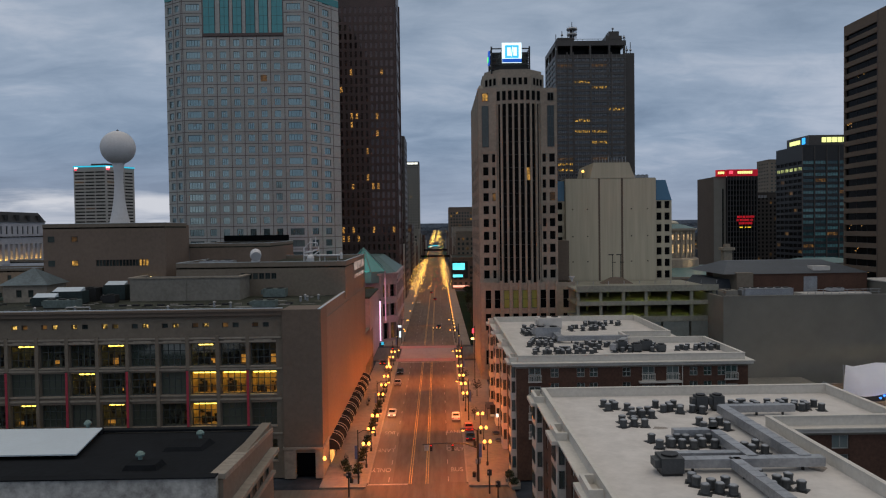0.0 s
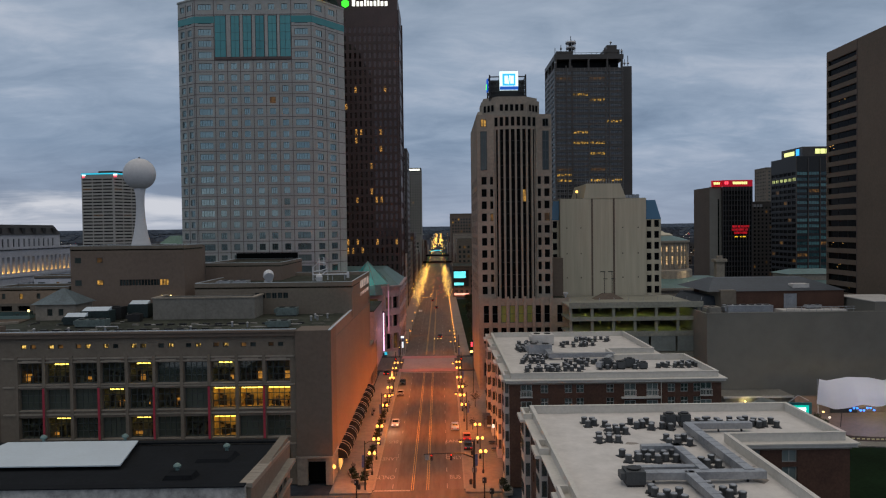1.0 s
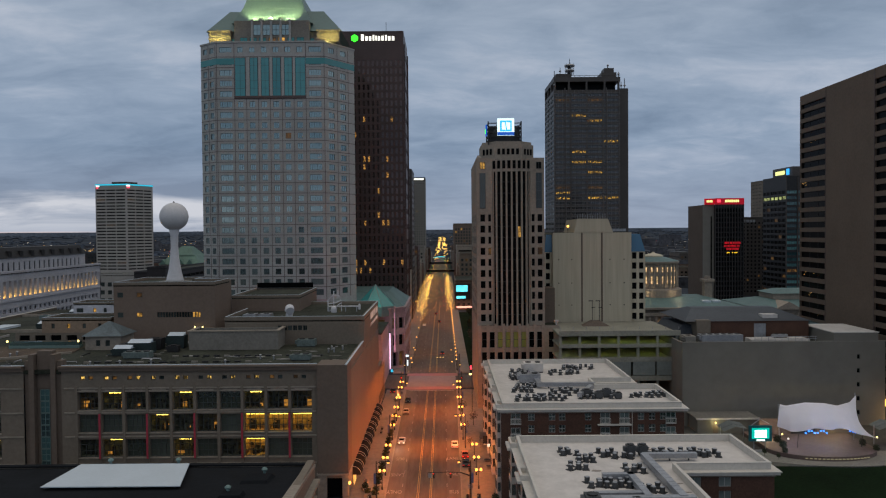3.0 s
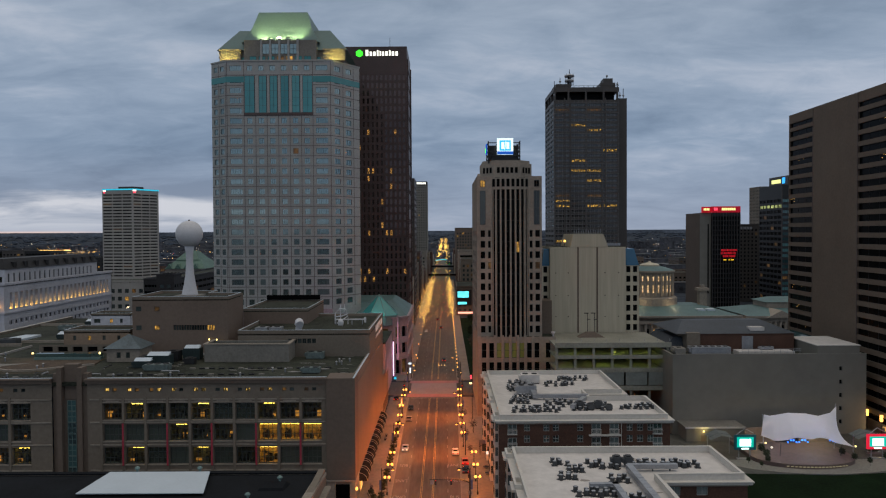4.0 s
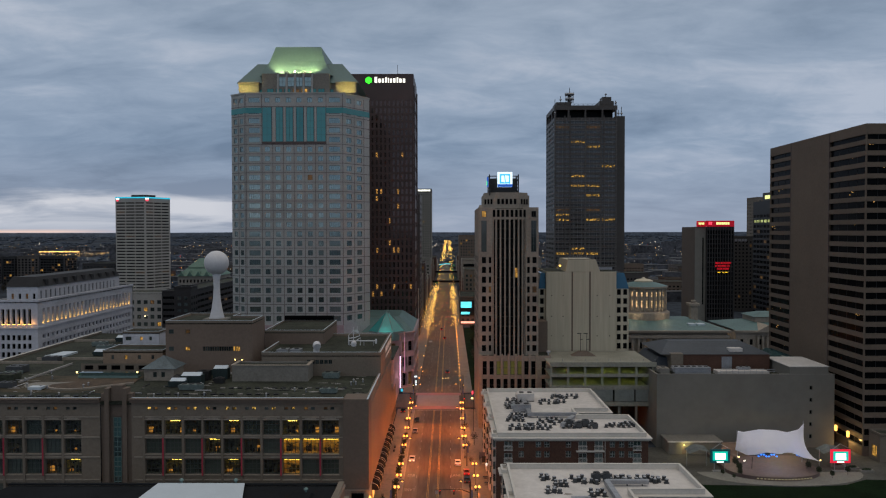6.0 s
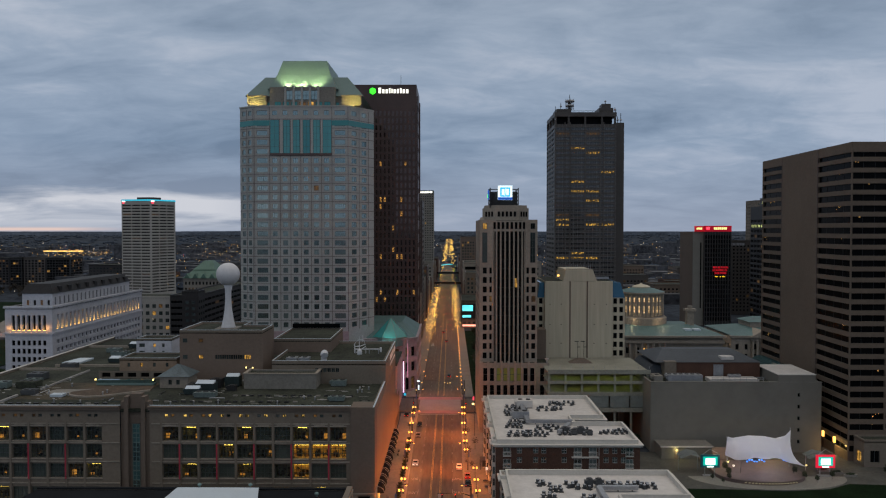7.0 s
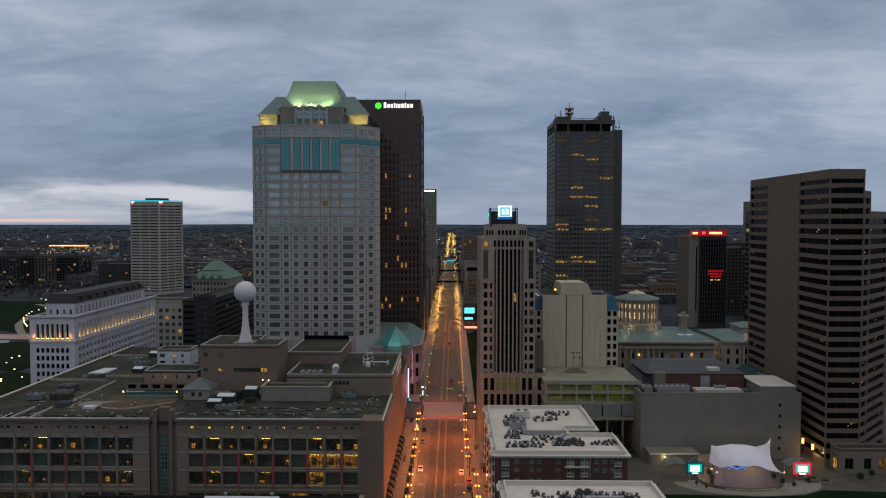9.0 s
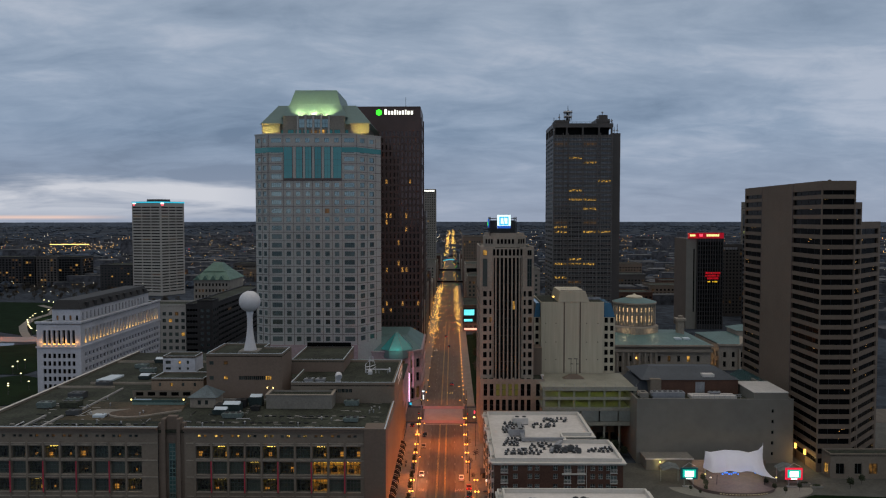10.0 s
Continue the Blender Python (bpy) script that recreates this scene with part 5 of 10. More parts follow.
# nearer roof
for k, (cx, cy, n) in enumerate(((21.7, 89.0, 5), (23.8, 85.1, 6), (27.9, 87.9, 6), (30.1, 86.9, 3), (21.9, 81.5, 5), (30.2, 79.9, 6), (23.4, 73.6, 6), (26.6, 73.4, 6), (30.4, 71.1, 6), (35.8, 88.4, 6), (38.6, 88.2, 5), (41.6, 88.2, 6), (44.4, 87.4, 6), (23.3, 60.8, 7), (29.2, 61.4, 7), (22.0, 53.0, 6), (29.0, 52.5, 6))):
    r = random.Random(300 + k)
    for m in range(n):
        condenser(cx + (m % 3 - 1) * 1.15 + r.uniform(-0.25, 0.25), cy + (m // 3 - 0.5) * 1.5 + (m % 2) * 0.5 + r.uniform(-0.2, 0.2), ZR, r.random() * 9)
for x in (31.6, 33.6):
    ac_unit(x, 87.7, ZR, 1.3, 1.5, 1.8, material=ACGREY)
duct("a", [(21.8, 65.8), (34.3, 65.8)], 1.1, 0.8, ZR)
duct("b", [(33.3, 66.4), (33.0, 84.2)], 1.1, 0.9, ZR)
duct("c", [(33.4, 85.0), (41.0, 85.0)], 1.0, 0.8, ZR)
duct("d", [(26.8, 65.4), (27.4, 48.0)], 1.0, 0.8, ZR)
duct("e", [(28.7, 66.6), (28.5, 75.3), (24.8, 75.3)], 1.0, 0.8, ZR)
duct("f", [(22.0, 67.9), (28.0, 67.9)], 0.9, 0.7, ZR)
ac_unit(20.9, 65.6, ZR, 2.0, 2.2, 1.6, material=ACGREY)
for x, y, w, d in ((34.6, 92.2, 1.6, 0.8), (36.4, 91.0, 1.8, 0.5), (35.2, 74.2, 0.7, 0.3), (35.4, 70.6, 0.6, 0.3), (34.6, 66.6, 0.9, 1.6), (24.5, 80.2, 0.9, 0.6)):
    solo("roof_stain", MB().prism([(x - w, y - d * 0.4), (x - w * 0.2, y - d), (x + w, y - d * 0.3), (x + w * 0.7, y + d * 0.6), (x - w * 0.5, y + d)], ZR - 0.01, ZR + 0.006), mat("damp_stain", (0.24, 0.21, 0.185), 0.7, 0.3, 0.8, 3.0), "grey damp stain on the white roof", "stain", group="roof stains")
# far roof
r3 = random.Random(5)
for cx, cy, cols, rows_, dx in ((17.2, 150, 2, 4, 1.3), (18.5, 158, 4, 3, 1.6), (19.5, 152.5, 3, 3, 1.5), (17.0, 136, 3, 4, 1.5), (21.5, 127.5, 4, 2, 1.5), (25.0, 132.5, 4, 3, 1.5), (31.0, 129, 5, 3, 1.5), (28.5, 156, 5, 2, 1.4), (32.5, 163, 6, 2, 1.4), (43.0, 130, 5, 2, 1.45), (17.2, 127.5, 3, 2, 1.5)):
    clump(cx, cy, cols + 1, rows_ + 1, dx * 0.92, 1.6, r3.random(), 0.2)
duct("g", [(24.5, 140), (36.0, 140)], 1.2, 0.9, ZR)
duct("h", [(23.5, 140), (23.5, 158)], 1.2, 0.9, ZR)
duct("i", [(31, 129), (35, 137)], 1.1, 0.9, ZR)
ac_unit(22.0, 147, ZR, 5, 3, 2.2)
ac_unit(24.5, 161, ZR, 5, 4, 2.4, material=MEMBRANE)
for x, y, w, d, h in ((32.8, 130.6, 1.7, 1.5, 1.7), (35.2, 129.4, 1.5, 1.7, 1.4), (37.2, 130.4, 1.8, 1.4, 1.8), (39.4, 128.9, 1.4, 1.4, 1.3)):
    ac_unit(x, y, ZR, w, d, h, material=ACGREY)

# ---- towers ----


def hexa(cx, cy, hx, hy, cut):
    return [(cx - hx + cut, cy - hy), (cx + hx - cut, cy - hy), (cx + hx, cy - hy + cut), (cx + hx, cy + hy - cut), (cx + hx - cut, cy + hy), (cx - hx + cut, cy + hy), (cx - hx, cy + hy - cut), (cx - hx, cy - hy + cut)]


def green_tower():
    """Tall grey granite office tower with chamfered corners, teal glazing and a green hipped roof."""
    t = thing("granite_tower", "grey granite office tower with teal glazing and green hipped roof", "skyscraper", (-68.7, 300, 0))
    A, B, C, D = (-98.9, 277.4), (-90.9, 272.0), (-46.5, 272.0), (-36.1, 286.6)
    fh = 4.297
    zs = [(30.5 + fh * k - 1.25, 30.5 + fh * k + 1.15) for k in range(23)]
    zs += [(129.0, 131.2)]
    x0 = -90.9
    centre = [(1.3, 6.4)] + [(8.65 + 4.86 * k, 10.95 + 4.86 * k) for k in range(6)] + [(37.9, 43.0)]
    cl = chance(4, 0.006, 0.012)
    lit = lambda i, j: cl(i, j) if j < 16 else 0
    teal = lambda i, j: 1 <= i <= 6 and 19 <= j <= 22
    facade(t, B, C, 22, 133, centre, zs, GRANITE, glass=GLASSBLUE, depth=0.25, cols=lambda i, j: 5 if i in (0, 7) else (2 if j > 17 else 3), bar=0.1, lit=lit, skip=teal)
    LC = math.hypot(10.4, 14.6)
    for P, Q, nm in ((C, D, 7), (A, B, 8)):
        facade(t, P, Q, 0, 133, [(2.2, 5.6), (9.2, 12.6)] if P == C else [(1.5, 3.9), (5.6, 8.0)], zs, GRANITE, glass=GLASSBLUE, depth=0.25, cols=3, bar=0.1, lit=None)
    for P, Q in ((D, (-42.6, 316)), ((-42.6, 316), (-46.5, 326)), ((-46.5, 326), (-90.9, 326)), ((-90.9, 326), (-98.9, 312)), ((-98.9, 312), A)):
        L = math.hypot(Q[0] - P[0], Q[1] - P[1])
        facade(t, P, Q, 0, 133, spaced(2.5, 6.4, 3.4, int((L - 2) / 6.4)) if P in (D, (-98.9, 312)) else [], zs if P == D else [], GRANITE, glass=GLASSBLUE, depth=0.25, cols=3, bar=0.1)
    part("base_wall", MB().box(-90.9, -46.5, 271.4, 272.0, -3.6, 27.5), PINK, t)
    # dark joints between the panels
    for x in (-90.75, -83.5, -78.57, -73.71, -68.85, -63.99, -59.13, -54.2, -46.65):
        zt = 133 if x in (-90.75, -46.65, -83.5, -54.2) else 110.8
        part("joint", MB().box(x - 0.12, x + 0.12, 271.94, 272.2, 27.5, zt), JOINT, t)
    for k in range(23):
        z = 30.5 + fh * k + 2.15
        segs = [(-90.9, -46.5)] if not 111 < z < 126.5 else [(-90.9, -83.4), (-54.3, -46.5)]
        for a, b in segs:
            part("joint", MB().box(a, b, 271.95, 272.2, z - 0.12, z + 0.12), JOINT, t)
        for P, Q in ((C, D), (A, B)):
            d = Vector((Q[0] - P[0], Q[1] - P[1])).normalized()
            nn = Vector((d.y, -d.x)) * 0.05
            part("joint", MB().prism([(P[0] + nn.x, P[1] + nn.y), (Q[0] + nn.x, Q[1] + nn.y), (Q[0] - nn.x * 3, Q[1] - nn.y * 3), (P[0] - nn.x * 3, P[1] - nn.y * 3)], z - 0.12, z + 0.12), JOINT, t)
    for P, Q in ((C, D), (A, B)):
        d = Vector((Q[0] - P[0], Q[1] - P[1])).normalized()
        nn = Vector((d.y, -d.x)) * 0.06
        for f in (7.4, 14.0) if P == C else (4.75, 9.0):
            c = Vector(P) + d * f
            part("joint", MB().prism([(c.x - d.x * .12 + nn.x, c.y - d.y * .12 + nn.y), (c.x + d.x * .12 + nn.x, c.y + d.y * .12 + nn.y), (c.x + d.x * .12 - nn.x, c.y + d.y * .12 - nn.y), (c.x - d.x * .12 - nn.x, c.y - d.y * .12 - nn.y)], 28, 132), JOINT, t)
    # tall teal bays and the teal band under the crown
    part("bay_sill", MB().box(-83.4, -54.3, 271.6, 272.3, 110.2, 111.2), JOINT, t)
    bays = ((-83.2, 4.2), (-77.1, 3.2), (-72.5, 3.2), (-67.8, 3.3), (-63.0, 3.2), (-58.5, 4.1))
    for k, (a, w) in enumerate(bays):
        ob = new("teal_bay", window_mesh(w, 15.6, 2, 5, GLASSBAY, TEALBAR, 0.1))
        ob.parent, ob.location = t, Vector((a + w / 2, 271.9, 111.2)) - Vector(t.location)
        if k:
            e = bays[k - 1][0] + bays[k - 1][1]
            part("bay_pier", MB().box(e + 0.35, a - 0.02, 271.5, 272.2, 111.2, 127), GRANITE, t)
            part("bay_reveal", MB().box(e + 0.02, e + 0.35, 271.75, 272.2, 111.2, 127), DARKSTEEL, t)
    for P, Q in ((A, B), (C, D)):
        d = Vector((Q[0] - P[0], Q[1] - P[1])).normalized()
        nn = Vector((d.y, -d.x)) * 0.07
        part("teal_band", MB().prism([(P[0] + nn.x, P[1] + nn.y), (Q[0] + nn.x, Q[1] + nn.y), (Q[0] - nn.x, Q[1] - nn.y), (P[0] - nn.x, P[1] - nn.y)], 124.1, 126.6), GLASSTEAL, t)
    for a, b in ((-90.9, -83.4), (-54.3, -46.5)):
        part("teal_band", MB().box(a, b, 271.93, 272.2, 124.1, 126.6), GLASSTEAL, t)
    part("coping", MB().prism([(-99.2, 277.3), (-91.0, 271.7), (-46.4, 271.7), (-35.8, 286.6), (-42.3, 316), (-46.4, 326.3), (-91, 326.3), (-99.2, 312)], 132.9, 133.5), GRANITE, t)
    # crown
    part("crown_wall", MB().box(-92, -45, 276.2, 322, 133.5, 136.0).box(-84, -53, 274.6, 280, 133.5, 142.6).box(-94, -43, 277.2, 321, 136, 138.6), CONCRETE, t)
    for x in (-92.5, -47.8):
        part("lit_crown_block", MB().box(x - 2.2, x + 6.8, 275.4, 277.4, 134.0, 138.8).box(x - 2.5, x + 7.1, 275.1, 277.4, 135.2, 135.7).box(x - 2.5, x + 7.1, 275.1, 277.4, 136.9, 137.4).box(x - 2.6, x + 7.2, 274.9, 277.4, 138.3, 138.9), STONE, t, "stone corner block lit by a floodlight")
    for k in range(9):
        ob = new("crown_window", window_mesh(3.0, 2.0, 2, 1, LITDIM if k in (4,) else LIT if k == 5 else GLASSTEAL, FRAME, 0.12))
        ob.parent, ob.location = t, Vector((-84.0 + 3.9 * k, 274.5 if 0 < k < 8 else 276.1, 133.7)) - Vector(t.location)
    for k in range(4):
        ob = new("crown_window", window_mesh(3.4, 4.4, 2, 2, GLASSBLUE, FRAME, 0.14))
        ob.parent, ob.location = t, Vector((-74.5 + 3.9 * k, 274.5, 136.6)) - Vector(t.location)
        part("column", MB().lathe(-76.5 + 3.9 * k, 274.3, [(0.55, 133.5), (0.5, 142.4), (0.75, 142.8)], 10), GRANITE, t)
    part("column", MB().lathe(-60.9, 274.3, [(0.55, 133.5), (0.5, 142.4), (0.75, 142.8)], 10), GRANITE, t)
    for k in range(3):
        part("arched_finial", MB().tube([(-72.6 + 3.9 * k + 1.1 * math.cos(a), 274.2, 142.6 + 1.1 * math.sin(a)) for a in [math.pi * j / 8 for j in range(9)]], 0.22, 6), GRANITE, t)
    part("roof", MB().prism([(-96.0, 276.0), (-39.8, 276.0), (-39.8, 323), (-96.0, 323)], 138.6, 149.0, top=[(-88.3, 284), (-48.4, 284), (-48.4, 315), (-88.3, 315)]), COPPER, t, "lower hipped roof of green copper")
    m = MB()
    lv = [(0.0, 16.8, 276.2), (0.18, 15.2, 277.6), (0.5, 12.8, 279.8), (1.0, 10.6, 282.5)]
    rings = []
    for f, hw, y in lv:
        z = 142.0 + f * 14.6
        rings.append([(-68.7 - hw, y, z), (-68.7 + hw, y, z), (-68.7 + hw, 599 - y, z), (-68.7 - hw, 599 - y, z)])
    vs = [p for g in rings for p in g]
    fs = [(i * 4 + k, i * 4 + (k + 1) % 4, (i + 1) * 4 + (k + 1) % 4, (i + 1) * 4 + k) for i in range(3) for k in range(4)] + [(12, 13, 14, 15)]
    part("upper_roof", m.add(vs, fs), COPPER, t, "upper hipped roof of green copper")
    t.location, t.scale = (-66.5, 287.0, 3.4), (0.963, 0.963, 0.963)


green_tower()


def lamp(name, kind, at, energy, colour, size=0.5, target=None, spot=1.2):
    d = bpy.data.lights.new(name, kind)
    d.energy, d.color = energy, colour
    if kind == "AREA":
        d.size = size
    else:
        d.shadow_soft_size = size
    if kind == "SPOT":
        d.spot_size, d.spot_blend = spot, 0.6
    ob = new(name, d)
    ob.matrix_basis = look(at, target) if target else Matrix.Translation(at)
    return ob


# floodlights on the green roof and its corner blocks
for x in (-74.0, -66.5, -59.0):
    lamp("roof_floodlight", "SPOT", (x, 261.9, 141.2), 7600, (0.96, 1.0, 0.42), 0.6, (0.6 * x - 26.6, 266.5, 150.0), 2.6)
for x in (-88.2, -44.0):
    lamp("crown_floodlight", "SPOT", (x, 259.4, 132.4), 1900, (1.0, 0.84, 0.2), 0.4, (x + 0.5, 263.6, 135.6), 2.2)


def brown_tower():
    t = thing("brown_tower", "dark brown granite tower with narrow paired windows", "skyscraper", (-45, 355, 0))
    pair = []
    for k in range(13):
        pair += [(1.2 + 4.4 * k, 2.5 + 4.4 * k), (3.0 + 4.4 * k, 4.3 + 4.4 * k)]
    us = [(1.4 + 4.35 * k, 4.3 + 4.35 * k) for k in range(13)]
    zs = [(12 + 3.97 * k, 14.7 + 3.97 * k) for k in range(33)]
    cl = chance(17, 0.015, 0.0)
    part("wall", MB().box(-48.5 - 27, -48.5, 336, 374, 0, 155.5), BROWNSTONE, t)
    us = [(1.0 + 2.3 * k, 2.05 + 2.3 * k) for k in range(13)]
    band = (3, 6, 7, 12, 13, 19, 20, 25)
    lit = lambda i, j: cl(i, j) if j not in band else (1 if random.Random(i * 77 + j * 13).random() < 0.3 else 0)
    facade(t, (-48.5, 336), (-17.8, 336), 0, 155.5, us, zs, BROWNSTONE, glass=GLASSBROWN, frame=BROWNSTONE, depth=0.25, cols=1, bar=0, lit=lit, litmat=TOWERLIT)
    facade(t, (-17.8, 336), (-17.8, 374), 0, 155.5, [(1.5 + 7.2 * k, 6.5 + 7.2 * k) for k in range(5)], [(10 + 3.97 * k, 12.9 + 3.97 * k) for k in range(35)][::2], BROWNSTONE, glass=GLASSBLACK, frame=BROWNSTONE, depth=0.4, cols=3, bar=0.4)
    part("roof", MB().box(-75, -18.2, 336.4, 374, 155.0, 155.4), GRAVEL, t)
    part("parapet", MB().box(-75.5, -17.8, 335.9, 336.5, 155.5, 156.1).box(-18.4, -17.8, 336.5, 374, 155.5, 156.1), BROWNSTONE, t)
    part("pilaster", MB().box(-17.8, -17.2, 337.5, 339, 0, 150).box(-17.8, -17.2, 371, 373.5, 0, 152), BROWNSTONE, t)
    part("aerial", MB().tube([(-27, 345, 155), (-27, 345, 163)], 0.12, 6), BLACK, t)
    s = thing("lit_wall_sign", "green hexagon and white illuminated lettering bars", "sign", (-33, 335.6, 152.5))
    c = (-42.0, 152.6)
    m = MB().add([(c[0] + 1.9 * math.cos(a), 335.55, c[1] + 1.9 * math.sin(a)) for a in [math.pi / 6 + math.pi / 3 * k for k in range(6)]] + [(c[0] + 1.9 * math.cos(a), 335.9, c[1] + 1.9 * math.sin(a)) for a in [math.pi / 6 + math.pi / 3 * k for k in range(6)]],
                 [(5, 4, 3, 2, 1, 0)] + [(k, (k + 1) % 6, 6 + (k + 1) % 6, 6 + k) for k in range(6)])
    part("emblem", m, SIGNG, s, "green hexagonal emblem")
    part("backing", MB().box(-44.4, -20.6, 335.9, 336.0, 151.0, 154.6), BROWNSTONE, s)
    x = -38.8
    for w, h in ((1.7, 3.0), (1.4, 2.1), (1.4, 2.1), (1.0, 2.7), (0.7, 2.4), (1.4, 2.1), (1.4, 2.3), (1.0, 2.7), (1.5, 2.1), (1.5, 2.1)):
        part("letter_bar", MB().box(x, x + 0.82 * w, 335.6, 335.9, 151.4, 151.4 + h), SIGNWARM, s)
        x += w + 0.42


SIGNWARM = glow("white_letter_face", (1.0, 1.0, 0.88), 1.5)
TOWERLIT = glow("tower_lit_window", (1.0, 0.48, 0.10), 0.9, 0.99, 2.4, 0.50, 0.60)
brown_tower()


MULLION = mat("grey_mullion", (0.15, 0.145, 0.142), 0.5, 0.12)
GLASSDARK = pane_mat("dim_grey_glass", (0.006, 0.007, 0.008), (0.035, 0.04, 0.045), 0.12, 0.6, 1.8, 0.5)


def dark_tower():
    """Tall dark tower with spandrel bands, four bays wide."""
    t = thing("dark_banded_tower", "tall dark granite tower with banded windows and rooftop aerials", "skyscraper", (106, 530, 0))
    zs = [(8.0 + 3.74 * k, 10.0 + 3.74 * k) for k in range(40)]
    us = [(1.3, 11.6), (13.0, 23.4), (24.8, 35.2), (36.6, 46.9)]
    cl = chance(31, 0.012, 0.05)
    rows = {12: (0, 1, 2), 13: (1,), 19: (0, 2, 3), 20: (0,), 26: (1, 2), 28: (1,), 35: (1,), 30: (3,), 24: (2,), 9: (0,)}
    lit = lambda i, j: 1 if i in rows.get(j, ()) else cl(i, j)
    facade(t, (82.4, 506), (130.8, 506), 0, 158.5, us, zs, DARKSTEEL, glass=GLASSDARK, frame=MULLION, depth=0.4, cols=8, bar=0.2, lit=lit, litmat=TOWERLIT2)
    facade(t, (82.4, 553), (82.4, 506), 0, 158.5, [(2, 14), (17, 29), (32, 44)], zs[::1], DARKSTEEL, glass=GLASSBLUE, frame=DARKSTEEL, depth=0.4, cols=6, bar=0.2)
    for k in range(17):
        part("mullion_fin", MB().box(82.6 + 2.96 * k, 82.85 + 2.96 * k, 505.72, 506.0, 6, 158.4), MULLION, t)
    for j in range(40):
        part("spandrel_trim", MB().box(82.5, 130.7, 505.8, 506.0, 10.1 + 3.74 * j, 10.4 + 3.74 * j), MULLION, t)
    # open plant floor under the crown
    part("plant_floor", MB().box(84.6, 128.6, 512.5, 551, 158.5, 164.5), GLASSBLACK, t)
    for x in (82.4, 92.5, 105.4, 118.5, 128.8):
        part("pier", MB().box(x + 0.3, x + 1.5, 506, 508.2, 158.5, 164.5), DARKSTEEL, t)
    for y in (520, 535, 551):
        part("pier", MB().box(82.4, 84.4, y, y + 2, 158.5, 164.5), DARKSTEEL, t)
    part("crown", MB().box(82.4, 130.8, 506, 553, 164.5, 167.8), DARKSTEEL, t)
    for x in (90.5, 94.5, 120.6):
        part("wall_rib", MB().box(x - 0.4, x + 0.4, 505.7, 506.1, 60, 160), DARKSTEEL, t)
    part("service_core", MB().box(130.8, 138.0, 512, 545, 0, 160.5), DARKSTEEL, t)
    for q in ((84.5, 96, 510, 530, 167.8, 171), (117.5, 128.5, 508, 530, 167.8, 171.5), (120, 127, 510, 520, 171.5, 175)):
        part("plant_box", MB().box(*q), DARKSTEEL, t)
    part("railing", MB().tube([(82.6, 506.2, 168.9), (130.6, 506.2, 168.9)], 0.15, 6), BLACK, t)
    for k in range(14):
        part("railing_post", MB().box(83 + 3.6 * k, 83.2 + 3.6 * k, 506.1, 506.3, 167.8, 168.9), BLACK, t)
    a = thing("rooftop_aerial", "round tiered aerial drum on the tower roof", "aerial", (95.5, 515, 171), group="rooftop aerials")
    part("drum", MB().lathe(95.5, 515, [(3.2, 173.5), (3.6, 174.2), (3.3, 174.9)], 14), METAL, a)
    part("drum", MB().lathe(95.5, 515, [(3.6, 177.2), (3.9, 177.9), (3.4, 178.6)], 14), METAL, a)
    for k in range(8):
        q = math.pi * k / 4
        part("strut", MB().tube([(95.5 + 3.0 * math.cos(q), 515 + 3.0 * math.sin(q), 171.0), (95.5 + 3.4 * math.cos(q), 515 + 3.4 * math.sin(q), 179.4)], 0.16, 5), METAL, a)
    part("mast", MB().lathe(95.5, 515, [(1.6, 171), (1.3, 179.0), (0.25, 179.4), (0.2, 183.0)], 8), BLACK, a)
    for x, y, z0, z1 in ((83, 507, 160, 172.5), (135.5, 513, 160.5, 168), (129.6, 507, 167.8, 171.5), (88, 512, 171, 176), (123, 512, 175, 178), (133, 513, 160.5, 165.5)):
        b = thing("whip_aerial", "thin whip aerial on the roof edge", "aerial", (x, y, z0), group="whip aerials")
        part("rod", MB().tube([(x, y, z0), (x, y, z1)], 0.25, 6), BLACK, b)
        part("dish", MB().lathe(x, y - 0.4, [(0.6, z0 + 1.6), (0.9, z0 + 2.2), (0.6, z0 + 2.8)], 8), METAL, b)


TOWERLIT2 = glow("office_strip_light", (1.0, 0.55, 0.08), 0.9, 0.985, 0.8, 0.46, 0.66)
dark_tower()


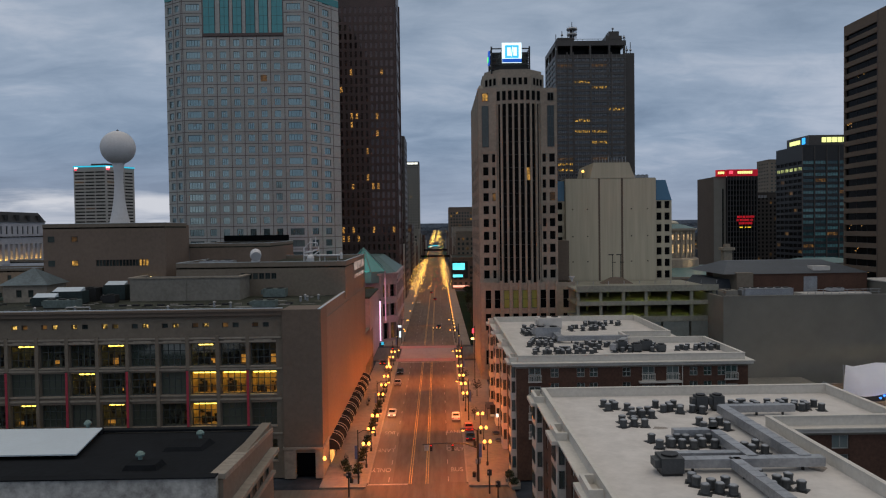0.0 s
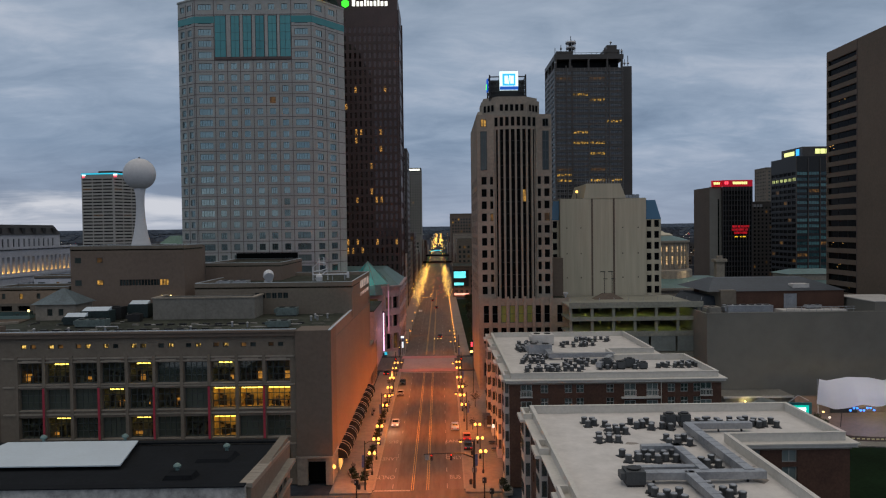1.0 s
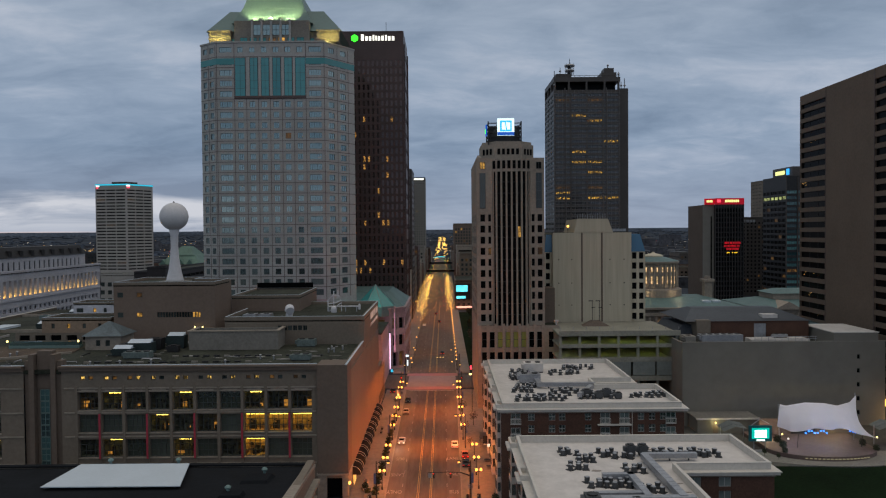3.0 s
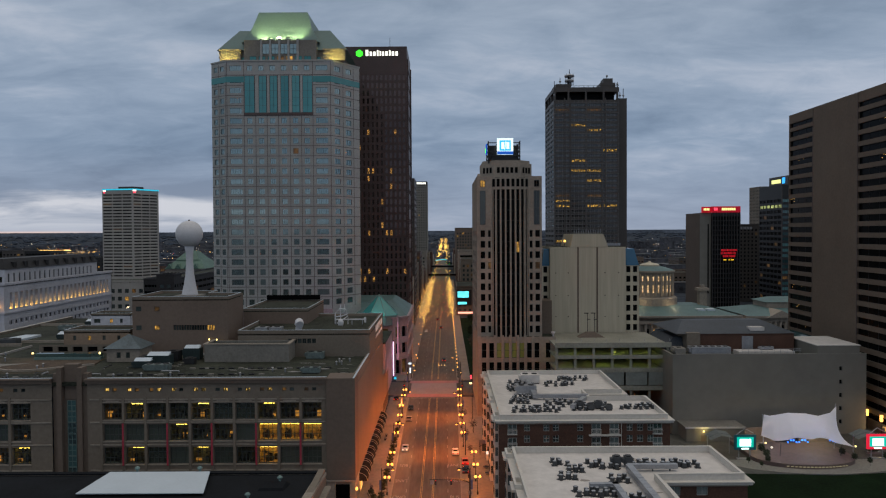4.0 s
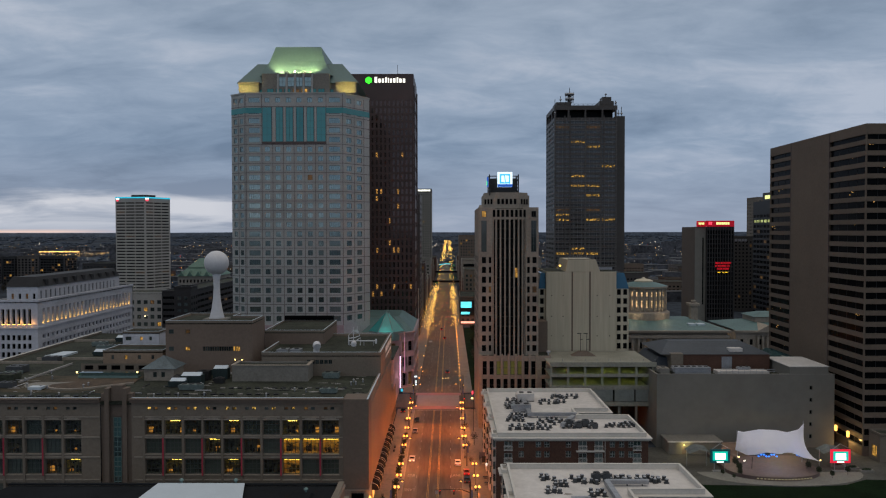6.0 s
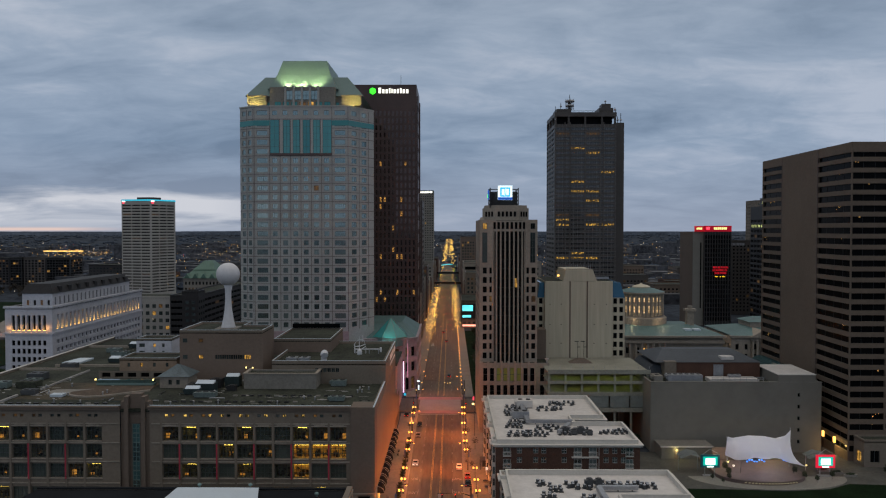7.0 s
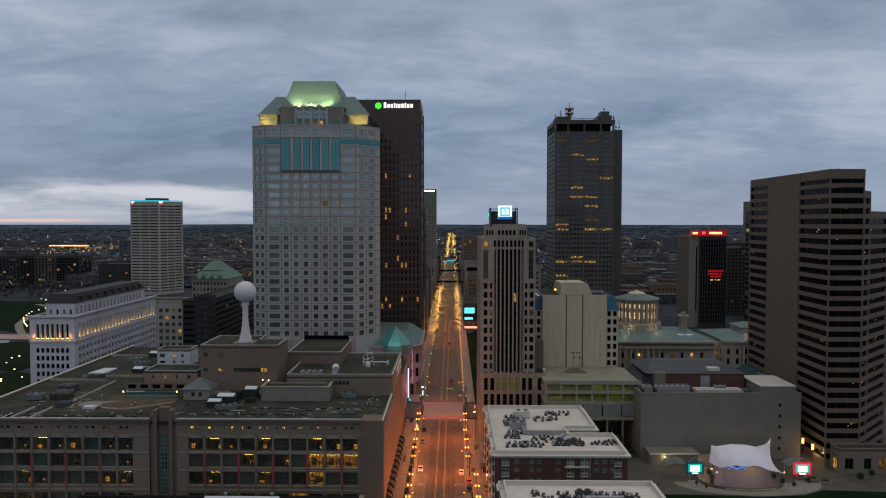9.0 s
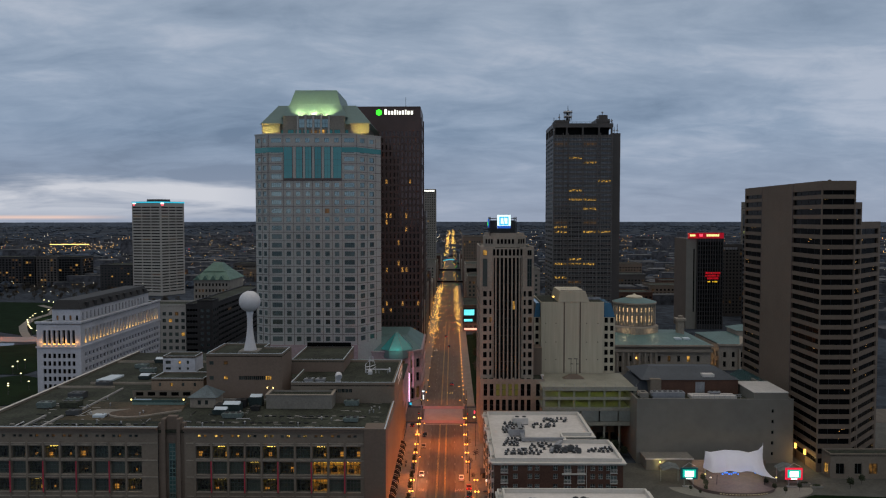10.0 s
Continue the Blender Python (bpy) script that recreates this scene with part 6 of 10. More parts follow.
def stone_tower():
    """Pale stone tower on the street with a bowed centre, stepped octagon crown and a framed sign."""
    t = thing("stone_bow_tower", "pale stone tower with bowed ribbed centre and octagonal crown", "skyscraper", (22.7, 222, 0))
    x0, x1, y0 = 11.9, 33.6, 203.5
    fh = 3.56
    rows = [(27.4 + fh * k, 29.7 + fh * k) for k in range(10)] + [(64.0, 75.3)]
    cl = chance(8, 0.0, 0.05)
    facade(t, (x0, y0), (18.0, y0), 26, 79.7, [(1.2, 2.75), (3.7, 5.25)], rows[:-1], STONE, glass=GLASSBLACK, depth=0.4, cols=1, bar=0.1, lit=cl)
    facade(t, (28.0, y0), (x1, y0), 26, 79.7, [(1.0, 2.5), (3.4, 4.95)], rows[:-1], STONE, glass=GLASSBLACK, depth=0.4, cols=1, bar=0.1, lit=cl)
    for a, k in ((13.0, 0), (31.0, 1)):
        ob = new("tall_window", window_mesh(1.9, 11.3, 2, 4, GLASS, FRAME, 0.18))
        ob.parent, ob.location = t, Vector((a + 0.85, y0 - 0.1, 63.6)) - Vector(t.location)
        ob = new("window", window_mesh(1.7, 2.2, 2, 1, LIT if k == 0 else GLASSBLACK, FRAME, 0.12))
        ob.parent, ob.location = t, Vector((a + 0.85, y0 - 0.1, 76.2)) - Vector(t.location)
    # bowed centre: ribs with dark glass between, on an arc
    cx, R = 23.0, 11.0
    cyb = y0 + 9.2
    nr = 9
    angs = [math.radians(-90 + 34 * (k / (nr - 1) * 2 - 1)) for k in range(nr)]
    P = [(cx + R * math.cos(a), cyb + R * math.sin(a)) for a in angs]
    for k in range(nr):
        zt = 75.5
        a = angs[k]
        c, s = math.cos(a), math.sin(a)
        m = MB()
        w = 0.27
        m.prism([(P[k][0] - w * -s + 0.25 * c, P[k][1] - w * c + 0.25 * s), (P[k][0] + w * -s + 0.25 * c, P[k][1] + w * c + 0.25 * s), (P[k][0] + w * -s - 0.5 * c, P[k][1] + w * c - 0.5 * s), (P[k][0] - w * -s - 0.5 * c, P[k][1] - w * c - 0.5 * s)], 26, zt)
        part("rib", m, STONE, t)
    for k in range(nr - 1):
        (xa, ya), (xb, yb) = P[k], P[k + 1]
        for j in range(14):
            z = 26.2 + 3.52 * j
            key = LIT if (k, j) == (5, 8) else GLASSBLACK
            L = math.hypot(xb - xa, yb - ya)
            ob = new("bow_window", window_mesh(L - 0.4, 3.5, 1, 1, key, BLACK, 0.06))
            ob.parent = t
            mm = wall_matrix((xa, ya), (xb, yb), L / 2, z, 0.2)
            mm.translation -= Vector(t.location)
            ob.matrix_basis = mm
    part("bow_head", MB().prism(P + [(28.2, y0 + 1), (17.8, y0 + 1)], 75.3, 79.2), STONE, t)
    for k in range(nr - 1):
        (xa, ya), (xb, yb) = P[k], P[k + 1]
        L = math.hypot(xb - xa, yb - ya)
        ob = new("bow_window", window_mesh(L - 0.6, 2.6, 1, 1, GLASSBLACK, BLACK, 0.08))
        ob.parent = t
        mm = wall_matrix((xa, ya), (xb, yb), L / 2, 76.2, -0.12)
        mm.translation -= Vector(t.location)
        ob.matrix_basis = mm
    part("side_wall", MB().box(x0, x0 + 0.6, y0 + 0.02, 245, 0, 79.7).box(x1 - 0.6, x1, y0 + 0.02, 245, 0, 79.7).box(x0, x1, 244.4, 245, 0, 79.7), STONE, t)
    facade(t, (x0 - 0.05, 240), (x0 - 0.05, 206), 20, 79.5, [(2 + 4.2 * k, 4 + 4.2 * k) for k in range(8)], rows[:-1], STONE, glass=GLASSBLACK, depth=0.02, cols=1, bar=0.1)
    part("roof", MB().box(x0, x1, y0 + 0.6, 245, 79.0, 79.4), GRAVEL, t)
    part("corner_pinnacle", MB().prism([(x0, y0), (x0 + 1.6, y0), (x0 + 1.6, y0 + 1.6), (x0, y0 + 1.6)], 79.7, 80.6, top=[(x0 + 0.4, y0 + 0.4), (x0 + 1.2, y0 + 0.4), (x0 + 1.2, y0 + 1.2), (x0 + 0.4, y0 + 1.2)]), STONE, t)
    part("crown_tier", MB().prism(hexa(22.2, 213.5, 8.6, 9.0, 4.2), 79.4, 84.2), STONE, t)
    oc = hexa(22.2, 213.5, 8.6, 9.0, 4.2)
    for a, b in ((7, 0), (0, 1), (1, 2)):
        L = math.hypot(oc[b][0] - oc[a][0], oc[b][1] - oc[a][1])
        for k in range(int(L / 1.5)):
            ob = new("crown_window", window_mesh(0.95, 1.9, 1, 1, GLASSBLACK, BLACK, 0.06))
            ob.parent = t
            mm = wall_matrix(oc[a], oc[b], L / 2 + (k - (int(L / 1.5) - 1) / 2) * 1.5, 80.9, -0.1)
            mm.translation -= Vector(t.location)
            ob.matrix_basis = mm
    part("crown_coping", MB().prism(hexa(22.2, 213.5, 8.0, 8.4, 4.0), 84.2, 85.2), STONE, t)
    # podium
    facade(t, (x0 - 0.1, 200.4), (37.8, 200.4), 0, 26.4, [(1.4 + 2.5 * k, 3.1 + 2.5 * k) for k in range(8)] + [(22.6, 24.2)], [(4, 8), (13.4, 18.0), (19.4, 24.4)], STONE, glass=GLASSBLACK, depth=0.5, cols=1, rows=2, bar=0.12, lit=lambda i, j: 1 if (j == 2 and i in (2, 3, 4, 5)) else 0, litmat=LITGREEN)
    part("podium_side", MB().box(x0 - 0.1, x0 + 0.4, 200.42, 245, 0, 26.4), STONE, t)
    part("podium_side", MB().box(37.3, 37.8, 200.42, 218, 0, 26.4), STONE, t)
    part("podium_roof", MB().box(x0, 37.6, 200.6, 218, 25.8, 26.1), GRAVEL, t)
    for k in range(9):
        part("podium_fin", MB().box(x0 + 0.3 + 2.5 * k, x0 + 1.1 + 2.5 * k, 200.0, 200.4, 3, 27.0), STONE, t)
    part("lift_house", MB().box(34.2, 37.8, 210, 218, 26, 37.5), TANDARK, t)
    part("dish", MB().lathe(37.0, 201.5, [(0.2, 26.4), (0.25, 27.0), (0.7, 27.6), (0.75, 27.9)], 10), WHITECAST, t)
    # steel frame with the lit sign
    s = thing("framed_roof_sign", "black steel roof frame with lit white and blue sign", "sign", (21, 209, 85))
    for x in (16.0, 26.6):
        for y in (206.5, 216):
            part("post", MB().box(x - 0.2, x + 0.2, y - 0.2, y + 0.2, 84.2, 91.8), BLACK, s)
    for z in (85.6, 87.0, 88.4, 89.8, 91.2):
        part("rail", MB().box(15.8, 26.8, 206.35, 206.6, z - 0.15, z + 0.15).box(15.85, 16.1, 206.6, 216, z - 0.15, z + 0.15).box(26.5, 26.75, 206.6, 216, z - 0.15, z + 0.15), BLACK, s)
    part("brace", MB().tube([(16, 206.5, 85), (19, 206.5, 91)], 0.12, 6), BLACK, s)
    part("brace", MB().tube([(26.6, 206.5, 85), (24, 206.5, 91)], 0.12, 6), BLACK, s)
    part("core", MB().box(16.3, 26.3, 207.4, 215.6, 84.6, 90.4), BLACK, s)
    sb = part("sign_box", MB().box(18.9, 24.3, 205.5, 206.3, 87.2, 92.6), SIGNW, s, "white lit sign face")
    part("emblem", MB().box(19.7, 23.5, 205.44, 205.5, 88.4, 91.9), SIGNB, sb, "blue rounded emblem")
    part("emblem_bar", MB().box(20.3, 21.3, 205.38, 205.44, 89.0, 91.3).add([(21.3, 205.4, 88.8), (21.6, 205.4, 88.8), (22.0, 205.4, 91.5), (21.7, 205.4, 91.5)], [(0, 1, 2, 3)]).box(22.0, 23.0, 205.38, 205.44, 89.0, 91.3), SIGNW, sb)
    part("sign_base", MB().box(18.9, 24.3, 205.44, 205.5, 87.2, 88.2), SIGNDB, sb)
    part("side_sign", MB().box(15.3, 15.7, 208, 211, 87.5, 91.0), SIGNDB, s)
    part("side_emblem", MB().box(15.22, 15.3, 209, 211, 88.2, 89.6), SIGNG, s)


stone_tower()


def cream_hotel():
    t = thing("cream_hotel", "cream panelled hotel with blue glass mansard corners", "building", (52, 232, 0))
    part("wall", MB().box(38.3, 65.2, 218.4, 246, 20, 55.6), BEIGE, t)
    m = MB()
    m.prism([(45.6, 218), (58.9, 218), (58.9, 240), (45.6, 240)], 55.6, 60.2, top=[(46.6, 218), (57.2, 218), (57.2, 239), (46.6, 239)])
    part("tower_head", m, BEIGE, t)
    for xa, xb in ((38.3, 48.2), (48.4, 54.9), (55.3, 65.2)):
        part("panel", MB().box(xa + 0.05, xb - 0.15, 218.1, 218.5, 20, 55.5), BEIGE, t)
    for x in (48.3, 55.1):
        part("groove", MB().box(x - 0.3, x + 0.25, 218.02, 218.12, 20, 60.0), TANDARK, t)
    for x in (40.4, 44.8, 57.8, 62.6):
        for z in (31, 38.5, 46.5):
            part("wall_bolt", MB().lathe(x, 218.0, [(0.16, z - 0.16), (0.2, z), (0.16, z + 0.16)], 8), BLACK, t)
    for x0, x1, s in ((65.2, 70.2, 1), (35.6, 38.3, -1)):
        ob = facade(t, (x0, 219.5), (x1, 219.5), 20, 49.0, [(0.5, 2.0), (2.9, 4.4)] if s > 0 else [(0.6, 2.0)], [(22.4 + 3.45 * k, 24.6 + 3.45 * k) for k in range(8)], BEIGE, glass=GLASSBLACK, depth=0.3, cols=1, bar=0.1)
        top = [(x0, 219.5), (x1 - 1.8, 219.5), (x1 - 1.8, 238), (x0, 238)] if s > 0 else [(x0 + 0.8, 219.5), (x1, 219.5), (x1, 238), (x0 + 0.8, 238)]
        part("glass_mansard", MB().prism([(x0, 219.4), (x1, 219.4), (x1, 240), (x0, 240)], 49.0, 55.0, top=top), GLASSSKY, t, "sloping blue glass")
        part("side_body", MB().box(x0, x1, 220.3, 240, 20, 48.9), BEIGE, t)
    part("roof", MB().box(38.6, 65, 218.8, 245, 55.3, 55.7), GRAVEL, t)
    part("crest", MB().box(46.7, 57.1, 219, 219.3, 60.2, 60.5), CONCRETE, t)
    for k in range(12):
        part("crest_rail", MB().box(47 + 0.85 * k, 47.12 + 0.85 * k, 219, 219.1, 60.2, 61.5 + 0.3 * (k % 3)), METAL, t)
    for k in range(6):
        ac = ac_unit(58.5 + 1.2 * k, 226, 55.7, 1.0, 1.4, 1.2)
    l = thing("roof_lamp", "orange lamp on the hotel roof", "lamp", (43.7, 219, 55.7))
    part("pole", MB().box(43.6, 43.8, 218.9, 219.1, 55.7, 57.4), BLACK, l)
    part("globe", MB().lathe(43.7, 219, [(0.2, 57.4), (0.5, 57.8), (0.2, 58.2)], 8), LAMP, l)


cream_hotel()


FROSTED = mat("frosted_screen_glass", (0.19, 0.21, 0.195), 0.35, 0.12, 0.1, 0.8)
GARAGECONC = mat("pale_garage_concrete", (0.25, 0.248, 0.205), 0.85, 0.16, 0.12, 1.5)


def garage():
    t = thing("parking_garage", "concrete parking garage with greenish lit open decks", "parking garage", (54, 200, 0))
    x0, x1, y0, y1 = 35.6, 72.0, 187.5, 217.5
    for z, h in ((24.9, 1.35), (21.4, 0.9)):
        part("deck", MB().box(x0, x1, y0 + 0.4, y1, z, z + 0.45), GARAGECONC, t)
        part("deck_edge", MB().box(x0, x1, y0, y0 + 0.4, z - 0.2, z + h), GARAGECONC, t)
    part("deck", MB().box(x0, x1, y0 + 0.4, y1, 17.4, 17.9), GARAGECONC, t)
    part("deck_edge", MB().box(x0, x1, y0, y0 + 0.4, 16.9, 18.3), GARAGECONC, t)
    for k in range(5):
        a = x0 + k * (x1 - x0) / 5
        part("glass_screen", MB().box(a + 0.3, a + (x1 - x0) / 5 - 0.3, y0 + 0.1, y0 + 0.25, 12.8, 16.9), FROSTED, t)
    part("deck_edge", MB().box(x0, x1, y0, y0 + 0.6, 11.2, 12.6), GARAGECONC, t)
    part("deck", MB().box(x0, x1, y0 + 0.6, y1, 11.6, 12.2), GARAGECONC, t)
    for k in range(7):
        a = x0 + 0.5 + k * (x1 - x0 - 1.4) / 6
        part("column", MB().box(a - 0.35, a + 0.35, y0 + 0.5, y0 + 1.3, 0, 25), GARAGECONC, t)
        part("column", MB().box(a - 0.35, a + 0.35, y1 - 12, y1 - 11.2, 0, 25), GARAGECONC, t)
    part("rear_wall", MB().box(x0, x1, y1 - 0.6, y1, 0, 25), GARAGECONC, t)
    part("ceiling_light", MB().box(x0 + 2, x1 - 2, y0 + 5, y0 + 5.4, 24.62, 24.7), LITGREEN2, t)
    part("ceiling_light", MB().box(x0 + 2, x1 - 2, y0 + 5, y0 + 5.4, 21.12, 21.2), LITGREEN2, t)
    for x in (49.5, 51.8):
        p = thing("deck_lamp_post", "dark twin-headed lamp post on garage roof", "lamp post", (x, 207, 25.3), group="garage lamp posts")
        part("pole", MB().tube([(x, 207, 25.3), (x, 207, 33.5)], 0.1, 6), BLACK, p)
        part("head", MB().box(x - 1.2, x + 0.3, 206.8, 207.2, 33.3, 33.55), BLACK, p)
        part("head", MB().box(x - 0.2, x + 0.9, 206.8, 207.2, 31.2, 31.4), BLACK, p)
    part("stair_head", MB().prism([(46, 205), (55, 205), (55, 209), (46, 209)], 25.3, 27.0, top=[(49, 206), (52, 206), (52, 208), (49, 208)]), TANDARK, t)
    for k in range(10):
        part("railing_post", MB().box(x0 + 0.3 + 3.95 * k, x0 + 0.42 + 3.95 * k, y0 + 0.1, y0 + 0.2, 26.6, 27.5), METAL, t)


LITGREEN2 = glow("greenish_tube", (0.85, 1.0, 0.22), 1.2)
garage()
for gx, gz, gp_ in ((42, 24.0, 60), (56, 24.0, 95), (66, 24.0, 40), (40, 20.6, 40), (50, 20.6, 75), (64, 20.6, 55)):
    lamp("garage_tube_light", "POINT", (gx, 196, gz), gp_, (0.80, 1.0, 0.14), 0.3)


BLUESLATE = mat("blue_grey_slate", (0.042, 0.050, 0.062), 0.6, 0.22, 0.15, 1.5)


def grey_hall():
    t = thing("windowless_hall", "large windowless grey hall with rooftop plant", "building", (100, 190, 0))
    x0, x1, y0, z = 69.3, 127.3, 177.5, 24.0
    facade(t, (x0, y0), (x1, y0), 0, z, [(49.9, 50.8)], [(3.0 + 4.0 * k, 4.3 + 4.0 * k) for k in range(5)], GREYWALL, glass=GLASSBLACK, depth=0.3, cols=1, bar=0.08)
    part("side_wall", MB().box(x0, x0 + 0.7, y0 + 0.02, 215, 0, z), GREYWALL, t)
    part("side_wall", MB().box(x1 - 0.7, x1, y0 + 0.02, 215, 0, z), GREYWALL, t)
    part("roof", MB().box(x0 + 0.7, x1 - 0.7, y0 + 0.3, 215, z - 1.5, z - 1.1), GRAVEL, t)
    part("coping", MB().box(x0 - 0.1, x1 + 0.1, y0 - 0.1, y0 + 0.5, z, z + 0.2), CONCRETE, t)
    part("stair_block", MB().box(112.6, 125.2, 177.44, 196, z - 1.3, z + 2.5), GREYWALL, t)
    part("stair_roof", MB().box(112.4, 125.4, 177.3, 196.2, z + 2.5, z + 2.75), MEMBRANE, t)
    part("white_roof", MB().box(91, 108, 182, 187, z - 1.1, z + 0.1), MEMBRANE, t)
    part("roof_strip", MB().box(88, 108.8, 178.4, 179.6, z - 1.2, z - 0.5), MEMBRANE, t)
    part("roof_strip", MB().box(71, 82, 179.0, 180.2, z - 1.2, z - 0.7), METAL, t)
    part("railing", MB().tube([(91, 180, z + 0.6), (109, 180, z + 0.6)], 0.08, 6).tube([(91, 180, z + 1.2), (109, 180, z + 1.2)], 0.08, 6), METAL, t)
    for k in range(10):
        part("railing_post", MB().box(91 + 1.95 * k, 91.1 + 1.95 * k, 179.95, 180.05, z - 1.1, z + 1.2), METAL, t)
    b = thing("brick_penthouse", "dark red brick rooftop hall with slate-grey roof", "building", (96, 196, 23))
    part("wall", MB().box(78.5, 111.5, 190, 214, 22.9, 28.6), BRICK, b)
    part("wall_panel", MB().box(77.4, 81.5, 189, 206, 22.9, 29.0), TAN, b)
    part("louvre", MB().box(95, 98.5, 189.9, 190.02, 23.4, 27.8), METAL, b)
    part("roof", MB().prism([(74, 189.6), (112, 189.6), (112, 216), (74, 216)], 28.6, 31.5, top=[(80, 202), (106, 202), (106, 206), (80, 206)]), BLUESLATE, b)
    part("lean_to_roof", MB().prism([(70.6, 192), (77.3, 192), (77.3, 214), (70.6, 214)], 23.0, 27.0, top=[(74.5, 194), (77.3, 194), (77.3, 214), (74.5, 214)]), BLUESLATE, b)
    part("skylight", MB().prism([(98.5, 192), (103, 192), (103, 195), (98.5, 195)], 28.9, 30.3), MEMBRANE, b)
    u = ac_unit(82.5, 184, z - 1.1, 12, 4, 2.6)
    ac_unit(101, 186, z + 0.1, 4, 1.4, 1.0)
    ac_unit(73.4, 185, z - 1.1, 3, 5, 2.2, material=CONCRETE)
    sh = thing("stage_shed", "low grey shed with pale roof beside the stage", "shed", (80, 172, 0))
    part("wall", MB().box(71.0, 87.6, 170, 177.4, 0, 4.0), GREYWALL, sh)
    part("roof", MB().box(70.5, 88, 169.6, 177.4, 4.0, 4.3), CONCRETE, sh)
    part("fascia", MB().box(70.5, 88, 169.4, 169.6, 3.9, 4.35), MEMBRANE, sh)
    part("door", MB().box(75.2, 76.6, 169.9, 170.0, 0, 2.3), TANDARK, sh)
    part("lamp", MB().lathe(75.9, 169.7, [(0.15, 2.8), (0.25, 3.0), (0.15, 3.2)], 8), STAGEWARM, sh)
    lamp("shed_lamp", "POINT", (75.9, 169.0, 2.9), 160, (1.0, 0.8, 0.3), 0.2)


grey_hall()


OFFICEGLINT = glow("small_warm_glint", (1.0, 0.55, 0.16), 1.3)


def banded_tower():
    """Large brown tower with ribbon windows, a blind flank and stepped south-east corner."""
    t = thing("ribbon_window_tower", "brown concrete tower with dark ribbon windows and blank flank", "skyscraper", (150, 205, 0))
    zs = [(3.0 + 3.58 * k, 5.08 + 3.58 * k) for k in range(27)] + [(99.6, 101.2)]
    W, SW, S, E = (131.9, 238.0), (131.3, 168.0), (143.4, 168.0), (164.2, 188.8)
    seg = lambda a, b, n: [(a + (b - a) * k / n, a + (b - a) * (k + 1) / n) for k in range(n)]
    facade(t, W, SW, 0, 104.5, seg(0.6, 18.2, 3) + seg(47.5, 69.6, 4), zs, WARMTOWER, glass=GLASSBLACK, frame=BLACK, depth=0.6, cols=1, bar=0.05, lit=None)
    facade(t, SW, S, 0, 104.5, seg(0.35, 11.7, 3), zs, WARMTOWER, glass=GLASSBLACK, frame=BLACK, depth=0.6, cols=1, bar=0.05, lit=None)
    Ls = 19.2 * math.sqrt(2)
    za = [z for z in zs if z[1] < 95.5]
    zb = [z for z in zs if z[1] < 89]
    mid = (148.3, 172.9)
    facade(t, S, mid, 0, 97.0, seg(0.3, 6.0, 1), za, WARMTOWER, glass=GLASSBLACK, frame=BLACK, depth=0.6, cols=1, bar=0.05, lit=None)
    facade(t, mid, E, 0, 90.0, seg(0.3, 20.0, 3), zb, WARMTOWER, glass=GLASSBLACK, frame=BLACK, depth=0.6, cols=1, bar=0.05, lit=None)
    # tiny emissive boxes before the opaque panes imitate office lights and glints
    rl = random.Random(9)
    lamps = MB()
    for k in range(48):
        P, Q, lo, hi, top = rl.choice(((W, SW, 1, 18, 27), (W, SW, 48, 69, 27), (SW, S, 0.6, 11, 27), (S, mid, 0.6, 5.5, 25), (mid, E, 0.6, 19, 23), (mid, E, 0.6, 19, 23)))
        z, u = zs[rl.randrange(top)], rl.uniform(lo, hi)
        for j in range(rl.choice((1, 1, 2, 3))):
            c = wall_matrix(P, Q, u + 0.9 * j, z[1] - rl.choice((0.25, 0.5, 1.2)), 0.5)
            w = rl.uniform(0.05, 0.2)
            lamps.add([c @ Vector((dx, dy, dz)) for dx, dy, dz in ((-w, 0, 0), (w, 0, 0), (w, 0, 0.14), (-w, 0, 0.14), (-w, 0.08, 0), (w, 0.08, 0), (w, 0.08, 0.14), (-w, 0.08, 0.14))], [(0, 1, 2, 3), (4, 7, 6, 5), (0, 4, 5, 1), (1, 5, 6, 2), (2, 6, 7, 3), (3, 7, 4, 0)])
    part("office_lamps", lamps, OFFICEGLINT, t, "small warm glowing boxes before the ribbon panes, as lights and glints", kind="stuff")
    part("flank_joint", MB().box(131.35, 131.6, 190.4, 190.65, 0, 104.4).box(131.62, 131.85, 219.3, 219.5, 0, 104.4), JOINT, t)
    part("core", MB().prism([(132.6, 168.8), (143.4, 168.8), (144.4, 190), (150, 236), (132.8, 237)], 0, 104.3), WARMTOWER, t)
    part("step", MB().prism([(143.6, 169.2), (148.0, 173.6), (148.0, 200), (143.6, 200)], 0, 96.8), WARMTOWER, t)
    part("step", MB().prism([(148.2, 173.8), (163.4, 189.0), (163.4, 236), (148.2, 236)], 0, 89.8), WARMTOWER, t)
    part("roof_dome", MB().lathe(140, 180, [(0.9, 104.3), (0.9, 104.9), (0.4, 105.5)], 10), BLACK, t)
    b = thing("tower_forecourt_block", "low tan two-storey block at the tower's foot", "building", (155, 175, 0))
    facade(b, (133.0, 161.5), (176, 161.5), 0, 8.6, [(2.0, 5.0), (8.5, 11.0), (13.5, 16.5), (22, 25)], [(1.6, 5.4)], TAN, glass=GLASSBLACK, depth=0.4, cols=2, lit=lambda i, j: 2 if i == 2 else 0)
    facade(b, (133.0, 167.6), (133.0, 161.5), 0, 8.6, [(1.2, 4.4)], [(1.0, 4.6)], TAN, glass=GLASSBLACK, depth=0.4, cols=2, lit=lambda i, j: 1 if i < 2 else 0)
